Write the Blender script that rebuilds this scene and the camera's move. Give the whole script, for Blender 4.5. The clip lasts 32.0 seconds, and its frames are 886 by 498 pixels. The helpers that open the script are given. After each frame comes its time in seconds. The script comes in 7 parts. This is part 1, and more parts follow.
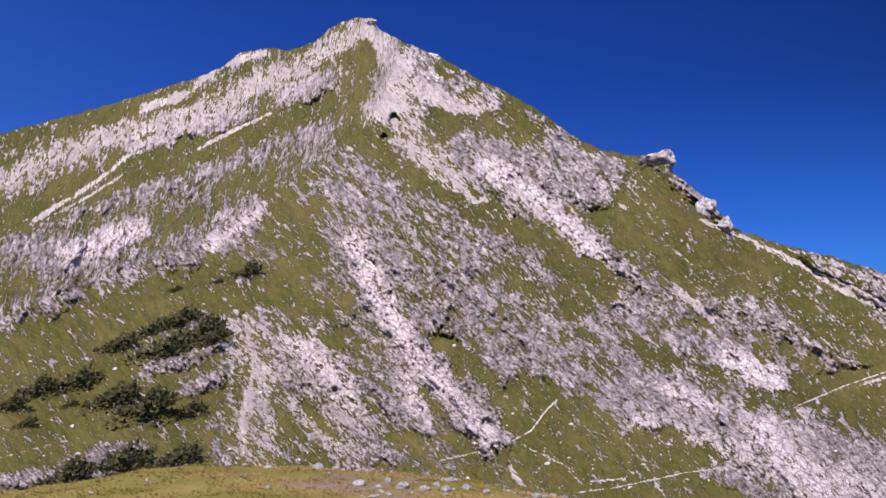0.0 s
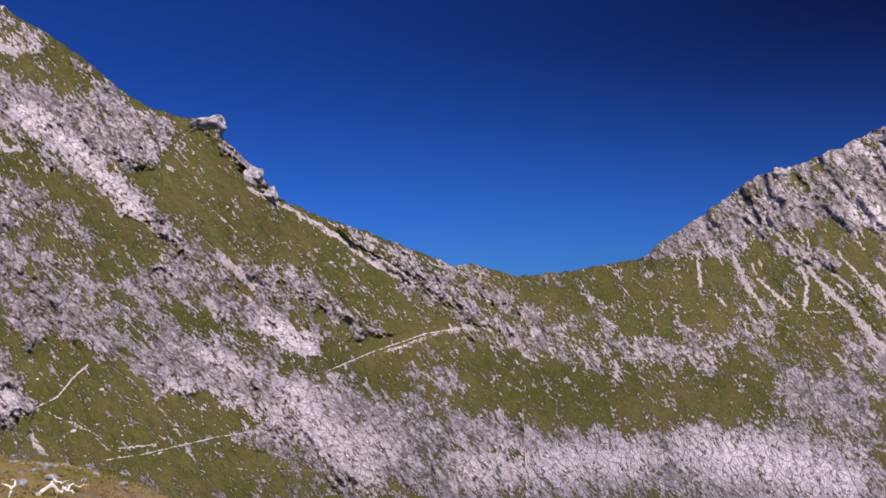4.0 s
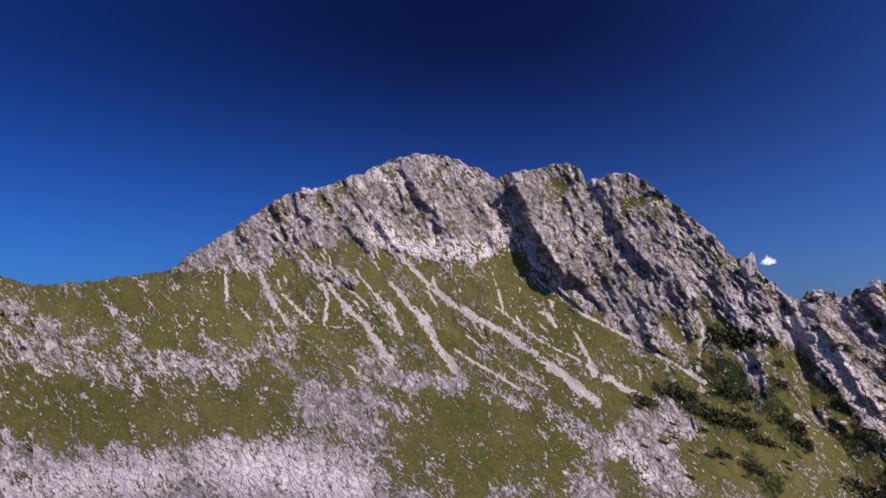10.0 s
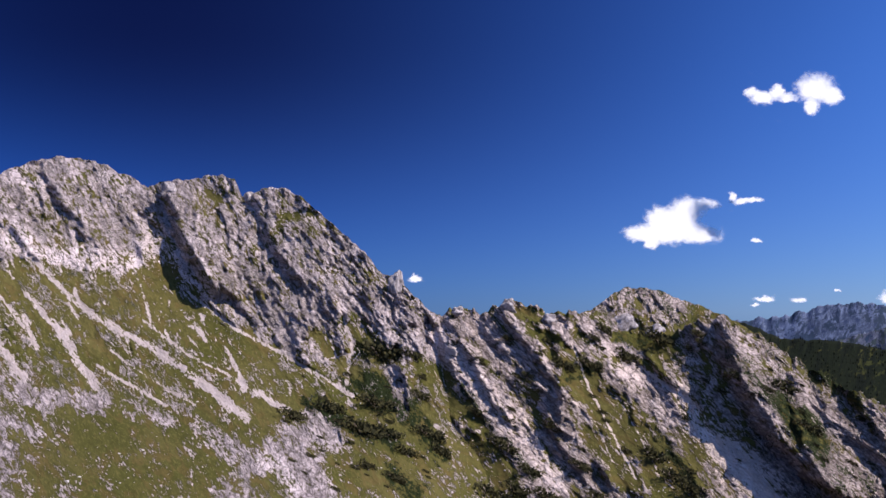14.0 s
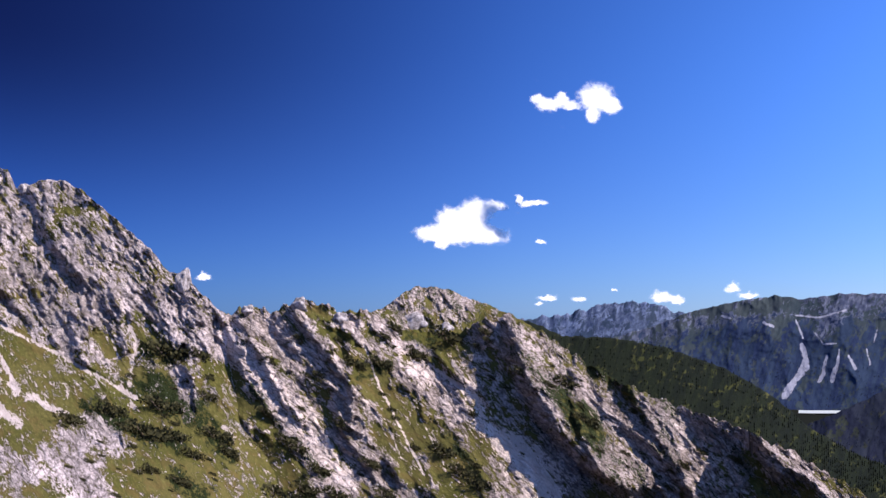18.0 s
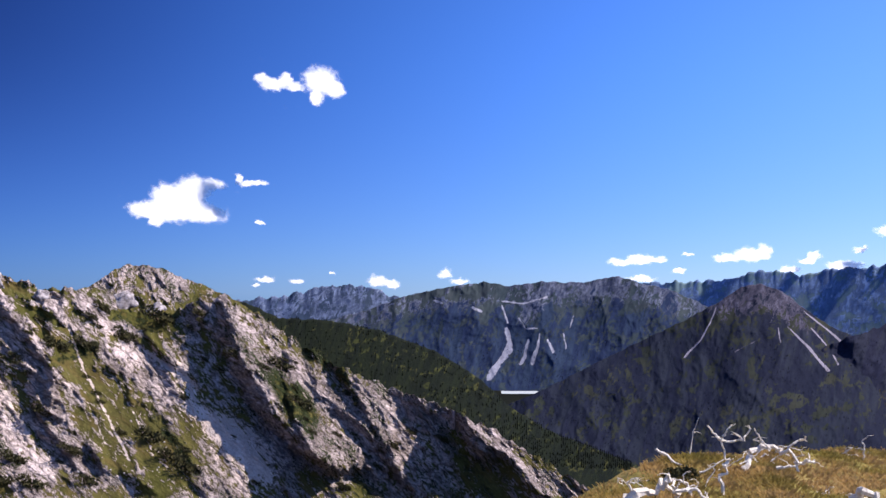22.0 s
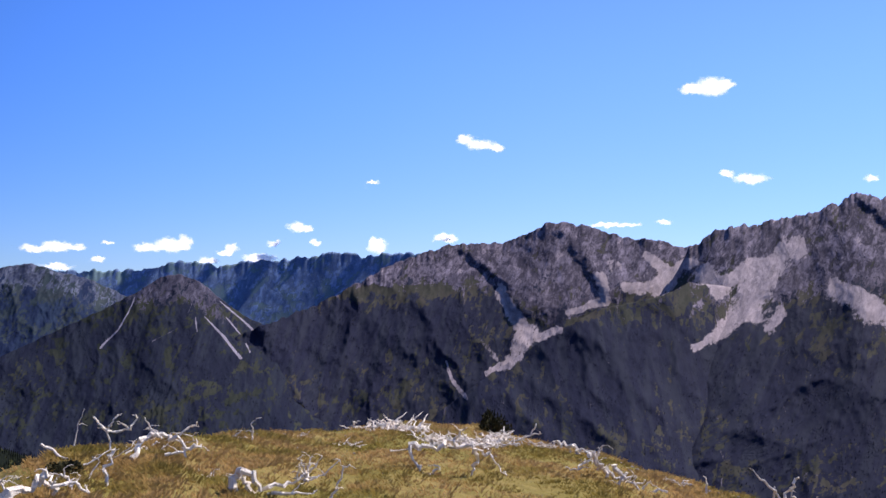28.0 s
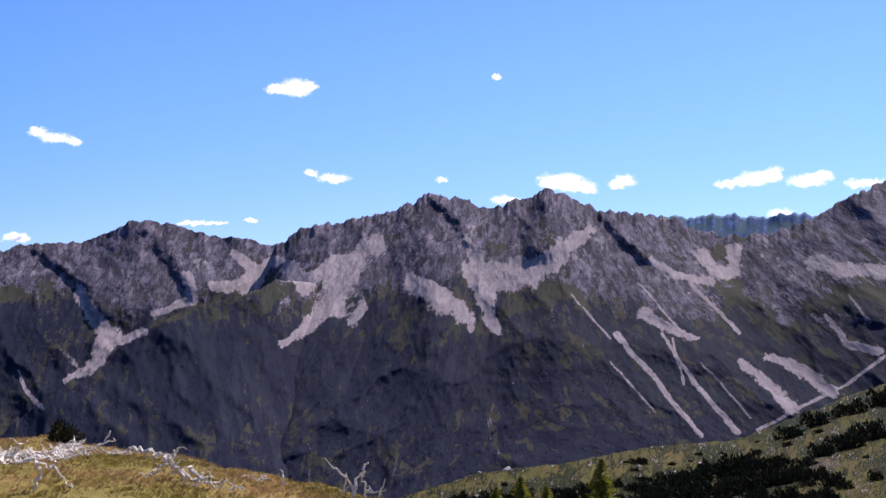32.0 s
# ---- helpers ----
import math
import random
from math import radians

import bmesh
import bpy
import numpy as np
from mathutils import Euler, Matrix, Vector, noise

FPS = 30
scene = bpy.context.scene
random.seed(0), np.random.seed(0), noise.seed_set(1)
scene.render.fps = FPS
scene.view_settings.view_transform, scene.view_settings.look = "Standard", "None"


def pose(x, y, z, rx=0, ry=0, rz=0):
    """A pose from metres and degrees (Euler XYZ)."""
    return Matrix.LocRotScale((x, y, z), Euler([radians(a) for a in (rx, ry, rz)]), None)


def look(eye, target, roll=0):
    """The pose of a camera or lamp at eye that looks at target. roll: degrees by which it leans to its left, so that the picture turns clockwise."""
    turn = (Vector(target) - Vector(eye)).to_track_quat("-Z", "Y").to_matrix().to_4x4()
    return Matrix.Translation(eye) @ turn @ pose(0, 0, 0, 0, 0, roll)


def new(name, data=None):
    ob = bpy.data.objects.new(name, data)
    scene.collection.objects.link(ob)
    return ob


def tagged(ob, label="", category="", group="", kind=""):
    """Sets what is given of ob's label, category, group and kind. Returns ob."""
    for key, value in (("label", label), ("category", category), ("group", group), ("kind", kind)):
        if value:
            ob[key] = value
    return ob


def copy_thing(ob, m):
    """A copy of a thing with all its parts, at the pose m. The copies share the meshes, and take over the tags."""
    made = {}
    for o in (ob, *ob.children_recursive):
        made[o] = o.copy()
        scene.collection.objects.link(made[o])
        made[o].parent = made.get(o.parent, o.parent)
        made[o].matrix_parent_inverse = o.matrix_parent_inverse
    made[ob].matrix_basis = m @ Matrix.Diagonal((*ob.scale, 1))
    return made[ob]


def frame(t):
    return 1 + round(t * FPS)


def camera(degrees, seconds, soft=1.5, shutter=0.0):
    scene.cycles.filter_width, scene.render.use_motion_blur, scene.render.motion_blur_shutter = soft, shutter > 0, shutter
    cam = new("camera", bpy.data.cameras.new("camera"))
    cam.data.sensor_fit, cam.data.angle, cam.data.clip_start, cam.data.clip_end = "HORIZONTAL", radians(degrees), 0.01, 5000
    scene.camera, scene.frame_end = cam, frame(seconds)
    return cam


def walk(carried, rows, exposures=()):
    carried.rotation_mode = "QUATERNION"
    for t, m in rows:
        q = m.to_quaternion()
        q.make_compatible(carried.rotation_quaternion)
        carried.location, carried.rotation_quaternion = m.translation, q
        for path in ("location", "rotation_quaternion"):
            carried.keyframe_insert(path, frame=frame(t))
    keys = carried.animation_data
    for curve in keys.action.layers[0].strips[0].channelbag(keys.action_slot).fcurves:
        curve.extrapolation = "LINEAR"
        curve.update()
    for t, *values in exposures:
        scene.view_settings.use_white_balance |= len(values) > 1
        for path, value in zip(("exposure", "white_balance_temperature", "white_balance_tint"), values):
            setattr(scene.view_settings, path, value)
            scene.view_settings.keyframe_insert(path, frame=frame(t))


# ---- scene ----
# The lens, and the slow turn of a viewer who holds the camera at arm's length on a grassy knoll.
# Headings are degrees clockwise from the first view; heights are metres over the viewer's feet.
cam = camera(45.93, 32.0, soft=1.5)
EYE = 1.6
TURNS = (
    (0.0, 0.00, 5.43, -3.37), (0.5, 3.47, 4.93, -2.95), (1.0, 6.92, 4.43, -2.69), (1.5, 10.39, 3.90, -2.64),
    (2.0, 13.78, 3.35, -2.46), (2.5, 17.02, 2.90, -2.32), (3.0, 19.87, 2.59, -2.14), (3.5, 22.33, 2.47, -1.88),
    (5.5, 30.43, 2.73, -1.32), (6.0, 32.53, 2.83, -1.17), (6.5, 34.71, 2.77, -1.09), (7.0, 36.86, 2.74, -0.97),
    (7.5, 39.07, 2.70, -0.84), (8.0, 41.28, 2.70, -0.64), (8.5, 43.47, 2.72, -0.51), (9.0, 45.65, 2.73, -0.39),
    (9.5, 47.80, 2.73, -0.38), (10.0, 49.94, 2.71, -0.46), (10.5, 52.22, 2.72, -0.51), (11.0, 54.80, 2.74, -0.53),
    (11.5, 57.41, 2.81, -0.41), (12.0, 59.97, 2.94, -0.19), (12.5, 62.52, 3.05, -0.03), (13.0, 64.84, 3.17, 0.06),
    (13.5, 66.91, 3.31, 0.11), (14.0, 68.76, 3.45, 0.17), (14.5, 70.37, 3.59, 0.20), (16.5, 76.02, 4.01, 0.19),
    (17.0, 77.37, 3.96, 0.26), (17.5, 78.73, 3.74, 0.15), (18.0, 80.13, 3.41, 0.12), (18.5, 81.57, 3.03, 0.08),
    (19.0, 83.04, 2.65, 0.02), (19.5, 84.72, 2.47, 0.19), (20.0, 86.71, 2.45, 0.34), (20.5, 88.88, 2.44, 0.48),
    (21.0, 91.09, 2.46, 0.70), (21.5, 93.27, 2.52, 0.88), (22.0, 95.46, 2.62, 1.20), (22.5, 97.70, 2.88, 1.47),
    (23.0, 100.15, 3.26, 1.67), (23.5, 102.85, 3.53, 1.77), (24.0, 105.52, 3.45, 1.64), (24.5, 108.10, 3.17, 1.70),
    (25.0, 110.51, 2.95, 1.86), (25.5, 113.18, 2.68, 1.62), (27.5, 123.76, 2.73, 1.61), (28.0, 126.46, 2.87, 1.71),
    (28.5, 129.25, 2.98, 1.72), (29.0, 132.04, 3.05, 1.56), (29.5, 134.83, 3.11, 1.38), (30.0, 137.64, 3.13, 1.06),
    (30.5, 140.41, 3.12, 0.70), (31.0, 143.19, 3.10, 0.42), (31.5, 146.00, 3.09, 0.14), (32.0, 148.82, 3.10, -0.04),
)


def stance(heading, pitch, roll):
    h, p = radians(heading), radians(pitch)
    eye = Vector((0.45 * math.sin(h), 0.45 * math.cos(h), EYE))
    way = Vector((math.sin(h) * math.cos(p), math.cos(h) * math.cos(p), math.sin(p)))
    return look(eye, eye + way * 100, roll)


walk(cam, [(t, stance(h, p, r)) for t, h, p, r in TURNS],
     exposures=[(0, 0.56), (3, 0.3), (6, 0.24), (9, 0.2), (13, 0.34), (15, 0.56), (17, 0.78), (19, 0.8), (22, 0.76), (25, 0.72), (28, 0.6), (32, 0.54)])

# ---- light ----
SUN_HEADING, SUN_HEIGHT = 184.0, 48.0
world = bpy.data.worlds.new("sky")
scene.world = world
world.use_nodes = True
wn, wl = world.node_tree.nodes, world.node_tree.links
sky = wn.new("ShaderNodeTexSky")
sky.sky_type, sky.sun_disc = "NISHITA", False
sky.sun_elevation, sky.sun_rotation = radians(SUN_HEIGHT), radians(SUN_HEADING)
sky.altitude, sky.air_density, sky.dust_density, sky.ozone_density = 2100, 1.0, 0.3, 4.0
# a dry, clean mountain sky: deepest blue away from the sun and higher up, pale towards the sun and the horizon
way = wn.new("ShaderNodeTexCoord")


def sky_calc(kind, *ins):
    n = wn.new(kind)
    for k, v in enumerate(ins):
        if isinstance(v, bpy.types.NodeSocket):
            wl.new(v, n.inputs[k])
        elif v is not None:
            n.inputs[k].default_value = v
    return n


split = sky_calc("ShaderNodeSeparateXYZ", way.outputs["Generated"])
bearing = sky_calc("ShaderNodeMath", split.outputs[0], split.outputs[1])
bearing.operation = "ARCTAN2"
turn = sky_calc("ShaderNodeMapRange", bearing.outputs[0], -math.pi, math.pi, 0.0, 1.0)
rise = sky_calc("ShaderNodeMapRange", split.outputs[2], 0.0, 0.26, 0.0, 1.0)
rise.interpolation_type = "SMOOTHSTEP"
over = sky_calc("ShaderNodeMapRange", split.outputs[2], 0.45, 0.85, 0.0, 1.0)


def sky_ramp(*stops):
    r = wn.new("ShaderNodeValToRGB")
    r.color_ramp.interpolation = "B_SPLINE"
    e = r.color_ramp.elements
    while len(e) < len(stops):
        e.new(0.5)
    for el, (at, c) in zip(e, stops):
        el.position, el.color = (at + 180) / 360, (*[v / 2.5 for v in c], 1)
    wl.new(turn.outputs[0], r.inputs[0])
    return r.outputs[0]


high = sky_ramp((-180, (1.2, 1.4, 2.0)), (-60, (0.28, 0.55, 1.1)), (-22, (0.11, 0.25, 0.74)), (0, (0.06, 0.17, 0.56)), (22, (0.045, 0.13, 0.42)), (46, (0.020, 0.023, 0.09)), (64, (0.030, 0.042, 0.155)), (84, (0.165, 0.33, 0.82)), (108, (0.58, 1.0, 1.78)), (132, (0.92, 1.1, 2.1)), (180, (1.0, 1.15, 2.1)))
low_tint = sky_ramp((-180, (0.8, 0.88, 1.2)), (-22, (0.12, 0.29, 0.80)), (22, (0.07, 0.25, 0.76)), (48, (0.065, 0.18, 0.56)), (64, (0.09, 0.19, 0.53)), (84, (0.22, 0.38, 0.85)), (108, (0.55, 0.72, 1.18)), (132, (0.85, 0.88, 1.25)), (180, (0.8, 0.88, 1.2)))
# above the view the sky is brightened, an added fill for shaded slopes
crown = sky_calc("ShaderNodeMix", over.outputs[0])
crown.data_type = "RGBA"
wl.new(high, crown.inputs[6])
crown.inputs[7].default_value = (0.98, 0.93, 0.97, 1)
high = crown.outputs[2]
tint = sky_calc("ShaderNodeMix", rise.outputs[0])
tint.data_type = "RGBA"
wl.new(low_tint, tint.inputs[6]), wl.new(high, tint.inputs[7])
deep = wn.new("ShaderNodeMix")
deep.data_type, deep.blend_type = "RGBA", "MULTIPLY"
deep.inputs[0].default_value = 1.0
wl.new(sky.outputs[0], deep.inputs[6]), wl.new(tint.outputs[2], deep.inputs[7])
full = sky_calc("ShaderNodeVectorMath", deep.outputs[2])
full.operation = "SCALE"
full.inputs[3].default_value = 2.5
wl.new(full.outputs[0], wn["Background"].inputs[0])
wn["Background"].inputs[1].default_value = 0.085
lamp = bpy.data.lights.new("sun", "SUN")
lamp.energy, lamp.angle, lamp.color = 5.0, radians(0.53), (1.0, 0.905, 0.84)
sun = new("sun", lamp)
sh, se = radians(SUN_HEADING), radians(SUN_HEIGHT)
SUN_WAY = Vector((math.sin(sh) * math.cos(se), math.cos(sh) * math.cos(se), math.sin(se)))
sun.matrix_world = look(SUN_WAY * 60, (0, 0, 0))


# ---- materials ----
class Nodes:
    """A short way to write node trees."""

    def __init__(self, name, rough=0.9):
        self.mat = bpy.data.materials.new(name)
        self.mat.use_nodes = True
        self.n, self.l = self.mat.node_tree.nodes, self.mat.node_tree.links
        self.bsdf = self.n["Principled BSDF"]
        self.bsdf.inputs["Roughness"].default_value = rough
        self.bsdf.inputs["Specular IOR Level"].default_value = 0.03
        self.co = self.n.new("ShaderNodeTexCoord").outputs["Object"]

    def put(self, socket, value):
        if isinstance(value, bpy.types.NodeSocket):
            self.l.new(value, socket)
        elif value is not None:
            socket.default_value = value if not isinstance(value, tuple) or len(value) != 3 or socket.type != "RGBA" else (*value, 1)

    def attr(self, name):
        a = self.n.new("ShaderNodeAttribute")
        a.attribute_name = name
        s = self.n.new("ShaderNodeSeparateColor")
        self.l.new(a.outputs["Color"], s.inputs[0])
        return s.outputs[0], s.outputs[1], s.outputs[2]

    def scaled(self, sx, sy, sz, turn=0.0):
        m = self.n.new("ShaderNodeMapping")
        m.inputs["Scale"].default_value = (sx, sy, sz)
        m.inputs["Rotation"].default_value = (0, 0, radians(turn))
        self.l.new(self.co, m.inputs[0])
        return m.outputs[0]

    def noise(self, scale, detail=4.0, rough=0.6, co=None, warp=0.0):
        t = self.n.new("ShaderNodeTexNoise")
        self.put(t.inputs["Vector"], co or self.co)
        t.inputs["Scale"].default_value, t.inputs["Detail"].default_value, t.inputs["Roughness"].default_value = scale, detail, rough
        t.inputs["Distortion"].default_value = warp
        return t.outputs[0]

    def cells(self, scale, feature="F1", co=None):
        t = self.n.new("ShaderNodeTexVoronoi")
        t.feature = feature
        self.put(t.inputs["Vector"], co or self.co)
        t.inputs["Scale"].default_value = scale
        return t.outputs[0]

    def calc(self, op, a, b=None, c=None):
        m = self.n.new("ShaderNodeMath")
        m.operation = op
        for s, v in zip(m.inputs, (a, b, c)):
            self.put(s, v)
        return m.outputs[0]

    def step(self, value, low, high, to0=0.0, to1=1.0):
        m = self.n.new("ShaderNodeMapRange")
        m.interpolation_type = "SMOOTHSTEP"
        for s, v in zip(m.inputs, (value, low, high, to0, to1)):
            self.put(s, v)
        return m.outputs[0]

    def mix(self, fac, a, b, blend="MIX"):
        m = self.n.new("ShaderNodeMix")
        m.data_type, m.blend_type = "RGBA", blend
        self.put(m.inputs[0], fac), self.put(m.inputs[6], a), self.put(m.inputs[7], b)
        return m.outputs[2]

    def ramp(self, value, *stops):
        r = self.n.new("ShaderNodeValToRGB")
        e = r.color_ramp.elements
        while len(e) < len(stops):
            e.new(0.5)
        for el, (p, c) in zip(e, stops):
            el.position, el.color = p, (*c, 1)
        self.l.new(value, r.inputs[0])
        return r.outputs[0]

    def bump(self, height, dist, strength=1.0, below=None):
        b = self.n.new("ShaderNodeBump")
        b.inputs["Strength"].default_value, b.inputs["Distance"].default_value = strength, dist
        self.l.new(height, b.inputs["Height"])
        if below:
            self.l.new(below, b.inputs["Normal"])
        return b.outputs[0]

    def done(self, colour, normal=None, rough=None):
        self.put(self.bsdf.inputs["Base Color"], colour)
        self.put(self.bsdf.inputs["Normal"], normal)
        self.put(self.bsdf.inputs["Roughness"], rough)
        return self.mat


def slope_material(name, metres, turf, turf_dry, stone, stone_dark, gravel, wood, fine=1.0, ragged=0.95, grit=1.0, flow=(2.1, 1.25), cracks=0.0):
    """Turf, bare limestone, gravel and dwarf-pine brush, by the cover that the slope carries.
    The grain follows the beds of the rock; metres: the depth of its relief."""
    m = Nodes(name)
    rock, scree, path = m.attr("cover")
    trees, dry, fleck = m.attr("growth")
    at = m.n.new("ShaderNodeAttribute")
    at.attribute_name = "beds"

    def along(across, down, shift=0.0):
        q = m.n.new("ShaderNodeMapping")
        q.inputs["Scale"].default_value = (across * fine, down * fine, 1.0)
        q.inputs["Location"].default_value = (shift, shift * 0.7, shift * 0.3)
        m.l.new(at.outputs["Vector"], q.inputs[0])
        return q.outputs[0]

    def even(value):
        return m.step(value, 0.34, 0.66)

    streak = even(m.noise(1.0, 5, 0.66, along(*flow), 0.9))
    blotch = even(m.noise(1.0, 5, 0.68, along(1.9, 1.0, 3.0), 0.5))
    facet = even(m.noise(1.0, 4, 0.72, along(3.7, 2.8, 7.0), 1.0))
    speck = even(m.noise(1.0, 3, 0.75, along(13.0, 6.5, 5.0), 0.4))
    block = even(m.noise(1.0, 4, 0.62, along(2.2, 1.5, 13.0), 0.7))
    wide = even(m.noise(1.0, 3, 0.6, along(0.35, 0.45, 9.0)))
    # turf
    g = m.mix(wide, turf, turf_dry)
    g = m.mix(m.calc("MULTIPLY", blotch, 0.55), g, tuple(0.62 * c for c in turf))
    g = m.mix(m.step(speck, 0.5, 1.0, 0.0, 0.5 * grit), g, tuple(1.5 * c for c in turf_dry))
    g = m.mix(m.step(block, 0.55, 1.0, 0.0, 0.4 * grit), g, (1.15 * turf_dry[0], 0.85 * turf_dry[1], 1.0 * turf_dry[2]))
    g = m.mix(m.step(facet, 0.55, 1.0, 0.0, 0.4 * grit), g, tuple(0.5 * c for c in turf))
    # limestone, bedded and broken
    h = m.calc("ADD", m.calc("MULTIPLY", facet, 0.45), m.calc("ADD", m.calc("MULTIPLY", speck, 0.3), m.calc("MULTIPLY", streak, 0.25)))
    s = m.ramp(h, (0.16, tuple(0.5 * c for c in stone_dark)), (0.30, stone_dark), (0.45, tuple(0.6 * a for a in stone)), (0.60, stone), (0.84, tuple(min(1.5, 0.62 / max(stone)) * c for c in stone)))
    s = m.mix(m.step(block, 0.05, 0.4, 0.62, 0.0), s, stone_dark)
    s = m.mix(m.calc("MULTIPLY", blotch, 0.22), s, tuple(0.55 * c for c in stone))
    s = m.mix(m.calc("MULTIPLY", wide, 0.25), s, tuple(0.55 * c for c in stone))
    s = m.mix(m.calc("MULTIPLY", dry, m.step(h, 0.22, 0.46, 0.2, 0.95)), s, tuple(min(1.8, 0.65 / max(stone)) * c for c in stone))
    # joints and fissures between the blocks
    gap = 1.0
    if cracks:
        bent = m.n.new("ShaderNodeVectorMath")
        m.put(bent.inputs[0], along(2.1, 2.6, 2.0))
        push = m.n.new("ShaderNodeTexNoise")
        push.inputs["Scale"].default_value = 1.6
        m.put(push.inputs["Vector"], along(1.0, 1.0, 4.0))
        m.put(bent.inputs[1], push.outputs[1])
        wide_gap = m.step(m.cells(1.0, "DISTANCE_TO_EDGE", bent.outputs[0]), 0.0, 0.085)
        thin_gap = m.step(m.cells(2.7, "DISTANCE_TO_EDGE", bent.outputs[0]), 0.0, 0.10)
        gap = m.calc("MULTIPLY", wide_gap, m.calc("ADD", 0.45, m.calc("MULTIPLY", thin_gap, 0.55)))
        s = m.mix(m.calc("MULTIPLY", m.calc("SUBTRACT", 1.0, gap), cracks), s, tuple(0.6 * c for c in stone_dark))
    # gravel
    v = m.mix(speck, tuple(0.8 * c for c in gravel), tuple(1.08 * c for c in gravel))
    v = m.mix(m.step(streak, 0.3, 1.0, 0.0, 0.45), v, tuple(0.62 * c for c in gravel))
    v = m.mix(m.step(facet, 0.3, 0.0, 0.0, 0.5), v, tuple(0.5 * c for c in gravel))
    # where each lies
    edge = m.calc("SUBTRACT", m.calc("ADD", m.calc("ADD", m.calc("MULTIPLY", streak, 0.5), m.calc("MULTIPLY", blotch, 0.55)), m.calc("ADD", m.calc("MULTIPLY", facet, 0.6), m.calc("MULTIPLY", speck, 0.7 * grit))), 0.825 + 0.35 * grit)
    on_rock = m.step(m.calc("ADD", rock, edge), 0.43, 0.54)
    on_scree = m.step(m.calc("ADD", m.calc("MULTIPLY", scree, 0.92), m.calc("MULTIPLY", edge, ragged)), *((0.48, 0.66) if ragged > 0.6 else (0.47, 0.66)))
    c = m.mix(on_rock, g, s)
    t = m.mix(speck, wood, tuple((1 + 0.7 * grit) * x for x in wood))
    if grit < 1:
        t = m.mix(m.step(even(m.noise(1.0, 4, 0.62, along(2.6, 0.45, 11.0), 0.4)), 0.2, 1.0, 0.0, 0.8), t, (1.9 * wood[0], 1.9 * wood[1], 1.45 * wood[2]))
    on_wood = m.step(m.calc("ADD", trees, edge), 0.45, 0.56)
    c = m.mix(on_wood, c, t)
    c = m.mix(on_scree, c, v)
    stones = m.step(m.calc("ADD", m.calc("ADD", m.calc("MULTIPLY", speck, 0.75), m.calc("MULTIPLY", blotch, 0.25)), m.calc("MULTIPLY", fleck, 0.16)), 0.98, 1.06)
    c = m.mix(stones, c, tuple(1.25 * x for x in stone))
    c = m.mix(m.step(m.calc("ADD", path, m.calc("MULTIPLY", edge, 0.5)), 0.5, 0.7), c, gravel)
    height = m.calc("ADD", m.calc("MULTIPLY", streak, 0.4), m.calc("ADD", m.calc("MULTIPLY", facet, 0.4), m.calc("MULTIPLY", speck, 0.15)))
    height = m.calc("ADD", height, m.calc("MULTIPLY", m.calc("MULTIPLY", gap, on_rock), 0.5 if cracks else 0.0))
    depth = m.calc("ADD", 0.2, m.calc("MULTIPLY", m.calc("MAXIMUM", on_rock, m.calc("MULTIPLY", on_wood, grit)), 0.8))
    return m.done(c, m.bump(m.calc("MULTIPLY", height, depth), metres, 0.9))


TURF, TURF_DRY = (0.057, 0.056, 0.0145), (0.090, 0.077, 0.026)
STONE, STONE_DARK, GRAVEL = (0.395, 0.330, 0.332), (0.13, 0.105, 0.100), (0.435, 0.363, 0.348)
BRUSH = (0.012, 0.016, 0.006)
near_slope = slope_material("limestone_and_turf", 1.2, TURF, TURF_DRY, STONE, STONE_DARK, GRAVEL, BRUSH, 0.78, 0.8, cracks=0.5)
mid_slope = slope_material("ridge_limestone", 2.0, TURF, TURF_DRY, (0.41, 0.335, 0.32), (0.125, 0.097, 0.09), (0.60, 0.49, 0.45), (0.018, 0.022, 0.009), 0.7, 0.7, cracks=0.5)
# the haze over the valley is tinted into this rock, gravel and wood
far_slope = slope_material("far_hazed_limestone_and_forest", 1.1, (0.034, 0.036, 0.029), (0.050, 0.046, 0.038), (0.130, 0.112, 0.146), (0.030, 0.027, 0.045), (0.29, 0.243, 0.262), (0.0118, 0.0132, 0.0270), 0.65, 0.28, 0.45, (1.3, 1.0), 0.25)
hill_slope = slope_material("brush_and_turf", 0.6, (0.060, 0.056, 0.013), (0.088, 0.070, 0.024), (0.26, 0.2, 0.17), (0.1, 0.075, 0.06), (0.34, 0.27, 0.22), (0.015, 0.018, 0.007), 1.2)
shoulder_slope = slope_material("mountain_pine_thicket", 1.5, (0.030, 0.034, 0.012), (0.05, 0.05, 0.018), (0.2, 0.18, 0.17), (0.06, 0.05, 0.05), (0.3, 0.27, 0.25), (0.0060, 0.0078, 0.0055), 1.0, 0.5, 0.5)
# rock and trees are coloured bluer here to carry the distance haze
pyramid_slope = slope_material("pyramid_hazed_rock_and_forest", 0.8, (0.020, 0.024, 0.020), (0.034, 0.036, 0.028), (0.074, 0.068, 0.096), (0.034, 0.033, 0.054), (0.23, 0.21, 0.26), (0.0098, 0.0118, 0.0235), 0.75, 0.25, 0.25, (1.2, 1.0))
# aerial haze put into the colours, bluer than the nearer slopes
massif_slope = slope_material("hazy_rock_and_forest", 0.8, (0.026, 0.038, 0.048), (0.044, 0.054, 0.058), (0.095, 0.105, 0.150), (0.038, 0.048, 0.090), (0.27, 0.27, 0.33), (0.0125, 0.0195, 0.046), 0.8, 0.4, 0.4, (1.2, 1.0))
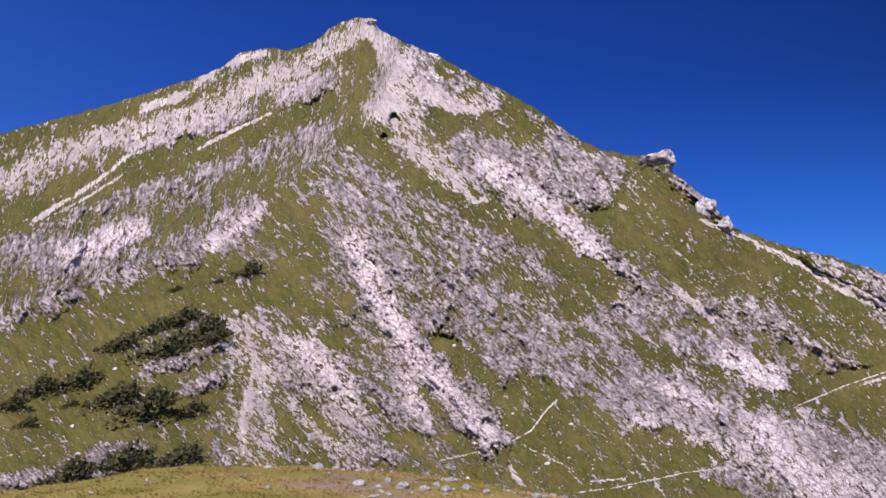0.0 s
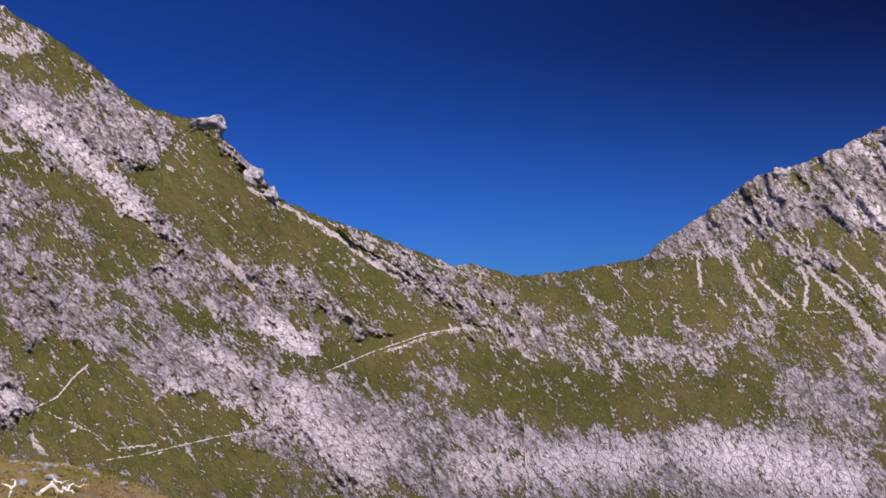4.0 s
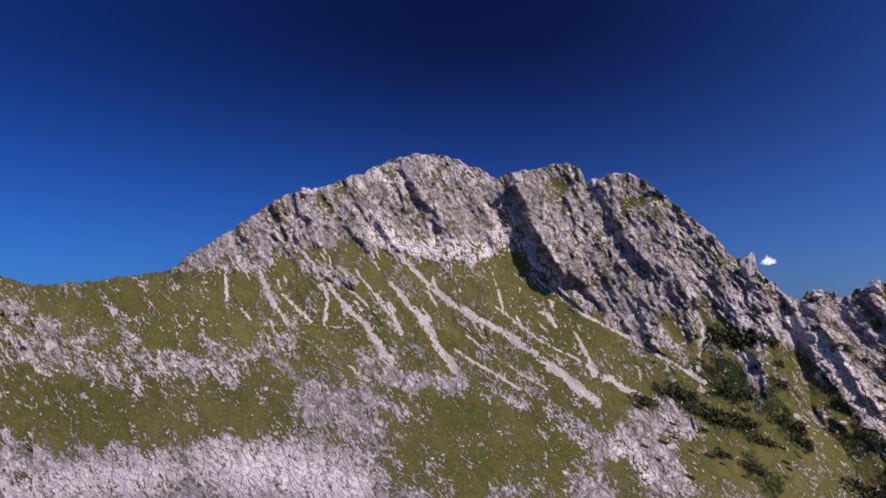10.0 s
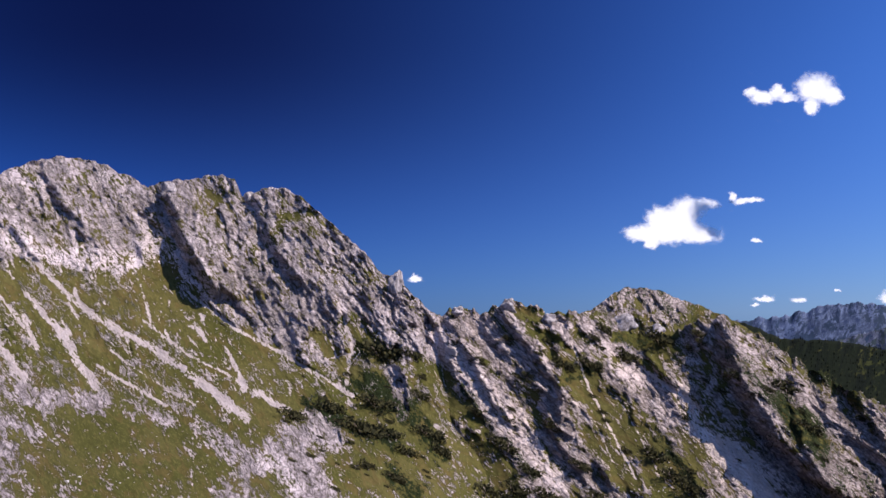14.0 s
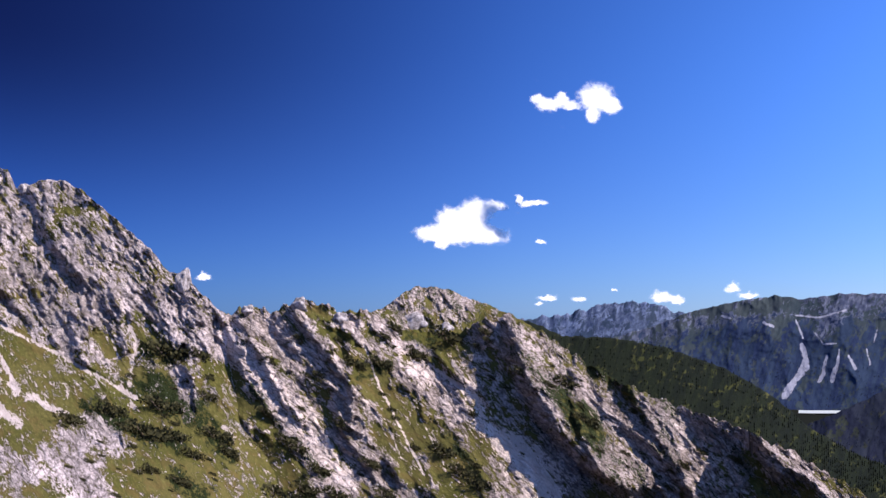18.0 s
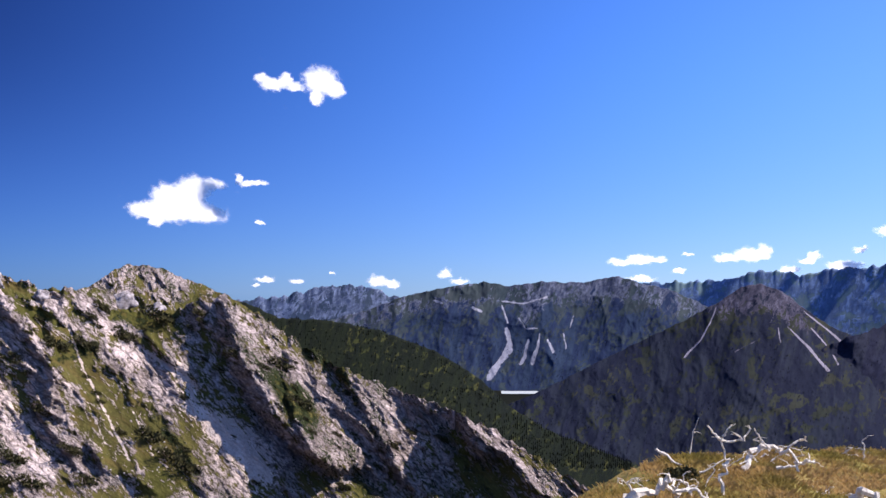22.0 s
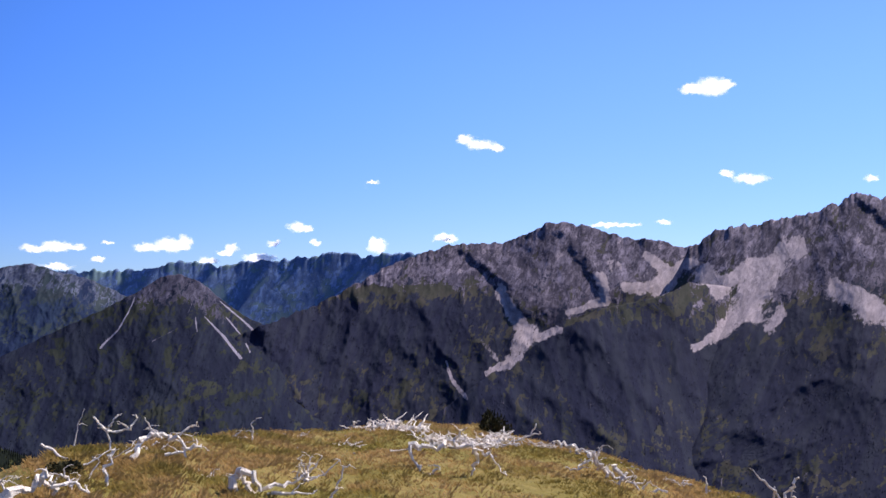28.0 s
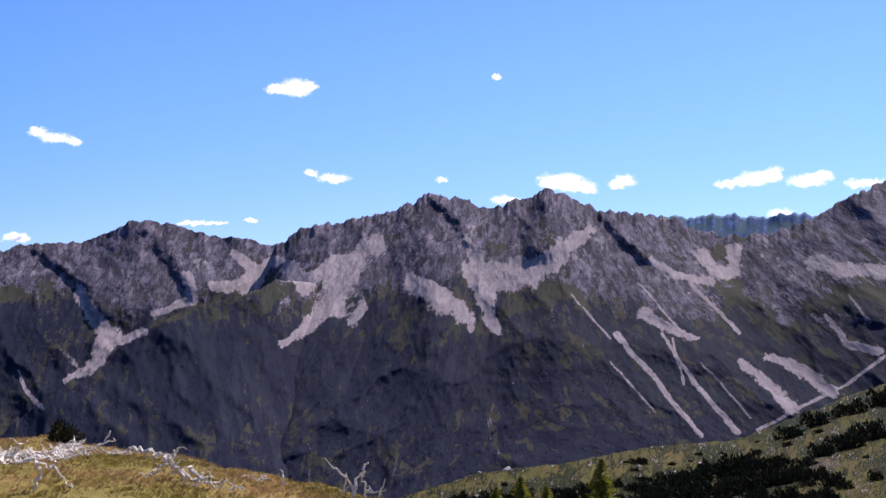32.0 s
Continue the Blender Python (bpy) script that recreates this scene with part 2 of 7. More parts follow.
# blue haze is put into both colours; the backlit ranges take the lighter copy
haze_slope = slope_material("hazed_rock_backlit", 0.8, (0.10, 0.155, 0.19), (0.125, 0.175, 0.185), (0.125, 0.18, 0.30), (0.085, 0.13, 0.245), (0.25, 0.31, 0.41), (0.075, 0.12, 0.20), 0.6, 0.95, 0.4, (1.2, 1.0))
haze_slope_lit = slope_material("hazed_limestone_sunlit", 0.8, (0.030, 0.046, 0.080), (0.042, 0.058, 0.085), (0.100, 0.125, 0.20), (0.038, 0.056, 0.115), (0.22, 0.26, 0.35), (0.020, 0.032, 0.068), 0.7, 0.95, 0.4, (1.2, 1.0))


# ---- land forms ----
PERM = np.random.RandomState(7).permutation(4096)
GRAD = np.random.RandomState(8).rand(4096) * 2 * np.pi


def grain2(x, y):
    """Gradient noise in the plane, about -0.7 to 0.7."""
    xi, yi = np.floor(x).astype(np.int64), np.floor(y).astype(np.int64)
    xf, yf = x - xi, y - yi
    u, v = xf ** 3 * (xf * (xf * 6 - 15) + 10), yf ** 3 * (yf * (yf * 6 - 15) + 10)

    def corner(i, j):
        a = GRAD[PERM[(PERM[(xi + i) & 4095] + yi + j) & 4095]]
        return np.cos(a) * (xf - i) + np.sin(a) * (yf - j)

    a, b, c, d = corner(0, 0), corner(1, 0), corner(0, 1), corner(1, 1)
    return (a + (b - a) * u) * (1 - v) + (c + (d - c) * u) * v


def fbm(x, y, octaves=5, gain=0.5):
    total, amp = 0, 1.0
    for k in range(octaves):
        total = total + amp * grain2(x * 2 ** k + 17.3 * k, y * 2 ** k + 9.1 * k)
        amp *= gain
    return total


def ridged(x, y, octaves=5, gain=0.5):
    """Sharp crests, 0 to about 1."""
    total, amp = 0, 0.55
    for k in range(octaves):
        total = total + amp * (1 - 2 * np.abs(grain2(x * 2 ** k + 31.7 * k, y * 2 ** k + 3.3 * k))) ** 2
        amp *= gain
    return total


def smooth(v, low, high):
    t = np.clip((v - low) / (high - low), 0, 1)
    return t * t * (3 - 2 * t)


def curve(az, pairs):
    """A line through pairs of heading and value."""
    return np.interp(az, [p[0] for p in pairs], [p[1] for p in pairs])


def soft_line(az, pairs, width=1.3):
    """The same line with its corners rounded off over so many degrees."""
    spread = np.linspace(-2, 2, 21)
    weight = np.exp(-spread ** 2)
    return sum(w * curve(az + k * width / 2, pairs) for k, w in zip(spread, weight)) / weight.sum()


def band(group, sort, width, amount, *ends):
    """One streak or patch of a sort of cover, along a line of headings and heights in degrees.
    width: in degrees, or a pair for one that widens on its way."""
    group.append((sort, width, amount, ends))


def lay(groups, az, el):
    """The cover that all bands give at each place: rock, scree, turf, path."""
    out = {s: np.zeros_like(az) for s in ("rock", "scree", "grass", "path", "pale", "brush")}
    wob = 0.5 * fbm(az * 0.9, el * 0.9, 4), 0.5 * fbm(az * 0.9 + 50, el * 0.9, 4)
    fine = 0.12 * fbm(az * 5, el * 5, 2), 0.12 * fbm(az * 5 + 70, el * 5, 2)
    for group in groups:
        for sort, width, amount, ends in group:
            w0, w1 = width if isinstance(width, tuple) else (width * {"path": 0.36, "scree": 0.65 if width < 0.4 else 0.85}.get(sort, 1.0),) * 2
            k = min(1.0, (w0 + w1) / 1.4)
            # only the columns that the band can reach
            reach = 2.0 * max(w0, w1) + 1.0
            cols = slice(int(np.searchsorted(az[0], min(ends[::2]) - reach)), int(np.searchsorted(az[0], max(ends[::2]) + reach)))
            if cols.stop <= cols.start:
                continue
            x = az[:, cols] + k * wob[0][:, cols] + fine[0][:, cols] * min(1, k * 2)
            y = el[:, cols] + k * wob[1][:, cols] + fine[1][:, cols] * min(1, k * 2)
            best = np.full_like(x, 9e9)
            count = len(ends) // 2 - 1
            for i in range(0, len(ends) - 2, 2):
                ax, ay, bx, by = ends[i:i + 4]
                dx, dy = bx - ax, by - ay
                t = np.clip(((x - ax) * dx + (y - ay) * dy) / (dx * dx + dy * dy), 0, 1)
                best = np.minimum(best, np.hypot(x - ax - t * dx, y - ay - t * dy) / (w0 + (w1 - w0) * (i / 2 + t) / count))
            out[sort][:, cols] = np.maximum(out[sort][:, cols], amount * np.clip(1.25 - 0.75 * best, 0, 1))
    return out


def grid_mesh(name, x, y, z, material, layers=None):
    """A mesh over a grid of places, with colour layers on its corners."""
    rows, cols = x.shape
    me = bpy.data.meshes.new(name)
    me.vertices.add(rows * cols)
    me.vertices.foreach_set("co", np.stack([x, y, z], -1).astype(np.float32).ravel())
    i = np.arange(rows * cols).reshape(rows, cols)
    quads = np.stack([i[:-1, :-1], i[:-1, 1:], i[1:, 1:], i[1:, :-1]], -1).reshape(-1, 4)
    me.loops.add(quads.size)
    me.loops.foreach_set("vertex_index", quads.astype(np.int32).ravel())
    me.polygons.add(len(quads))
    me.polygons.foreach_set("loop_start", np.arange(0, quads.size, 4, dtype=np.int32))
    me.polygons.foreach_set("use_smooth", np.ones(len(quads), dtype=bool))
    me.update(calc_edges=True)
    for key, (a, b, c) in (layers or {}).items():
        col = np.ones((rows * cols, 4), dtype=np.float32)
        for k, v in enumerate((a, b, c)):
            col[:, k] = np.broadcast_to(v, x.shape).ravel()
        me.attributes.new(key, "FLOAT_COLOR", "POINT").data.foreach_set("color", col.ravel())
    me.materials.append(material)
    return new(name, me)


SURFACE = {}


def on_slope(name, a, e):
    """The place on a mountain's near side at a heading and a height in degrees."""
    az, E, X, Y, Z, _ = SURFACE[name]
    j = int(np.clip(np.searchsorted(az, a), 0, len(az) - 1))
    i = int(np.clip(np.searchsorted(E[:, j], e), 0, len(E) - 1))
    return Vector((X[i, j], Y[i, j], Z[i, j]))


def mountain(name, az0, az1, crest, foot, r_crest, r_foot, material, cover, step=0.1, rows=160, relief=12.0, grain=1.0, lean=0.3, pivot=4.0, jag=0.12, bulge=0.0, back=0.9, dents=None, cliffs=(), saws=0.5, crag=1.0, fine=1.0, rib=1.0, mids=(), tall=1.0):
    """A mountain from its crest line and foot line (heading, height in degrees seen from the knoll) and their distances.
    relief: metres of gullies and ribs; grain: ribs a degree; lean: how far the ribs slant; jag: unevenness of the crest in degrees."""
    az = np.arange(az0, az1 + step / 2, step)
    line = curve(az, crest)
    top = soft_line(az, crest)
    low = curve(az, foot)
    f = np.linspace(0, 1, rows)[:, None] ** 0.9
    A = np.broadcast_to(az, (rows, len(az)))
    E = low + (top - low) * f
    rc = soft_line(az, r_crest, 2.5)
    # the section from foot to crest: straight runs between its breaks of slope, rounded where they meet
    nodes = [(low, soft_line(az, r_foot, 2.5))] + [(soft_line(az, q, 3.0), soft_line(az, r, 3.0)) for q, r in mids] + [(top, rc)]
    R = np.zeros_like(E)
    for (e0, r0), (e1, r1) in zip(nodes, nodes[1:]):
        z0, z1 = r0 * np.tan(np.radians(e0)), r1 * np.tan(np.radians(e1))
        m = (z1 - z0) / (r1 - r0)
        run = (z0 - m * r0) / (np.tan(np.radians(E)) - m)
        R = np.where((E >= e0 - 1e-6) | (R == 0), run, R)
    if mids:
        span = max(3, rows // 14)
        padded = np.vstack([R[:1]] * span + [R] + [2 * R[-1:] - R[-2:-1]] * span)
        sums = np.cumsum(padded, 0)
        mean = (sums[2 * span:] - np.vstack([0 * R[:1], sums[:-2 * span - 1]])) / (2 * span + 1)
        keep = smooth(f, 0.94, 1.0)
        R = R * keep + mean * (1 - keep)
    R = R * (1 + bulge * np.sin(np.pi * f))
    # the true crest, with its towers and notches, keeps to the last degree under the skyline
    teeth = line - top + jag * fbm(az * 1.7, az * 0 + 3.1, 5, 0.55)
    E = E + teeth * smooth(E, top - 1.2, top)
    got = cover(A, E, f)
    if callable(lean):
        x, e = lean(A, E), E
    else:
        slant = soft_line(az, lean, 6.0) if isinstance(lean, list) else lean
        x, e = A - slant * (E - pivot), E
    wx = 0.35 * fbm(A * 0.5, E * 0.5, 3)
    ribs = 1.1 * ridged((x + wx * 2) * 0.16 * grain, e * 0.07 * grain * tall + 5, 3)
    crags = 0.4 * ridged((x + wx) * 0.75 * grain, e * 0.3 * grain * tall, 4 if fine > 0.5 else 3, 0.55) + 0.25 * ridged(x * 1.7 * grain + 7, e * 1.1 * grain, 4 if fine > 0.5 else 2, 0.6) + 0.16 * fine * fbm(A * grain * 5, E * grain * 4, 4, 0.65)
    # tilted beds: each one breaks off steeply on the side away from the sun
    beds = 0
    for k, (pitch, high) in enumerate(((0.55, 0.5), (1.3, 0.32), (3.1, 0.16 * fine))):
        q = (x + wx * 0.8) * pitch * grain + 1.6 * fbm(A * 0.6 * pitch + 11 * k, E * 0.35 * pitch, 4, 0.6)
        q = q - np.floor(q)
        beds = beds + high * np.where(q < 0.2, q / 0.2, (1 - q) / 0.8) * smooth(fbm(A * 0.4 * pitch + 40 * k, E * 0.3 * pitch, 3), -0.35, 0.25)
    rough = np.clip(got["rough"], 0, 1)
    if fine < 0.4:
        rough = np.full_like(rough, 0.6)
    amount = relief * (R / rc) * np.minimum(1, f * 8)
    R = R - amount * (1.2 * rib * (ribs - 0.6) * (0.35 + 0.65 * rough) + crag * (crags + saws * beds) * (0.08 + 0.92 * rough) - 0.4)
    for deep, wide, *ends in cliffs:
        pts = np.array(ends).reshape(-1, 2)
        order = np.argsort(pts[:, 1])
        at = np.interp(E, pts[order, 1], pts[order, 0])
        d = A - at + 0.25 * fbm(A * 1.5, E * 1.5, 3)
        fade = smooth(E, pts[:, 1].min() - 0.7, pts[:, 1].min() + 0.5) * smooth(E, pts[:, 1].max() + 0.4, pts[:, 1].max() - 0.3)
        R = R - deep * fade * smooth(d, 0, 0.3 * wide) * np.clip(1 - d / wide, 0, 1)
    if dents:
        for a, e, w, h, deep in dents:
            R = R + deep * smooth(np.hypot((A - a) / w, (E - e) / h) + 0.35 * fbm(A * 4, E * 4, 3), 1.15, 0.6)
    rad, Z = np.radians(A), R * np.tan(np.radians(E))
    X, Y = R * np.sin(rad), R * np.cos(rad)
    # the far side, which falls away behind the crest, and the foot, which goes down into the ground
    tail = [(1.0 * k * k) for k in (1, 2, 3, 4)]
    far = np.array([0.006 * t for t in tail])[:, None] * rc[None] * 2.2
    nz = 6 * fbm(A[:4] * 1.5, far * 0.01, 3)
    bx, by, bz = (R[-1] + far) * np.sin(rad[-1]), (R[-1] + far) * np.cos(rad[-1]), Z[-1] - far * back - np.abs(nz) * 0.5
    sx, sy, sz = R[0] * 0.985 * np.sin(rad[0]), R[0] * 0.985 * np.cos(rad[0]), Z[0] - R[0] * 0.06
    X, Y, Z = np.vstack([sx, X, bx]), np.vstack([sy, Y, by]), np.vstack([sz, Z, bz]) + EYE

    def pad(v):
        v = np.broadcast_to(v, A.shape)
        return np.vstack([v[:1], v] + [v[-1:]] * 4)

    layers = {"cover": (pad(got["rock"]), pad(got["scree"]), pad(got["path"])), "growth": (pad(got["trees"]), pad(got["dry"]), pad(got["fleck"]))}
    me = grid_mesh(name, X, Y, Z, material, layers)
    SURFACE[name] = az, E, X[1:rows + 1], Y[1:rows + 1], Z[1:rows + 1], me
    flow = np.stack([pad(x), pad(E + 0 * x), pad(0 * x + az0)], -1).astype(np.float32)
    me.data.attributes.new("beds", "FLOAT_VECTOR", "POINT").data.foreach_set("vector", flow.ravel())
    return me


def blend(groups, base, lift=0.0):
    """A cover function: the bands over a base level of rock."""
    def cover(A, E, f):
        got = lay(groups, A, E)
        b, trees, fleck, *runs = base(A, E, f)
        if runs:
            got["scree"] = np.maximum(got["scree"], runs[0])
        scree = np.clip(got["scree"] - 0.6 * got["grass"] * (got["scree"] < 0.5), 0, 1)
        rock = np.clip(b + got["rock"] - got["grass"] * 0.9, 0, 1) + lift
        return {"rock": rock, "scree": scree, "path": got["path"], "trees": trees - 0.5 * got["grass"] - 0.3 * got["rock"] + 0.9 * got["brush"], "dry": got["pale"], "fleck": np.clip(fleck - 0.8 * got["grass"], 0, 1), "rough": np.clip(rock * 1.1 - 0.5 * scree, 0, 1)}
    return cover


PEAK = []
band(PEAK, 'scree', (0.800, 0.800), 0.8, -4.2, 17.4, -6.9, 15.8, -9.9, 14.7, -12.1, 13.6, -15.1, 12.6, -18.0, 11.8, -21.4, 10.6, -23.0, 9.7)
band(PEAK, 'scree', (0.248, 0.248), 1, -9.2, 16.4, -11.4, 15.9, -13.5, 14.3, -15.8, 13.5)
band(PEAK, 'pale', (0.80, 0.80), .8, -5.1, 16.7, -9.0, 14.7, -12.1, 13.6, -16.3, 12.4, -21.4, 10.6)
band(PEAK, 'rock', (0.50, 0.50), .7, -4.6, 15.2, -8.4, 13.7, -10.6, 13.0, -13.3, 12.4, -16.3, 11.6)
band(PEAK, 'scree', (0.118, 0.118), .9, -9.05, 13.16, -10.91, 12.42, -13.06, 11.34)
band(PEAK, 'scree', (0.136, 0.136), .9, -16.30, 11.37, -18.06, 9.91, -19.49, 8.95, -21.44, 7.70)
band(PEAK, 'scree', (0.093, 0.093), .8, -17.06, 9.99, -18.93, 8.83, -20.34, 8.03)
band(PEAK, 'grass', (0.37, 0.37), 1, -14.4, 14.7, -16.8, 13.6, -19.7, 12.7, -23.0, 11.7)
band(PEAK, 'grass', (0.50, 0.50), 1, -3.4, 16.6, -3.9, 15.8, -5.2, 14.6)
band(PEAK, 'grass', (0.62, 0.62), 1, -5.1, 13.6, -9.1, 13.1, -10.9, 11.9, -14.6, 10.9, -18.1, 9.5, -22.0, 8.0, -23.1, 7.5)
band(PEAK, 'grass', (0.25, 0.25), 1, -12.20, 14.31, -13.12, 13.81, -14.03, 13.52)
band(PEAK, 'grass', (0.22, 0.22), .9, -15.24, 12.40, -16.28, 12.05)
band(PEAK, 'scree', (0.560, 1.300), 1, -3.5, 17.7, -2.2, 16.4, -1.9, 15.1, -2.5, 13.1)
band(PEAK, 'scree', (1.300, 0.310), 0.8, -2.5, 13.1, -1.0, 11.0, 0.7, 9.1, 2.5, 7.9)
band(PEAK, 'scree', (0.560, 0.560), .9, -1.5, 14.5, 0.7, 13.4, 2.4, 13.0)
band(PEAK, 'pale', (0.93, 0.93), .8, -2.3, 16.0, -2.2, 13.6, -1.0, 11.4)
band(PEAK, 'rock', (0.68, 0.68), .8, -0.6, 15.8, -0.2, 14.4, 0.7, 13.9)
band(PEAK, 'rock', (0.25, 0.25), .7, 1.10, 15.23, 2.62, 14.22, 3.63, 12.79)
band(PEAK, 'rock', (0.25, 0.25), .7, 1.69, 14.58, 4.15, 13.51, 5.92, 12.00)
band(PEAK, 'grass', (0.43, 0.43), .9, 0.8, 15.4, 3.6, 14.2, 6.0, 12.5, 8.3, 10.6, 10.7, 9.9)
band(PEAK, 'grass', (0.46, 0.46), .9, -0.0, 12.7, 2.2, 12.0, 4.6, 11.5, 4.1, 12.3)
band(PEAK, 'rock', (1.05, 1.05), .9, 1.8, 11.0, 3.9, 9.5, 6.3, 8.6, 8.2, 9.2, 7.4, 10.8)
band(PEAK, 'rock', (0.74, 0.74), .9, 7.5, 7.9, 9.3, 7.9, 9.6, 9.3)
band(PEAK, 'pale', (0.50, 0.50), .9, 2.4, 10.1, 4.7, 8.4, 6.3, 6.8, 8.5, 4.4)
band(PEAK, 'rock', (0.56, 0.56), .9, 2.4, 10.1, 4.7, 8.3, 6.8, 6.4, 9.3, 3.9)
band(PEAK, 'scree', (0.174, 0.093), .9, 3.97, 8.56, 6.43, 5.91, 9.18, 3.78)
band(PEAK, 'grass', (0.56, 0.56), 1, -4.8, 12.0, -2.4, 10.2, 0.7, 8.4, 3.7, 6.4, 6.2, 4.6, 9.0, 3.0)
band(PEAK, 'grass', (1.55, 1.55), 1, 10.9, 8.1, 12.5, 5.8, 14.5, 4.6, 16.9, 3.2, 19.6, 1.5)
band(PEAK, 'grass', (0.87, 0.87), 1, 9.7, 6.2, 11.8, 4.2, 13.5, 3.3)
band(PEAK, 'scree', (0.155, 0.155), .8, 13.99, 5.99, 16.49, 4.67, 18.91, 3.14, 20.71, 1.74, 22.49, 0.67)
band(PEAK, 'rock', (0.56, 0.56), .6, 18.4, 4.0, 20.5, 2.7, 22.7, 1.2)
band(PEAK, 'rock', (0.43, 0.43), 1, 13.0, 8.1, 14.5, 6.9, 15.5, 5.7)
band(PEAK, 'rock', (0.50, 0.50), .6, 10.8, 9.5, 12.4, 8.9)
band(PEAK, 'scree', (0.074, 0.074), .7, 10.26, 8.14, 11.52, 6.75)
band(PEAK, 'scree', (0.074, 0.074), .7, 12.40, 4.61, 13.36, 3.63)
band(PEAK, 'rock', (1.70, 1.70), .36, -6.7, 11.2, -5.5, 9.1, -3.8, 6.3)
band(PEAK, 'rock', (1.39, 1.39), .4, -7.6, 11.5, -4.2, 10.5, -1.8, 9.0)
band(PEAK, 'rock', (1.86, 1.86), .42, -4.4, 6.9, -0.1, 6.1, 3.0, 6.2)
band(PEAK, 'rock', (1.24, 1.24), .42, -3.3, 4.7, 0.3, 2.7, 3.4, 2.2)
band(PEAK, 'rock', (0.93, 0.93), .5, -0.5, 8.9, 1.5, 7.2, 3.3, 5.9)
band(PEAK, 'rock', (0.74, 0.74), .6, 2.1, 6.0, 3.0, 5.0, 0.4, 3.9)
band(PEAK, 'rock', (0.80, 0.80), .9, -4.9, 5.3, -4.0, 3.2, -2.8, 1.3, -1.6, -0.5, 0.2, -2.7, 2.0, -4.9)
band(PEAK, 'pale', (0.62, 0.62), 1, -4.8, 6.0, -3.9, 3.8, -2.8, 1.3, -1.4, -0.8, 0.3, -2.9, 2.0, -5.1)
band(PEAK, 'pale', (0.43, 0.43), 1, -2.5, -1.5, -1.3, -4.0)
band(PEAK, 'rock', (0.43, 0.43), .9, -2.7, -1.2, -1.5, -4.1)
band(PEAK, 'rock', (0.93, 0.93), .5, 2.7, 0.7, 5.0, -0.9, 6.7, -1.6)
band(PEAK, 'rock', (0.74, 0.74), .5, -2.8, 2.8, 1.7, 0.4, 3.2, -1.5)
band(PEAK, 'scree', (1.240, 1.860), .42, -10.7, 2.3, -9.6, 0.8, -7.3, -2.1)
band(PEAK, 'rock', (1.55, 1.55), .5, -9.8, 1.7, -7.2, -0.3, -6.1, -2.8, -5.0, -5.0)
band(PEAK, 'pale', (0.74, 0.74), 1, -8.4, 1.0, -6.3, -1.0, -5.5, -2.8)
band(PEAK, 'pale', (0.93, 0.93), .7, -11.0, 2.4, -10.9, -1.9, -11.0, -4.8)
band(PEAK, 'scree', (0.267, 0.267), .9, -10.9, 2.3, -10.5, -0.4, -11.2, -3.1, -11.3, -4.8)
band(PEAK, 'scree', (0.620, 0.620), .6, -9.1, -2.0, -7.4, -4.2, -5.6, -5.4)
band(PEAK, 'rock', (0.56, 0.56), .7, -4.7, 2.0, -7.1, 1.8, -10.1, 2.8)
band(PEAK, 'grass', (0.31, 0.31), .7, -4.9, -2.3, -3.2, -4.5, -1.8, -5.6)
band(PEAK, 'grass', (0.25, 0.25), .7, -7.93, -2.67, -6.20, -4.58)
band(PEAK, 'rock', (1.05, 1.05), .6, -23.1, 6.9, -20.9, 6.6, -19.3, 5.4)
band(PEAK, 'rock', (0.62, 0.62), 1, -19.6, 6.0, -17.9, 6.6, -16.4, 7.1)
band(PEAK, 'pale', (0.56, 0.56), 1, -19.6, 6.0, -17.9, 6.6, -16.4, 7.1)
band(PEAK, 'rock', (0.93, 0.93), .6, -17.1, 5.0, -14.1, 5.7, -11.4, 7.1, -9.5, 8.7)
band(PEAK, 'pale', (0.37, 0.37), .8, -12.7, 6.1, -11.1, 7.2, -9.6, 8.1)
band(PEAK, 'rock', (0.62, 0.62), .5, -23.1, 2.4, -21.5, 3.1, -19.9, 3.9, -17.6, 4.5)
band(PEAK, 'rock', (0.50, 0.50), .6, -13.7, 9.6, -11.6, 10.5, -9.4, 11.4)
band(PEAK, 'rock', (0.43, 0.43), .6, -21.4, 7.4, -19.2, 8.3, -16.7, 9.1, -14.6, 9.6)
band(PEAK, 'rock', (0.31, 0.31), .6, -15.8, -0.1, -14.0, 0.1, -12.3, 0.9)
band(PEAK, 'rock', (0.37, 0.37), .7, -14.1, -1.4, -12.5, -0.9)
band(PEAK, 'rock', (0.43, 0.43), .6, -23.3, -5.5, -20.9, -4.9, -18.4, -4.4, -16.2, -4.3)
band(PEAK, 'rock', (0.25, 0.25), .6, -15.89, -3.58, -12.42, -3.26)
band(PEAK, 'grass', (1.05, 1.05), .9, -16.0, 3.8, -12.1, 4.2, -9.2, 3.3, -6.5, 1.7)
band(PEAK, 'grass', (0.93, 0.93), .7, -9.5, 8.7, -7.8, 7.1, -7.6, 5.5)
band(PEAK, 'grass', (1.24, 1.24), .9, -23.2, 1.2, -20.5, 1.7, -17.7, 2.7)
band(PEAK, 'grass', (1.55, 1.55), .9, -23.2, -3.0, -20.3, -2.4, -17.5, -1.9, -15.0, -3.4)
band(PEAK, 'grass', (0.43, 0.43), 1, -0.4, 0.5, 1.1, -0.8, 2.6, -2.6, 4.2, -3.9)
band(PEAK, 'grass', (1.11, 1.11), 1, 4.0, -3.4, 6.3, -4.9, 8.9, -6.0, 11.8, -7.0)
band(PEAK, 'grass', (1.11, 1.11), 1, 4.7, -6.1, 7.6, -7.4, 10.2, -8.1)
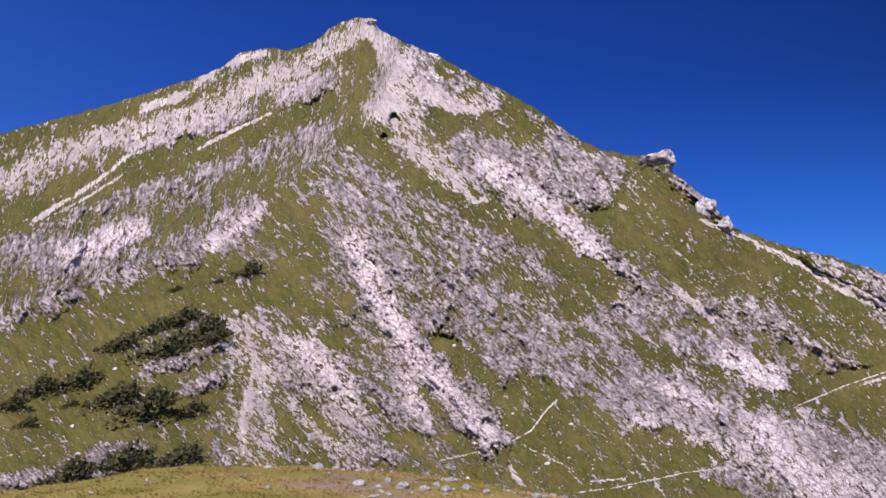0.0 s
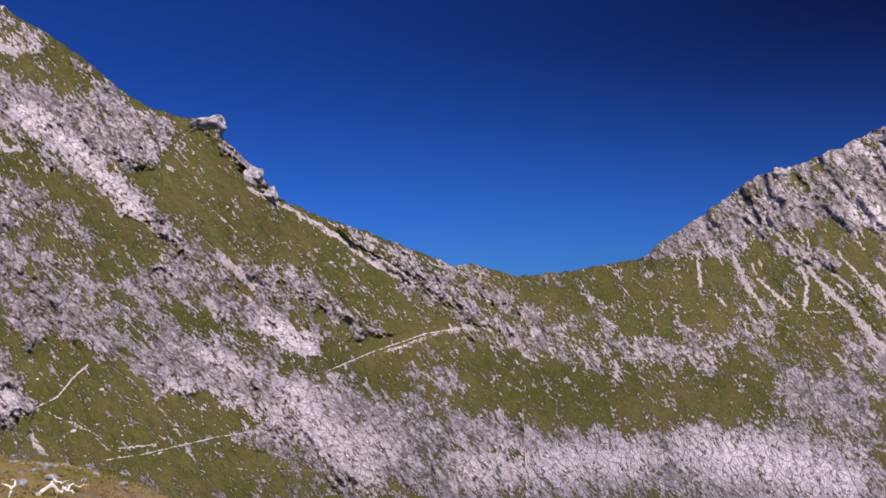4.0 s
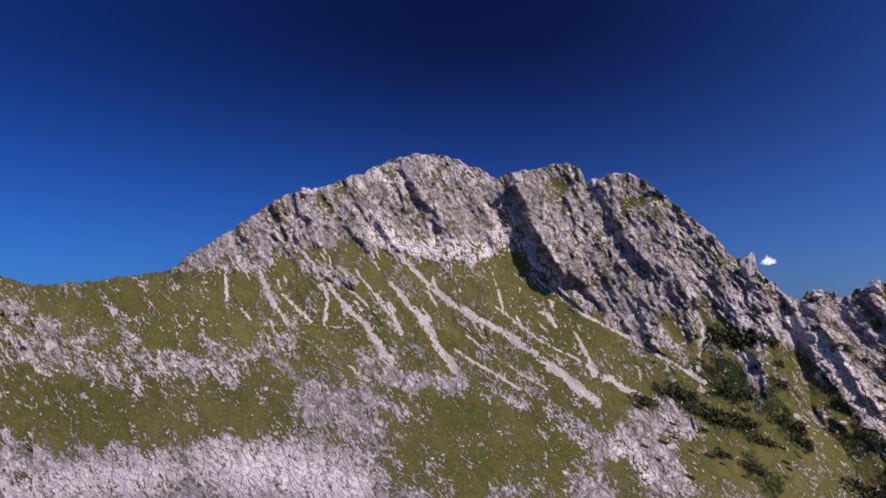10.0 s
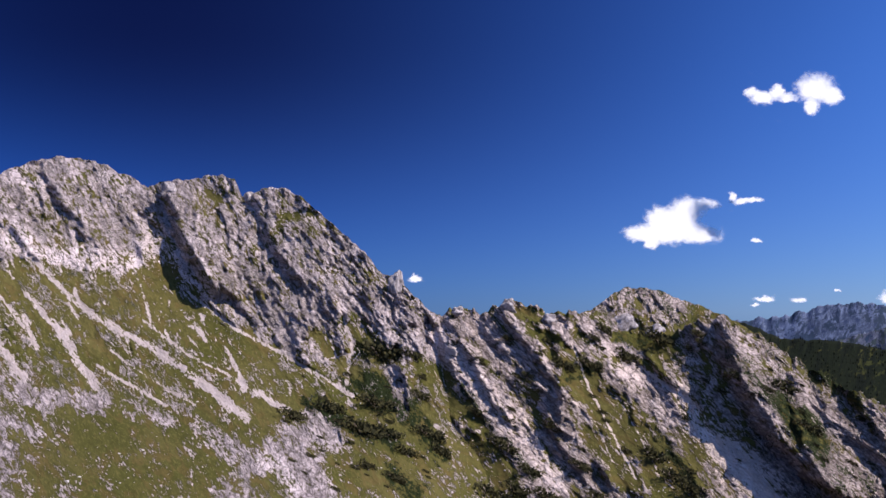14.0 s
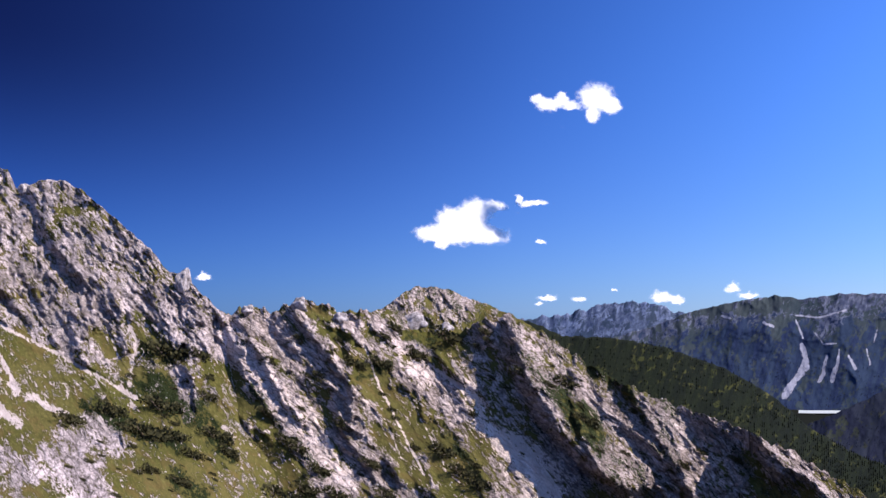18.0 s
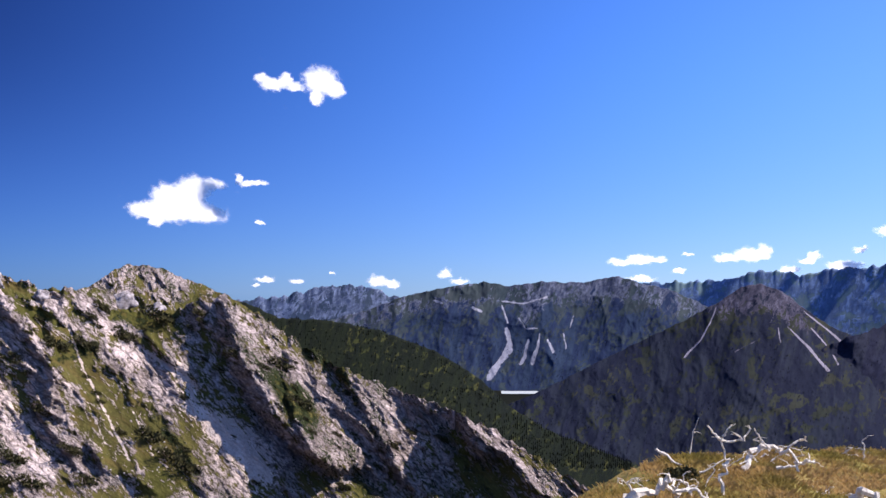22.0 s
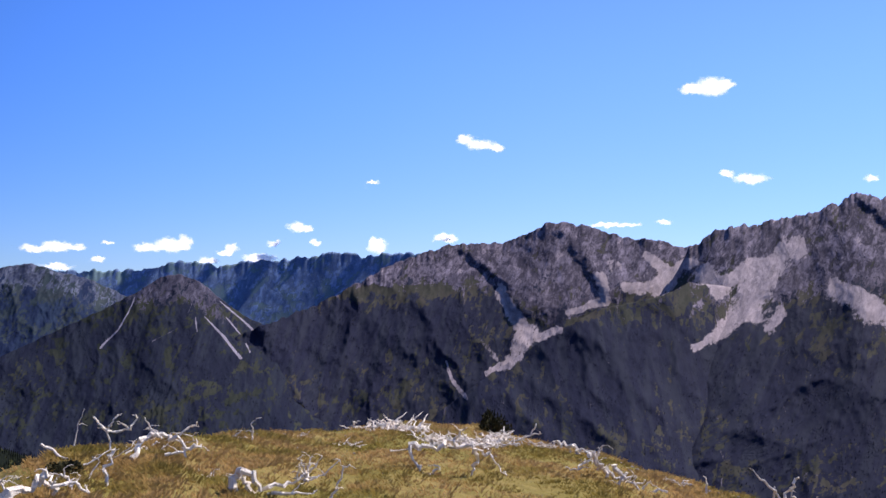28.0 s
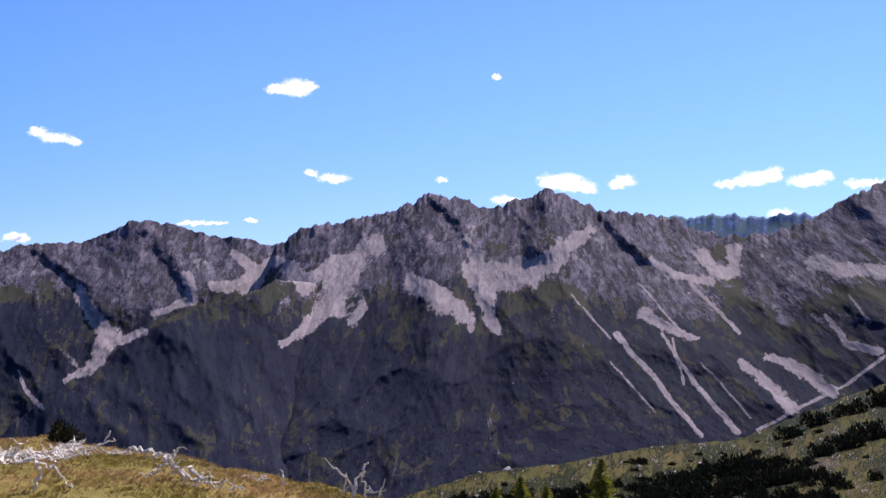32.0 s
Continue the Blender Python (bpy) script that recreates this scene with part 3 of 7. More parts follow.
band(PEAK, 'grass', (0.56, 0.56), .6, 3.6, 3.4, 5.3, 2.7, 6.9, 3.2)
band(PEAK, 'rock', (1.24, 1.24), .9, 9.9, -4.1, 11.7, -2.9, 13.0, -4.0, 14.3, -5.8, 15.1, -7.0)
band(PEAK, 'pale', (0.68, 0.68), 1, 9.9, -4.9, 11.9, -5.8)
band(PEAK, 'pale', (0.50, 0.50), .9, 11.8, -2.9, 13.8, -3.9)
band(PEAK, 'rock', (1.55, 1.55), .9, 16.2, -5.1, 18.1, -6.6, 20.1, -7.8, 21.8, -8.6)
band(PEAK, 'pale', (0.93, 0.93), .8, 15.6, -6.3, 18.0, -7.2, 20.6, -8.3)
band(PEAK, 'rock', (0.74, 0.74), .6, 19.5, -5.8, 22.1, -6.4)
band(PEAK, 'rock', (0.74, 0.74), .8, 12.2, -0.1, 14.3, -0.7, 15.8, -2.0, 17.2, -2.6)
band(PEAK, 'pale', (0.56, 0.56), 1, 14.8, -1.6, 16.2, -2.2, 17.3, -2.7)
band(PEAK, 'scree', (0.267, 0.155), 1, 12.4, 2.4, 13.2, 1.7, 14.2, 0.8)
band(PEAK, 'rock', (0.93, 0.93), .45, 8.5, 1.2, 11.3, 1.7, 11.8, 0.4)
band(PEAK, 'rock', (0.62, 0.62), .5, 15.9, 1.3, 17.5, 0.4, 19.5, 0.5)
band(PEAK, 'rock', (0.68, 0.68), .5, 20.1, -1.8, 22.6, -0.8)
band(PEAK, 'rock', (0.62, 0.62), .5, 18.6, -0.3, 20.7, -1.9)
band(PEAK, 'rock', (0.80, 0.80), .35, 4.9, 1.5, 6.6, 0.1, 8.7, -1.2)
band(PEAK, 'grass', (0.62, 0.62), .7, 6.8, 1.8, 8.3, 2.3)
band(PEAK, 'grass', (0.50, 0.50), .7, 10.2, -0.4, 11.9, -1.7)
band(PEAK, 'grass', (0.62, 0.62), .8, 17.9, -2.6, 19.7, -3.2, 22.4, -2.6)
band(PEAK, 'grass', (0.43, 0.43), .8, 15.5, -3.7, 17.8, -3.4, 19.9, -4.2)
band(PEAK, 'grass', (0.50, 0.50), .8, 15.5, 3.5, 18.2, 1.8, 20.9, 0.4)
band(PEAK, 'scree', (0.056, 0.056), .8, 3.58, -5.35, 5.67, -6.50, 6.84, -7.75)
band(PEAK, 'scree', (0.056, 0.056), .7, 7.64, -3.88, 9.38, -5.77, 10.66, -7.61)
band(PEAK, 'scree', (0.192, 0.192), .9, 2.9, -6.6, 3.5, -7.5)
band(PEAK, 'scree', (0.074, 0.074), .8, 7.16, -7.47, 8.99, -7.40)
band(PEAK, 'path', 0.12, 1, -0.79, -5.97, 2.60, -5.41, 4.18, -4.66, 4.84, -3.88, 5.65, -3.11)
band(PEAK, 'path', 0.10, 1, 6.45, -8.01, 8.4, -7.85, 10.43, -7.49, 12.1, -7.2, 13.82, -7.04, 15.68, -6.67)
band(PEAK, 'path', 0.09, .8, 4.73, -5.52, 5.87, -6.61, 7.29, -7.70)
band(PEAK, 'path', 0.09, .7, -23.25, -4.09, -21.14, -3.72, -19.51, -3.43)
band(PEAK, 'path', 0.09, .7, -23.27, -5.46, -19.81, -4.40, -16.76, -4.09)
band(PEAK, 'path', 0.09, .6, 11.07, 2.89, 13.43, 2.72, 16.36, 3.10)
band(PEAK, 'rock', (1.86, 1.86), .5, -9.6, 1.5, -7.1, -1.0, -4.5, -3.0)
band(PEAK, 'scree', (0.93, 1.55), .62, -10.7, 1.5, -10.2, -1.4, -10.4, -4.9)
band(PEAK, 'scree', (1.24, 1.24), .55, -7.9, -1.0, -6.3, -3.4, -5.1, -5.3)
band(PEAK, 'rock', (1.24, 1.24), .45, -7.9, 1.4, -4.4, 1.3, -2.6, -0.6)
band(PEAK, 'rock', (1.86, 1.86), .3, -4.1, 9.1, 0.1, 6.6, 2.4, 3.4)
band(PEAK, 'rock', (1.86, 1.86), .3, 4.3, 5.2, 6.7, 2.0, 10.3, 0.6)
band(PEAK, 'rock', (1.24, 1.24), .3, 10.2, -2.2, 13.3, -1.4, 15.8, 0.3)
BASIN = []
band(BASIN, 'rock', (1.42, 1.42), 0.72, 9.5, -2.6, 11.7, -2.7, 13.3, -4.2, 14.4, -5.5)
band(BASIN, 'pale', (0.74, 0.74), .9, 10.1, -4.6, 12.2, -5.6, 14.4, -6.3)
band(BASIN, 'rock', (1.24, 1.24), 0.80, 15.9, -5.0, 17.8, -7.3, 20.1, -9.3)
band(BASIN, 'pale', (0.93, 0.93), 1, 16.1, -5.2, 18.1, -7.6, 19.8, -9.4)
band(BASIN, 'rock', (1.24, 1.24), 0.64, 18.4, -5.9, 20.7, -7.0, 23.1, -7.9)
band(BASIN, 'rock', (1.36, 1.36), 0.58, 23.7, -8.0, 28.2, -7.9, 32.2, -8.5, 35.9, -8.2, 40.1, -8.4)
band(BASIN, 'rock', (1.36, 1.36), 0.72, 24.2, -9.7, 29.7, -9.6, 35.8, -9.7, 40.4, -9.7, 46.0, -10.3)
band(BASIN, 'pale', (0.93, 0.93), .8, 25.4, -9.4, 29.7, -9.3, 34.6, -9.1)
band(BASIN, 'pale', (0.74, 0.74), 1, 38.3, -8.2, 41.3, -9.1, 44.8, -9.9)
band(BASIN, 'rock', (0.37, 0.37), 0.90, 42.9, -4.8, 44.7, -5.9, 46.1, -6.8, 47.6, -7.7)
band(BASIN, 'rock', (0.56, 0.56), 0.60, 41.4, -5.3, 43.8, -6.3, 46.1, -7.2)
band(BASIN, 'grass', (1.42, 1.42), 1, 27.3, -4.7, 31.6, -5.8, 35.9, -6.0, 40.2, -5.9)
band(BASIN, 'grass', (1.55, 1.55), 1, 48.9, -7.6, 51.7, -8.2, 55.1, -7.8)
band(BASIN, 'grass', (1.11, 1.11), .9, 47.1, -9.8, 51.1, -9.8, 55.1, -9.6)
band(BASIN, 'rock', (0.62, 0.62), 0.55, 22.8, -4.3, 25.5, -5.0)
band(BASIN, 'rock', (0.80, 0.80), 0.50, 28.0, -3.2, 31.0, -3.3, 33.5, -4.6)
band(BASIN, 'rock', (0.43, 0.43), 0.60, 26.8, -1.6, 29.8, -2.3, 31.7, -2.1)
band(BASIN, 'scree', (0.174, 0.174), .62, 20.88, -3.16, 22.82, -2.61, 24.33, -2.05, 26.62, -1.89)
band(BASIN, 'rock', (0.43, 0.43), 0.60, 13.6, -1.6, 15.0, -1.3, 16.7, -2.3)
band(BASIN, 'pale', (0.37, 0.37), .9, 14.7, -1.0, 16.7, -2.1, 17.8, -2.9)
band(BASIN, 'rock', (0.68, 0.68), 0.50, 10.1, 3.4, 11.9, 2.2, 13.6, 1.3)
band(BASIN, 'scree', (0.192, 0.093), .62, 12.6, 1.9, 13.6, 1.2, 14.3, 1.0)
band(BASIN, 'rock', (0.37, 0.37), 0.50, 15.8, 1.1, 17.5, 0.4)
band(BASIN, 'rock', (0.50, 0.50), 0.50, 22.0, 2.1, 24.4, 0.2, 26.2, -1.0)
band(BASIN, 'rock', (0.31, 0.31), 0.60, 26.2, 0.5, 28.0, -0.8, 29.8, -1.4)
band(BASIN, 'rock', (0.25, 0.25), 0.60, 31.74, 0.34, 32.95, -0.86, 34.48, -1.35)
band(BASIN, 'rock', (0.31, 0.31), 0.55, 36.9, -2.0, 39.0, -3.1, 41.8, -2.2)
band(BASIN, 'rock', (0.37, 0.37), 0.50, 34.8, -2.7, 37.8, -3.4, 40.2, -4.3)
band(BASIN, 'grass', (0.80, 0.80), .9, 19.6, 0.2, 21.9, -0.9, 23.7, -1.9)
band(BASIN, 'grass', (0.50, 0.50), .8, 24.9, -3.4, 27.3, -4.1)
band(BASIN, 'grass', (0.80, 0.80), .9, 35.4, -0.4, 37.9, 0.9)
band(BASIN, 'grass', (0.56, 0.56), .8, 18.4, -3.5, 20.1, -3.9, 21.9, -3.0)
band(BASIN, 'grass', (0.93, 0.93), .9, 9.5, -5.5, 11.9, -6.1, 14.1, -6.2)
band(BASIN, 'grass', (0.93, 0.93), .9, 11.1, -8.6, 14.4, -9.1)
band(BASIN, 'grass', (0.80, 0.80), .9, 15.0, 3.7, 17.3, 2.2, 20.2, 0.9)
band(BASIN, 'scree', (0.093, 0.093), .8, 17.57, 4.11, 19.31, 3.05, 21.37, 1.82, 23.16, 0.72)
band(BASIN, 'path', 0.10, .85, 17.5, -4.3, 18.27, -3.89, 20.45, -3.06, 23.52, -2.11, 26.5, -1.77)
band(BASIN, 'path', 0.08, .7, 31.09, -1.29, 36.01, -2.15, 40.90, -1.93, 46.56, -1.26, 50.82, -1.76)
band(BASIN, 'path', 0.08, .7, 12.73, -8.84, 14.94, -9.14, 18.63, -9.24)
ROCKMT = []
band(ROCKMT, 'scree', (0.074, 0.093), 1, 38.13, 1.41, 38.28, 0.03)
band(ROCKMT, 'scree', (0.074, 0.118), 1, 39.96, 1.55, 40.57, 0.01, 41.49, -1.23)
band(ROCKMT, 'scree', (0.074, 0.118), 1, 41.19, 0.31, 42.72, -1.24)
band(ROCKMT, 'scree', (0.093, 0.136), 1, 41.66, 3.55, 43.04, 1.54, 43.65, -0.01, 43.49, -1.24)
band(ROCKMT, 'scree', (0.093, 0.229), 1, 43.04, 1.69, 44.27, -0.01, 45.81, -1.57, 47.03, -3.42)
band(ROCKMT, 'scree', (0.074, 0.074), 1, 43.97, 1.22, 45.81, -0.33)
band(ROCKMT, 'scree', (0.074, 0.136), 1, 46.13, 0.28, 47.05, -0.50, 47.66, -1.89)
band(ROCKMT, 'scree', (0.118, 0.229), 1, 47.06, 0.89, 48.59, -0.97, 49.80, -2.82, 50.40, -3.89)
band(ROCKMT, 'scree', (0.136, 0.211), 1, 47.23, 2.75, 49.22, 0.57, 51.05, -0.68, 53.17, -1.91)
band(ROCKMT, 'scree', (0.155, 0.285), 1, 51.66, -0.99, 53.77, -2.22, 56.15, -4.02, 58.19, -5.64)
band(ROCKMT, 'scree', (0.093, 0.093), 1, 50.57, -2.82, 52.54, -4.04, 54.04, -4.94)
band(ROCKMT, 'scree', (0.074, 0.074), .9, 51.04, -1.90, 53.45, -3.73, 55.54, -4.93)
band(ROCKMT, 'scree', (0.074, 0.074), .9, 45.21, 1.53, 47.05, -0.96)
band(ROCKMT, 'scree', (0.118, 0.118), 1, 55.33, 0.83, 57.68, -1.01, 60.29, -2.36, 63.93, -4.58)
band(ROCKMT, 'scree', (0.074, 0.074), .9, 52.61, 1.46, 53.19, -0.53)
band(ROCKMT, 'scree', (0.074, 0.074), .9, 52.89, -0.53, 55.28, -2.37, 57.93, -3.71)
band(ROCKMT, 'scree', (0.267, 0.118), 1, 58.8, -4.3, 59.7, -5.0, 60.5, -5.2)
band(ROCKMT, 'scree', (0.118, 0.118), .9, 62.92, 0.75, 63.86, -1.61, 63.53, -3.95)
band(ROCKMT, 'scree', (0.074, 0.074), .9, 63.98, -2.19, 62.29, -2.64)
band(ROCKMT, 'scree', (0.074, 0.074), .8, 62.19, -0.43, 63.00, -2.49)
band(ROCKMT, 'scree', (0.074, 0.074), .9, 39.04, -0.44, 39.65, -1.21)
band(ROCKMT, 'scree', (0.056, 0.056), .7, 39.96, -1.37, 42.41, -1.30, 44.88, -1.56)
band(ROCKMT, 'scree', (0.056, 0.056), .8, 41.49, -1.84, 41.64, -2.76)
band(ROCKMT, 'scree', (0.074, 0.074), .8, 56.17, -2.82, 57.93, -3.71)
band(ROCKMT, 'scree', (0.118, 0.118), .8, 44.87, -3.71, 46.09, -4.63)
band(ROCKMT, 'pale', (0.56, 0.56), 1, 46.5, 3.7, 47.7, 2.7, 52.6, 2.7)
band(ROCKMT, 'pale', (0.74, 0.74), .9, 52.3, 2.4, 52.9, 3.3, 53.8, 2.7)
band(ROCKMT, 'pale', (0.50, 0.50), .9, 54.4, 2.1, 55.6, 0.8)
band(ROCKMT, 'pale', (0.56, 0.56), .9, 46.2, 7.4, 47.1, 6.5)
band(ROCKMT, 'pale', (0.62, 0.62), .8, 49.2, 2.7, 51.7, 1.2)
band(ROCKMT, 'rock', (0.37, 0.37), .8, 42.7, 1.8, 44.9, 0.9)
band(ROCKMT, 'rock', (0.50, 0.50), .55, 45.5, -3.4, 47.6, -4.3, 51.0, -4.9)
band(ROCKMT, 'rock', (0.62, 0.62), .6, 41.2, -5.5, 43.6, -6.4, 46.1, -7.4, 47.9, -8.0)
band(ROCKMT, 'rock', (0.62, 0.62), .45, 44.2, -5.2, 47.3, -5.9)
band(ROCKMT, 'rock', (0.43, 0.43), .5, 52.2, -5.2, 54.0, -5.8)
band(ROCKMT, 'rock', (0.62, 0.62), .5, 35.1, -3.3, 37.5, -4.2, 39.9, -4.6)
band(ROCKMT, 'rock', (0.74, 0.74), .45, 31.0, -2.0, 34.5, -3.3)
band(ROCKMT, 'rock', (1.24, 1.24), .9, 23.8, -8.4, 28.2, -8.3, 33.4, -8.6, 37.5, -8.7)
band(ROCKMT, 'rock', (0.93, 0.93), .9, 38.1, -7.8, 39.9, -7.3, 41.8, -7.9)
band(ROCKMT, 'rock', (1.55, 1.55), 1, 37.5, -9.6, 41.5, -9.4, 45.4, -10.0, 49.1, -10.0)
band(ROCKMT, 'pale', (1.24, 1.24), .9, 38.1, -8.7, 41.2, -9.1, 44.8, -10.0)
band(ROCKMT, 'pale', (0.62, 0.62), .8, 24.4, -8.9, 28.2, -8.9, 33.9, -9.5)
band(ROCKMT, 'rock', (0.80, 0.80), .8, 52.5, -10.3, 55.2, -10.0)
band(ROCKMT, 'rock', (0.80, 0.80), .8, 56.4, -9.6, 58.1, -10.2)
band(ROCKMT, 'rock', (0.62, 0.62), .6, 55.8, -6.4, 57.6, -7.3)
band(ROCKMT, 'rock', (0.93, 0.93), .9, 59.0, -7.5, 60.2, -6.9, 61.3, -8.1, 61.9, -9.7)
band(ROCKMT, 'pale', (0.50, 0.50), .8, 59.3, -8.1, 60.7, -9.5)
band(ROCKMT, 'rock', (0.68, 0.68), .8, 61.9, -5.7, 63.0, -6.8)
band(ROCKMT, 'rock', (0.43, 0.43), .9, 66.2, -3.3, 66.6, -5.6)
band(ROCKMT, 'rock', (0.68, 0.68), .8, 61.5, -0.4, 64.0, 0.7, 66.8, -0.5)
band(ROCKMT, 'rock', (0.74, 0.74), .9, 65.4, -1.0, 67.8, -2.2)
band(ROCKMT, 'grass', (1.36, 1.36), 1, 26.5, -5.4, 31.0, -6.0, 35.1, -6.3, 39.9, -5.8)
band(ROCKMT, 'grass', (1.55, 1.55), 1, 48.5, -8.3, 52.2, -8.5, 55.2, -9.1)
band(ROCKMT, 'grass', (0.93, 0.93), .9, 49.2, -6.5, 52.2, -7.1, 54.9, -7.3)
band(ROCKMT, 'grass', (1.24, 1.24), .9, 36.3, -0.9, 34.8, -0.3, 33.3, 0.4)
band(ROCKMT, 'grass', (0.68, 0.68), 1, 53.2, 1.8, 54.1, 0.2, 56.2, -1.9, 59.1, -3.4)
band(ROCKMT, 'grass', (0.43, 0.43), 1, 61.8, -1.0, 62.6, -2.2)
band(ROCKMT, 'grass', (0.56, 0.56), 1, 63.5, -0.4, 65.1, -1.6)
band(ROCKMT, 'grass', (0.50, 0.50), .8, 64.2, -5.1, 65.2, -8.5)
band(ROCKMT, 'grass', (0.93, 0.93), .8, 56.7, -5.2, 58.8, -6.4)
band(ROCKMT, 'brush', (0.50, 0.50), 1, 64.3, -1.9, 65.9, -2.2)
band(ROCKMT, 'brush', (0.62, 0.62), 1, 64.5, -3.6, 66.1, -4.8, 67.4, -6.1)
band(ROCKMT, 'brush', (0.43, 0.43), 1, 62.0, -5.1, 63.9, -6.2, 66.1, -7.0)
band(ROCKMT, 'brush', (0.50, 0.50), 1, 66.0, -8.7, 67.3, -9.7)
band(ROCKMT, 'brush', (0.31, 0.31), .9, 61.4, -4.9, 62.2, -5.7)
band(ROCKMT, 'grass', (0.31, 0.31), .7, 56.0, 6.3, 56.6, 6.0)
band(ROCKMT, 'grass', (0.31, 0.31), .7, 59.5, 3.8, 60.1, 5.3, 61.6, 5.2)
band(ROCKMT, 'grass', (0.25, 0.25), .5, 43.37, 5.56, 43.83, 4.94)
band(ROCKMT, 'path', 0.08, .9, 62.93, 0.75, 63.59, -1.02, 64.26, -2.19, 63.40, -3.36, 63.94, -4.23)
band(ROCKMT, 'path', 0.07, .7, 36.01, -1.33, 41.18, -1.22, 46.12, -0.95)
RIDGE = []
band(RIDGE, 'rock', (0.80, 0.80), .9, 68.4, -1.0, 70.5, -3.7, 72.4, -6.1, 73.6, -8.5, 74.9, -9.4)
band(RIDGE, 'rock', (0.68, 0.68), .9, 70.5, -0.7, 72.4, -2.2, 74.5, -3.4, 74.8, -4.6)
band(RIDGE, 'rock', (0.50, 0.50), .8, 72.0, 0.3, 73.3, -1.6, 74.5, -2.8)
band(RIDGE, 'rock', (0.56, 0.56), .9, 76.7, -1.0, 78.8, -3.4, 81.0, -5.2)
band(RIDGE, 'rock', (0.50, 0.50), .9, 74.8, -0.7, 77.0, -2.2, 79.1, -4.0)
band(RIDGE, 'rock', (0.68, 0.68), .8, 74.8, -6.4, 76.7, -8.2, 77.6, -9.4)
band(RIDGE, 'pale', (0.56, 0.56), .9, 68.7, -1.3, 70.9, -4.0, 73.0, -6.7, 74.9, -9.1)
band(RIDGE, 'pale', (0.37, 0.37), .9, 77.3, -1.9, 79.4, -3.7)
band(RIDGE, 'scree', (0.093, 0.093), .8, 73.00, -5.22, 74.55, -8.21, 75.48, -9.45)
band(RIDGE, 'scree', (0.074, 0.192), 1, 79.12, -2.78, 80.97, -3.99, 81.73, -4.58)
band(RIDGE, 'scree', (0.310, 1.110), 1, 81.4, -4.0, 82.5, -6.1, 84.0, -7.5, 85.8, -9.3)
band(RIDGE, 'scree', (0.074, 0.074), .9, 75.73, -1.57, 76.67, -4.01, 77.91, -6.42, 79.14, -8.79)
band(RIDGE, 'scree', (0.056, 0.056), .8, 77.90, -4.01, 79.44, -6.71, 80.36, -8.48)
band(RIDGE, 'scree', (0.056, 0.056), .8, 76.98, -5.82, 77.91, -7.91)
band(RIDGE, 'scree', (0.056, 0.056), .8, 74.82, -3.41, 76.68, -5.83)
band(RIDGE, 'grass', (0.43, 0.93), 1, 74.5, -2.2, 76.4, -4.0, 78.2, -5.8, 80.1, -7.9, 81.0, -9.4)
band(RIDGE, 'grass', (0.62, 0.62), 1, 77.0, -7.0, 78.8, -8.8)
band(RIDGE, 'grass', (0.43, 0.43), 1, 73.6, -1.0, 75.4, -2.2)
band(RIDGE, 'grass', (0.43, 0.43), .8, 76.0, -1.0, 77.9, -2.8)
band(RIDGE, 'grass', (0.43, 0.43), .9, 68.7, -4.0, 70.6, -5.8)
band(RIDGE, 'grass', (0.68, 0.68), 1, 70.6, -7.3, 71.8, -8.5, 73.0, -9.4)
band(RIDGE, 'grass', (0.62, 0.62), 1, 66.3, -1.0, 67.8, -2.5, 69.3, -3.7)
band(RIDGE, 'grass', (0.80, 0.80), 1, 63.5, -8.3, 65.0, -8.9)
band(RIDGE, 'grass', (0.50, 0.50), .8, 66.7, -6.4, 68.2, -8.4)
band(RIDGE, 'grass', (0.50, 0.50), .9, 81.6, 0.6, 82.8, -0.2)
band(RIDGE, 'grass', (0.31, 0.31), .8, 78.2, -1.3, 81.0, -1.1)
band(RIDGE, 'grass', (0.31, 0.31), .8, 71.7, 0.3, 74.8, -0.3)
band(RIDGE, 'brush', (0.25, 0.25), .8, 64.25, -1.58, 65.73, -2.19)
band(RIDGE, 'brush', (0.50, 0.50), 1, 63.7, -4.0, 65.8, -5.2, 68.2, -7.0)
band(RIDGE, 'brush', (0.37, 0.37), 1, 63.5, -6.0, 65.2, -6.9)
band(RIDGE, 'brush', (0.37, 0.37), 1, 67.9, -6.1, 68.8, -7.9)
band(RIDGE, 'brush', (0.28, 0.28), 1, 69.95, -4.01, 70.88, -5.81, 72.41, -7.02)
band(RIDGE, 'brush', (0.28, 0.28), 1, 72.72, -7.61, 73.64, -8.80)
band(RIDGE, 'brush', (0.31, 0.31), 1, 75.4, -3.7, 77.3, -2.8)
band(RIDGE, 'brush', (0.37, 0.37), 0.55, 80.4, -6.7, 81.9, -8.5, 82.5, -9.4)
band(RIDGE, 'brush', (0.28, 0.28), 1, 78.20, -1.26, 79.74, -1.55)
band(RIDGE, 'brush', (0.62, 0.62), .8, 85.2, -3.6, 87.0, -5.1, 88.5, -6.8)
band(RIDGE, 'brush', (0.31, 0.31), .8, 84.0, -2.1, 85.8, -3.9)
band(RIDGE, 'brush', (0.25, 0.25), .7, 89.99, -4.15, 90.84, -5.60)
band(RIDGE, 'brush', (0.28, 0.28), .9, 87.64, -2.10, 89.40, -3.57)
band(RIDGE, 'brush', (0.25, 0.25), .9, 61.16, -4.94, 62.60, -5.70)
band(RIDGE, 'rock', (1.24, 1.24), .7, 87.0, -8.3, 89.9, -7.7, 92.8, -8.4)
band(RIDGE, 'rock', (0.80, 0.80), .8, 91.4, -5.3, 94.3, -5.8, 97.0, -6.5, 99.1, -8.1)
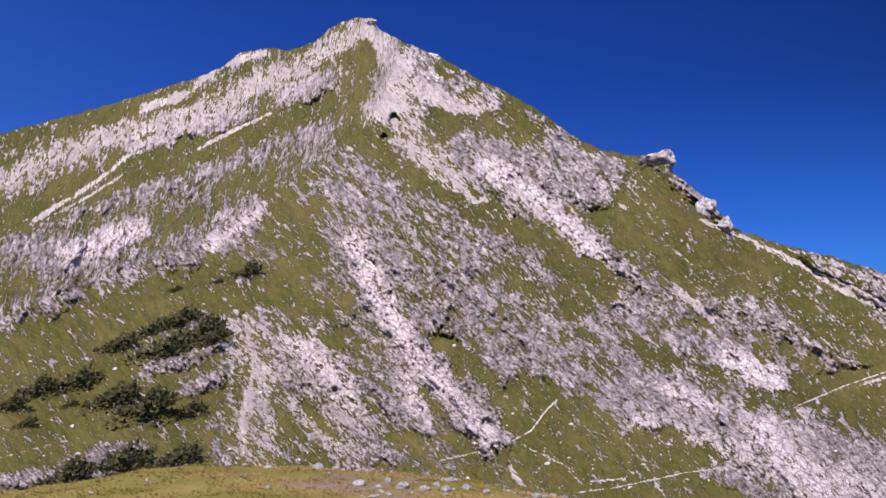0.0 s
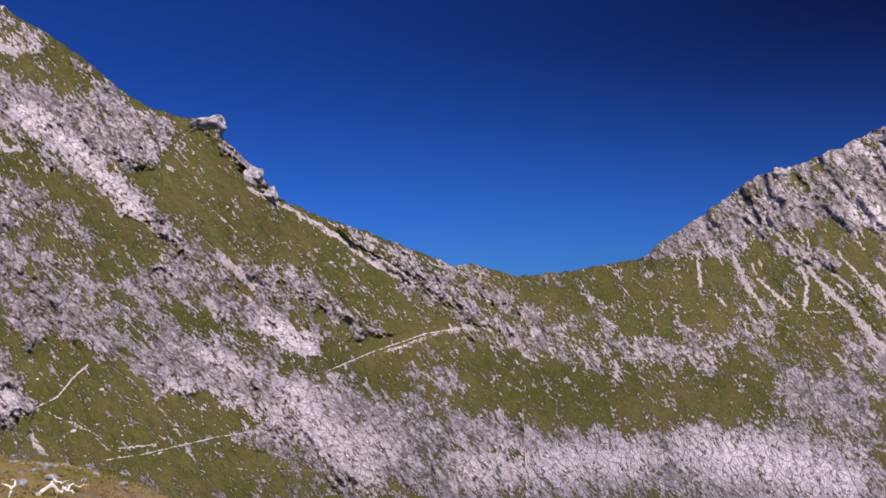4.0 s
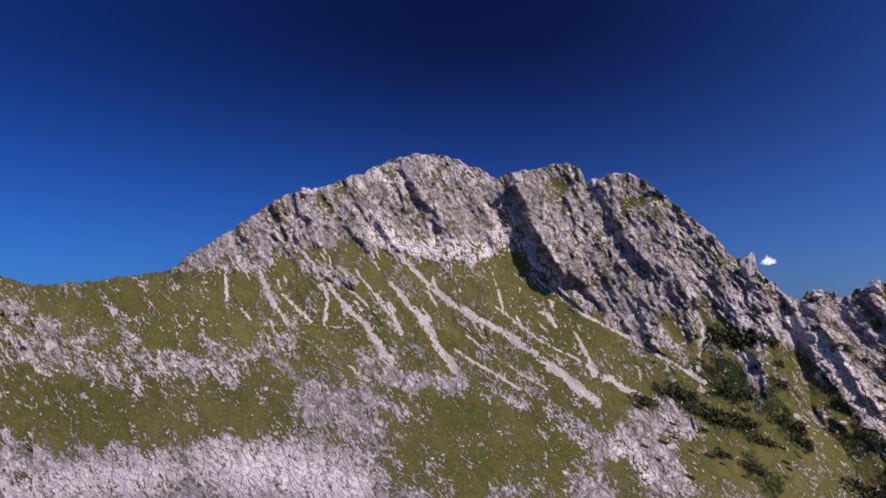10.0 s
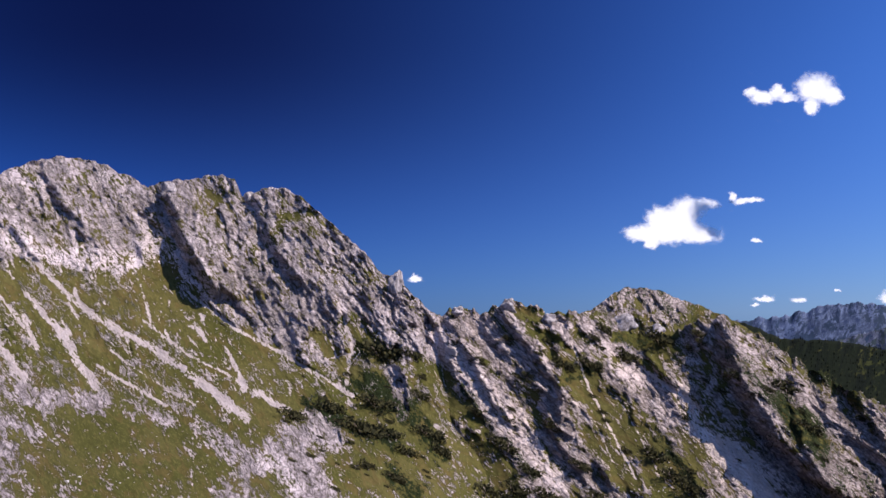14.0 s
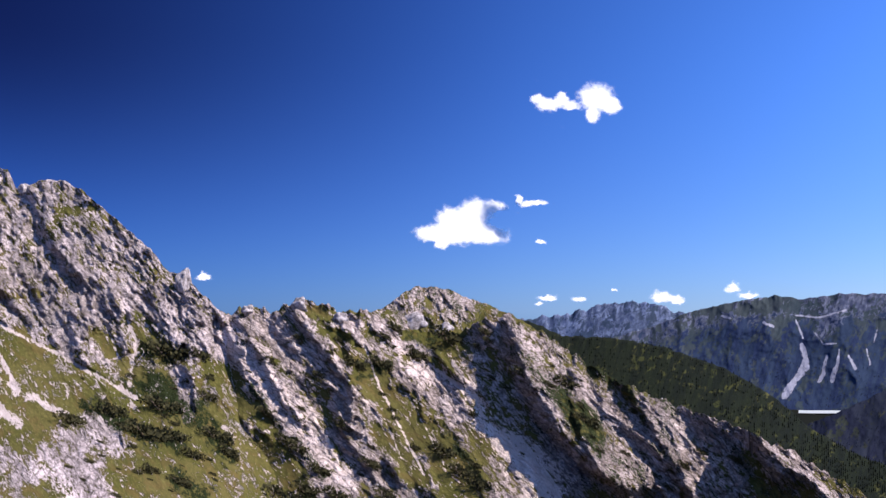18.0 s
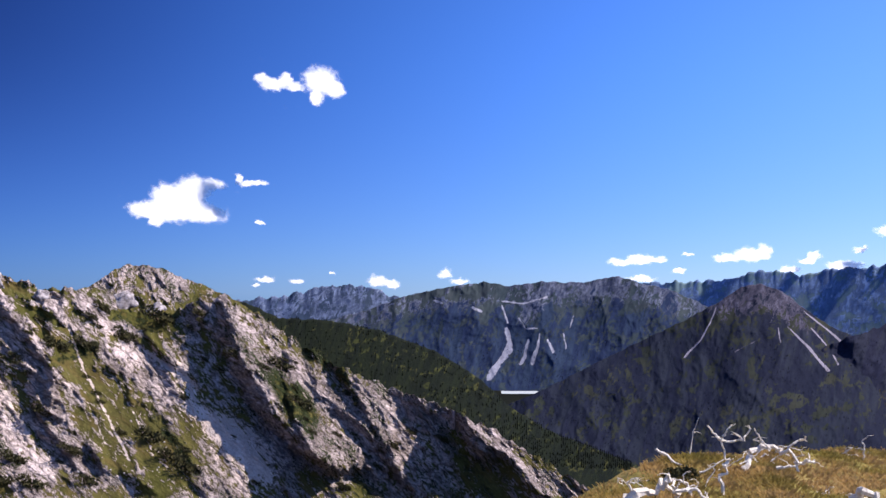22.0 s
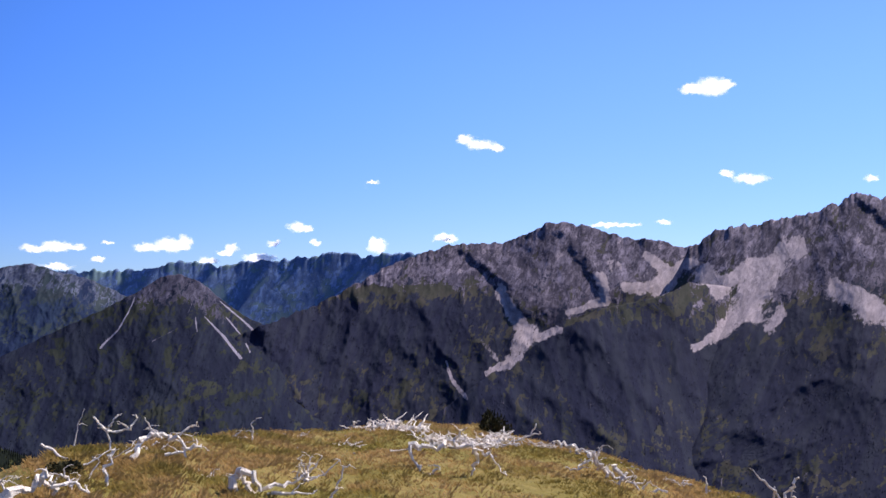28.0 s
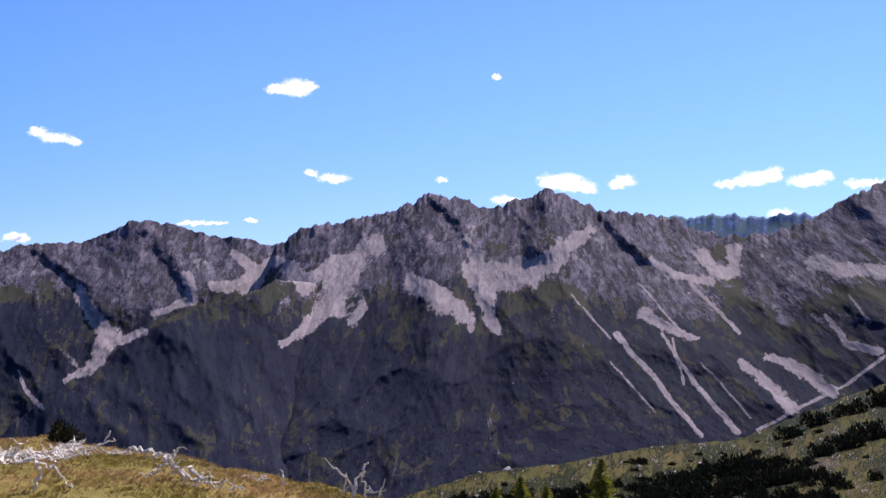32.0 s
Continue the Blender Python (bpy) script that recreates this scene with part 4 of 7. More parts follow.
band(RIDGE, 'rock', (0.68, 0.68), .8, 87.0, -3.9, 88.8, -5.1, 91.4, -7.6)
band(RIDGE, 'rock', (0.93, 0.93), .8, 82.8, -0.9, 84.0, -2.1, 85.8, -5.1)
WALL = []
band(WALL, 'scree', (0.80, 0.80), .42, 122.4, 1.2, 125.1, 2.5, 128.2, 2.8)
band(WALL, 'rock', (0.80, 0.80), .7, 122.1, 0.8, 123.9, 1.9, 126.7, 2.3, 128.8, 2.4)
band(WALL, 'rock', (1.11, 1.11), .9, 129.7, 3.0, 131.9, 3.7, 134.9, 3.7, 136.5, 3.2)
band(WALL, 'rock', (1.42, 1.42), .9, 130.1, 1.8, 132.5, 1.8, 134.7, 2.2)
band(WALL, 'rock', (1.11, 1.11), .9, 131.7, -0.0, 133.5, 0.2, 134.4, 1.0)
band(WALL, 'rock', (0.50, 0.50), .9, 136.2, 3.1, 138.0, 3.4, 139.4, 3.2)
band(WALL, 'rock', (0.62, 0.62), .9, 140.9, 4.1, 142.9, 4.3)
band(WALL, 'grass', (0.28, 0.28), 1, 120.86, 0.19, 122.70, 0.56, 124.55, 0.43, 126.71, 0.59)
band(WALL, 'grass', (0.19, 0.19), .8, 121.50, -0.34, 123.95, 0.04, 125.81, -0.21)
band(WALL, 'scree', (0.28, 0.62), 1, 129.49, 0.98, 130.30, -0.45, 131.09, -1.53)
band(WALL, 'scree', (0.62, 0.15), 1, 131.3, -1.6, 130.2, -3.2, 129.2, -3.9)
band(WALL, 'scree', (0.25, 0.25), .9, 132.92, -1.29, 131.72, -1.88)
band(WALL, 'scree', (0.25, 0.50), 1, 137.52, 2.81, 138.58, 1.98, 138.15, 1.12)
band(WALL, 'scree', (0.31, 0.31), 1, 135.0, 1.7, 135.5, 0.3)
band(WALL, 'scree', (0.34, 0.34), 1, 136.5, 1.0, 138.9, 1.3)
band(WALL, 'scree', (0.34, 0.34), 1, 139.8, 2.4, 138.3, 1.6)
band(WALL, 'scree', (0.25, 0.25), .9, 135.02, 0.21, 133.51, -0.35)
band(WALL, 'scree', (0.09, 0.15), .9, 126.83, -3.26, 127.16, -4.17, 127.96, -5.21)
band(WALL, 'scree', (0.19, 0.19), .6, 128.64, -1.98, 129.60, -3.17)
band(WALL, 'grass', (0.19, 0.19), .8, 138.90, 0.72, 136.23, -0.05, 133.22, -1.06)
band(WALL, 'grass', (0.25, 0.25), .7, 136.54, -0.50, 136.26, -1.42)
band(WALL, 'grass', (0.31, 0.31), .5, 137.1, -1.1, 139.2, -0.7)
band(WALL, 'brush', (1.24, 1.24), .7, 132.7, -2.8, 136.9, -2.6, 141.6, -2.7)
band(WALL, 'brush', (1.24, 1.24), .7, 117.9, -2.3, 122.5, -1.5, 126.5, -1.4)
band(WALL, 'grass', (0.22, 0.22), .8, 112.13, -5.80, 114.45, -5.34, 116.51, -5.02)
band(WALL, 'rock', (1.05, 1.05), .9, 140.7, 3.6, 144.4, 4.4, 147.5, 5.3, 149.9, 5.0)
band(WALL, 'rock', (1.05, 1.05), .9, 151.8, 4.8, 154.9, 5.4, 157.3, 4.6, 159.7, 4.2, 161.8, 3.5)
band(WALL, 'rock', (1.36, 1.36), .9, 145.9, 3.1, 148.7, 2.8, 147.5, 4.4)
band(WALL, 'rock', (0.80, 0.80), .9, 144.4, 1.6, 146.8, 2.0)
band(WALL, 'rock', (1.24, 1.24), .9, 131.6, 3.6, 134.1, 3.3, 136.5, 3.7)
band(WALL, 'rock', (1.24, 1.24), .9, 129.9, 2.1, 132.7, 1.2, 134.7, 1.8)
band(WALL, 'rock', (1.24, 1.24), .8, 156.7, 2.5, 158.8, 1.1, 161.2, 0.5)
band(WALL, 'rock', (1.24, 1.24), 1, 167.0, 3.3, 169.5, 4.1, 171.9, 4.9)
band(WALL, 'rock', (0.80, 0.80), .8, 165.3, 2.5, 167.2, 1.6)
band(WALL, 'rock', (0.80, 0.80), .6, 167.2, -0.6, 169.1, -1.4)
band(WALL, 'rock', (0.68, 0.68), .7, 141.9, 3.7, 143.7, 3.4)
band(WALL, 'scree', (0.74, 0.93), 1, 144.4, 3.1, 143.3, 1.6, 142.8, 0.0)
band(WALL, 'scree', (0.56, 0.25), .9, 142.2, -0.4, 141.0, -1.5, 140.1, -2.1)
band(WALL, 'scree', (0.56, 0.56), 1, 145.3, 3.4, 143.1, 2.2, 141.3, 1.3, 140.5, 2.0)
band(WALL, 'scree', (0.37, 0.37), .9, 144.5, 0.0, 143.9, -0.9)
band(WALL, 'scree', (0.56, 0.80), 1, 147.1, 1.3, 148.7, 0.3, 149.7, -0.3)
band(WALL, 'scree', (0.62, 0.25), 1, 149.8, -0.3, 150.5, -1.2)
band(WALL, 'scree', (0.34, 0.62), 1, 150.1, 3.7, 150.9, 2.4, 151.9, 1.3)
band(WALL, 'scree', (0.50, 1.05), 1, 156.5, 3.9, 154.4, 2.2, 152.6, 1.6)
band(WALL, 'scree', (0.80, 0.80), 1, 152.6, 1.6, 150.4, 1.8)
band(WALL, 'scree', (0.68, 0.25), 1, 151.3, 0.8, 151.2, -0.6, 152.0, -1.6)
band(WALL, 'scree', (0.46, 0.46), 1, 162.7, 2.7, 163.3, 1.8, 164.4, 1.9, 164.5, 2.9)
band(WALL, 'scree', (0.22, 0.22), 1, 160.02, 2.46, 161.49, 1.54, 163.30, 1.22)
band(WALL, 'scree', (0.46, 0.46), 1, 168.4, 2.3, 169.4, 1.8, 171.8, 1.7)
band(WALL, 'scree', (0.43, 0.19), 1, 159.7, -0.4, 160.9, -1.2, 162.4, -1.8)
band(WALL, 'scree', (0.09, 0.19), 1, 160.57, -1.48, 162.30, -4.15, 164.42, -6.59)
band(WALL, 'scree', (0.19, 0.15), 1, 158.18, -1.55, 159.95, -3.59, 162.61, -6.85)
band(WALL, 'scree', (0.09, 0.09), .8, 157.87, -3.01, 160.22, -5.67)
band(WALL, 'scree', (0.09, 0.09), .8, 155.78, 0.65, 157.88, -1.80)
band(WALL, 'scree', (0.09, 0.09), .8, 159.41, 1.24, 161.46, -1.18)
band(WALL, 'scree', (0.22, 0.40), 1, 164.62, -2.94, 166.29, -4.37, 167.17, -5.27)
band(WALL, 'scree', (0.22, 0.43), 1, 166.04, -2.62, 167.98, -3.46, 169.10, -4.35)
band(WALL, 'scree', (0.12, 0.28), 1, 168.85, -0.56, 169.91, -1.99, 171.36, -2.31)
band(WALL, 'scree', (0.09, 0.09), 1, 165.42, -6.48, 167.67, -5.20, 169.87, -3.99, 171.62, -2.59)
band(WALL, 'scree', (0.12, 0.12), .9, 162.08, 1.23, 164.08, -0.87, 164.64, -1.46)
band(WALL, 'scree', (0.09, 0.09), .9, 161.16, -1.78, 161.71, -4.16)
band(WALL, 'scree', (0.09, 0.09), .7, 162.60, -2.96, 165.14, -5.85)
band(WALL, 'scree', (0.12, 0.12), .7, 169.96, 0.60, 171.00, -0.84)
band(WALL, 'grass', (0.25, 0.25), 1, 151.47, -0.64, 153.17, -0.12, 155.47, 0.65)
band(WALL, 'grass', (0.19, 0.19), .9, 152.40, 0.65, 154.25, 1.20)
band(WALL, 'grass', (0.25, 0.25), .7, 138.91, -0.72, 139.49, 0.65)
band(WALL, 'grass', (0.25, 0.25), .8, 136.09, -1.31, 137.11, -0.11)
band(WALL, 'grass', (0.25, 0.25), .7, 149.93, -1.81, 150.60, -3.34)
band(WALL, 'grass', (0.28, 0.28), .8, 146.07, -1.81, 146.84, -0.58)
band(WALL, 'grass', (0.25, 0.25), .7, 147.46, -1.20, 148.85, -1.87)
band(WALL, 'grass', (0.25, 0.25), .7, 144.38, -1.56, 145.36, -1.19)
band(WALL, 'grass', (0.28, 0.28), .8, 164.39, 0.62, 164.08, -0.57)
band(WALL, 'grass', (0.31, 0.31), .7, 169.4, 0.3, 171.8, 0.6)
band(WALL, 'grass', (0.15, 0.15), .5, 148.08, -3.04, 148.75, -4.87)
band(WALL, 'grass', (0.15, 0.15), .5, 152.39, -2.42, 153.30, -4.25)
band(WALL, 'grass', (0.19, 0.19), .5, 155.74, -4.54, 155.43, -6.04)
band(WALL, 'grass', (0.15, 0.15), .5, 143.77, -3.02, 143.17, -4.84)
band(WALL, 'grass', (0.15, 0.15), .5, 138.33, -2.98, 138.95, -5.39)
band(WALL, 'grass', (0.37, 0.37), .5, 152.8, -4.9, 153.4, -6.4)
band(WALL, 'scree', (0.06, 0.06), .6, 141.36, -6.98, 142.04, -8.71)
band(WALL, 'scree', (0.06, 0.06), .5, 148.38, -5.78, 148.08, -7.88)
band(WALL, 'scree', (0.06, 0.06), .5, 151.15, -5.47, 151.45, -7.58)
band(WALL, 'brush', (1.24, 1.24), .6, 134.2, -4.7, 138.9, -3.3, 141.9, -3.0)
band(WALL, 'brush', (1.24, 1.24), .6, 143.2, -4.5, 148.1, -4.6, 151.2, -3.6)
PYR = []
band(PYR, 'scree', (0.031, 0.056), 1, 110.13, -0.25, 109.84, -1.09, 109.40, -1.96, 108.51, -2.97)
band(PYR, 'scree', (0.031, 0.074), 1, 114.55, -0.34, 115.62, -1.22, 116.89, -2.38)
band(PYR, 'scree', (0.031, 0.093), 1, 113.75, -1.21, 114.73, -2.15, 115.71, -3.32)
band(PYR, 'scree', (0.037, 0.056), .9, 114.87, -1.18, 115.88, -2.35, 116.19, -3.01)
band(PYR, 'scree', (0.037, 0.037), .8, 113.27, -1.23, 113.40, -1.99)
band(PYR, 'scree', (0.037, 0.037), .6, 111.10, -2.58, 112.31, -1.87)
band(PYR, 'scree', (0.037, 0.037), .6, 113.24, -0.01, 112.90, -1.00)
band(PYR, 'rock', (0.56, 0.56), .5, 110.7, -0.1, 112.3, 0.6, 113.8, -0.1)
band(PYR, 'rock', (0.43, 0.43), .6, 111.8, 0.9, 112.7, 0.9)
band(PYR, 'rock', (0.43, 0.43), .4, 114.1, -0.9, 115.3, -1.8)
band(PYR, 'grass', (0.15, 0.15), .9, 111.49, -6.14, 113.89, -5.29, 115.38, -4.84)
band(PYR, 'grass', (0.25, 0.25), 1, 115.04, -5.75, 116.28, -5.21, 117.16, -4.76)
band(PYR, 'grass', (0.15, 0.15), .6, 119.23, -5.66, 119.95, -5.45)
MASSIF = []
band(MASSIF, 'scree', (0.055, 0.204), 1, 99.17, -2.31, 98.84, -3.23, 98.12, -4.27)
band(MASSIF, 'scree', (0.111, 0.177), 1, 99.03, -1.64, 99.28, -2.85, 98.70, -3.47)
band(MASSIF, 'scree', (0.055, 0.140), 1, 100.21, -2.22, 100.05, -3.14, 99.82, -3.51)
band(MASSIF, 'scree', (0.055, 0.111), 1, 100.81, -1.90, 100.65, -2.82, 100.43, -3.50)
band(MASSIF, 'scree', (0.055, 0.084), .9, 101.25, -2.19, 101.58, -2.86)
band(MASSIF, 'scree', (0.055, 0.055), .9, 102.10, -1.87, 102.28, -2.66)
band(MASSIF, 'scree', (0.055, 0.055), .8, 98.74, -0.42, 99.08, -1.33)
band(MASSIF, 'scree', (0.055, 0.055), .8, 99.68, -1.07, 100.06, -1.67, 100.67, -1.60)
band(MASSIF, 'scree', (0.084, 0.084), .8, 97.17, -0.59, 97.66, -0.76)
band(MASSIF, 'scree', (0.055, 0.055), .9, 98.73, -0.18, 99.96, -0.27, 101.17, 0.11)
band(MASSIF, 'scree', (0.084, 0.084), .8, 95.05, -0.22, 95.47, -0.39)
band(MASSIF, 'scree', (0.055, 0.055), .6, 102.73, -0.62, 102.46, -1.55)
band(MASSIF, 'rock', (0.43, 0.43), .5, 100.6, -0.4, 100.0, -1.3)
band(MASSIF, 'grass', (0.25, 0.25), .9, 96.00, 0.05, 97.49, 0.40, 98.70, 0.65)
band(MASSIF, 'grass', (0.19, 0.19), .8, 93.76, -0.14, 95.39, 0.24)
band(MASSIF, 'rock', (0.37, 0.37), .5, 101.2, 0.5, 104.9, 0.7)
band(MASSIF, 'rock', (0.28, 0.28), .5, 98.69, 0.86, 99.92, 0.78)
SHOULDER = []
band(SHOULDER, 'grass', (0.09, 0.09), 1, 88.91, -1.93, 89.48, -2.01)
band(SHOULDER, 'grass', (0.09, 0.09), 1, 90.36, -2.58, 91.66, -2.41, 92.53, -2.33)
band(SHOULDER, 'grass', (0.12, 0.12), 1, 88.87, -3.05, 89.40, -3.33)
band(SHOULDER, 'grass', (0.09, 0.09), 1, 93.83, -3.92, 94.96, -4.20)
band(SHOULDER, 'grass', (0.09, 0.09), .8, 96.18, -4.88, 97.10, -5.16)

# cliffs whose steep side is turned from the sun: metres, width and line
SUMMIT_CLIFFS = []
SUMMIT_CLIFFS.append((45, 2.6, 53.3, 6.4, 54.2, 3.9, 55.8, 1.1))
SUMMIT_CLIFFS.append((14, 2.0, 57.9, 6.2, 59.1, 3.8, 60.1, 1.7))
SUMMIT_CLIFFS.append((10, 0.9, 66.4, -3.0, 66.8, -5.5))
SUMMIT_CLIFFS.append((16, 2.0, 47.4, 7.1, 48.3, 5.5, 49.9, 3.3))
SUMMIT_CLIFFS.append((12, 1.6, 43.1, 5.9, 44.3, 4.0, 45.5, 2.8))
SUMMIT_CLIFFS.append((12, 1.6, 55.7, 3.0, 57.1, 0.8, 58.9, -1.3))
SUMMIT_CLIFFS.append((7, 1.6, 62.2, 4.9, 64.1, 2.2, 65.2, 0.7))
RIDGE_CLIFFS = []
RIDGE_CLIFFS.append((44, 4.2, 83.0, -0.3, 83.3, -2.4, 83.9, -4.0, 85.1, -6.0, 86.4, -7.3, 88.5, -9.3))
RIDGE_CLIFFS.append((20, 2.4, 89.1, -3.6, 90.4, -5.3, 91.7, -7.3, 92.5, -9.0))
RIDGE_CLIFFS.append((18, 2.4, 95.7, -5.9, 96.5, -7.1, 96.7, -8.6))
RIDGE_CLIFFS.append((13, 1.6, 68.7, -0.4, 70.5, -3.4, 72.1, -6.1))
RIDGE_CLIFFS.append((13, 1.6, 74.5, -1.0, 74.8, -3.7, 74.8, -5.8))
RIDGE_CLIFFS.append((12, 1.4, 73.9, -5.4, 74.5, -6.7, 76.1, -8.5))
RIDGE_CLIFFS.append((16, 1.0, 66.3, -3.1, 66.6, -5.2))
RIDGE_CLIFFS.append((16, 1.4, 79.4, -2.2, 80.4, -3.4, 81.0, -4.1))
RIDGE_CLIFFS.append((10, 1.2, 71.4, 0.3, 73.0, -1.6, 74.5, -3.4))
RIDGE_CLIFFS.append((13, 1.6, 86.6, -4.5, 87.3, -6.6, 88.5, -8.6))
RIDGE_CLIFFS.append((14, 1.0, 76.8, -7.9, 77.6, -9.2))
WALL_CLIFFS = []
WALL_CLIFFS.append((88, 4.0, 153.5, 5.9, 153.3, 4.3, 152.6, 2.8))
WALL_CLIFFS.append((54, 3.0, 156.7, 5.2, 157.9, 3.7, 159.4, 2.2))
WALL_CLIFFS.append((44, 3.0, 141.3, 4.2, 141.9, 3.1, 140.7, 1.3))
WALL_CLIFFS.append((54, 5.0, 166.7, 3.6, 168.3, 1.8, 169.9, -0.6))
WALL_CLIFFS.append((66, 2.5, 147.8, 5.9, 149.3, 4.4, 149.9, 3.1))
WALL_CLIFFS.append((44, 3.0, 131.9, 4.3, 133.4, 2.8, 134.7, 0.7))
WALL_CLIFFS.append((44, 3.0, 127.0, 2.9, 129.2, 1.1, 130.2, -0.7))


# the grassy limestone peak, down to the saddle
def peak_base(A, E, f):
    n = fbm(A * 0.35, E * 0.35 + 4, 5, 0.6)
    rock = 0.29 + 0.42 * n
    return rock, np.zeros_like(A), 0.32 + 0.6 * fbm(A * 0.5 + 9, E * 0.5, 3)


def peak_beds(A, E):
    """The beds fall to both sides of the peak's front spur."""
    line = curve(A, [(-60, -10), (-24, 2.5), (-12, 7.0), (-3.5, 12.5), (0, 20), (40, 40)])
    return A + 0.62 * np.minimum(E, line) - 0.35 * np.maximum(E - line, 0)


tagged(mountain(
    "grassy_peak", -48, 28.6,
    [(-48, 8), (-30, 10.4), (-23, 12.1), (-18, 13.56), (-13.2, 15.05), (-11.7, 15.58), (-10.6, 16.4), (-9, 16.65), (-8, 16.5), (-6.5, 16.9), (-5.6, 17.6), (-4.3, 18.1), (-3.2, 18.05), (-2.9, 17.5), (-1.3, 16.6), (0.4, 15.9), (2.6, 14.5), (4.2, 13.65), (6, 12.4), (7.4, 11.2), (8.9, 10.25), (10.7, 9.75), (12.4, 9.6), (12.7, 8.7), (14.2, 7.3), (15.7, 5.4), (17.9, 4.4), (20.4, 3.5), (22.8, 2.5), (25.1, 1.52), (26, 1.6), (28.6, 0.83)],
    [(-48, -9), (-20, -9), (0, -10), (10, -12.5), (29, -12.5)],
    [(-48, 700), (-20, 860), (-9, 960), (-3.5, 900), (6, 850), (15.7, 790), (22, 830), (28.6, 950)],
    [(-48, 260), (-5, 300), (10, 260), (29, 250)],
    near_slope, blend([PEAK, BASIN], peak_base), mids=[([(-48, -4), (-5, -4), (8, -4), (29, -8)], [(-48, 320), (-5, 345), (8, 350), (20, 400), (29, 430)]), ([(-48, 4), (0, 4), (10, 1), (20, -4), (29, -3.5)], [(-48, 440), (0, 446), (10, 530), (20, 640), (29, 740)])], relief=34, grain=1.0, lean=peak_beds, rows=330, step=0.06, jag=0.1,
    dents=[(-2.3, 12.6, 0.35, 0.35, 16), (-2.9, 11.7, 0.2, 0.22, 12), (9.3, 1.55, 0.5, 0.28, 9), (-6.3, -1.9, 0.14, 0.22, 5)]),
    "steep grassy mountain with pale limestone outcrops and scree streaks", "mountain")


# the limestone summit beyond the saddle
ROCKLINE = [(28, 3), (34, 2), (36, 1.3), (40, 1.2), (42.5, 2.6), (44.5, 2.8), (47, 2.4), (50, 1.8), (53, 1.6), (54.5, 2.3), (56, 0.3), (60, -2.4), (62.5, -3.2), (64, -2.0), (67, -2.5), (72, -4)]


def summit_base(A, E, f):
    above = E - curve(A, ROCKLINE) + 0.5 * fbm(A * 1.1, E * 0.8, 4)
    n = fbm(A * 0.5, E * 0.5 + 40, 5, 0.6)
    x = A + 0.55 * E + 0.3 * fbm(A * 0.6, E * 0.6, 3)
    runs = smooth(ridged(x * 0.9, E * 0.1, 3), 0.72, 0.95) * smooth(above, -5.5, -1.0)
    rock = np.where(E < -2.5, 0.24 + 0.35 * n, 0.12 + 0.3 * n) + 0.2 * runs + 0.62 * smooth(above, -0.1, 0.5)
    thin = smooth(ridged(x * 1.5 + 6, E * 0.12, 2), 0.50, 0.62) * smooth(above, -4.6, -3.0) * smooth(above, 0.3, -0.1) * smooth(A, 37, 40) * smooth(fbm(A * 0.7, E * 0.5 + 3, 3), 0.0, 0.25)
    return rock, np.zeros_like(A), 0.3 + 0.6 * fbm(A * 0.6 + 9, E * 0.6, 3), 1.0 * thin


tagged(mountain(
    "limestone_summit", 28.6, 73.5,
    [(28.6, 0.83), (31.8, 1.08), (35.2, 1.6), (36.5, 2.6), (38.7, 3.9), (41, 5.5), (42.3, 6), (43.3, 6.1), (45.2, 6.75), (47.2, 7.65), (48.6, 7.95), (50.2, 7.8), (51.9, 7.1), (52.9, 6.5), (53.7, 6.87), (54.7, 6.95), (56.3, 7.3), (57.4, 7.15), (57.8, 6.2), (58.4, 6.45), (59.9, 6.77), (61, 6.2), (62.2, 5.2), (63.3, 4.3), (64.7, 3), (65.4, 2.1), (66.1, 2), (66.9, 1.1), (68.6, -0.3), (71, -1.6), (73.5, -3)],
    [(28, -12.5), (50, -12.5), (74, -13)],
    [(28.6, 950), (36, 1000), (42, 1020), (48, 1060), (53, 1050), (57, 1000), (63, 900), (68.6, 815), (73.5, 870)],
    [(28, 250), (45, 280), (60, 380), (69, 520), (73.5, 620)],
    near_slope, blend([BASIN, ROCKMT, RIDGE], summit_base), mids=[([(28, -8), (50, -8), (60, -8.5), (69, -8)], [(28, 430), (50, 460), (60, 530), (69, 640), (73.5, 730)]), ([(28, -3.5), (40, -3.5), (50, -4), (60, -5), (69, -6)], [(28, 740), (40, 800), (50, 780), (60, 720), (69, 700), (73.5, 780)]), ([(28, -1.5), (36, 1), (42, 2.4), (48, 2.2), (54, 1.9), (60, -2), (69, -4)], [(28, 850), (36, 930), (42, 945), (48, 940), (54, 925), (60, 820), (69, 740), (73.5, 820)])], relief=28, crag=0.6, fine=0.45, grain=1.1, lean=-0.55, rows=300, step=0.06, jag=0.18, pivot=0, cliffs=SUMMIT_CLIFFS, saws=0.8,
    dents=[(66.2, -2.2, 0.28, 0.5, 18)]),
    "bare grey limestone summit above green slopes streaked with scree", "mountain")


# the broken ridge with its deep gully
def ridge_base(A, E, f):
    n = fbm((A + 0.45 * E) * 0.55, E * 0.25 + 80, 5, 0.6)
    rock = 0.47 + 0.7 * n
    trees = -0.08 + 0.6 * fbm((A + 0.4 * E) * 0.6 + 33, E * 0.3, 4) + 0.25 * smooth(A, 83, 88) - 0.2 * smooth(A, 96, 100)
    return rock, trees, 0.3 + 0.4 * n


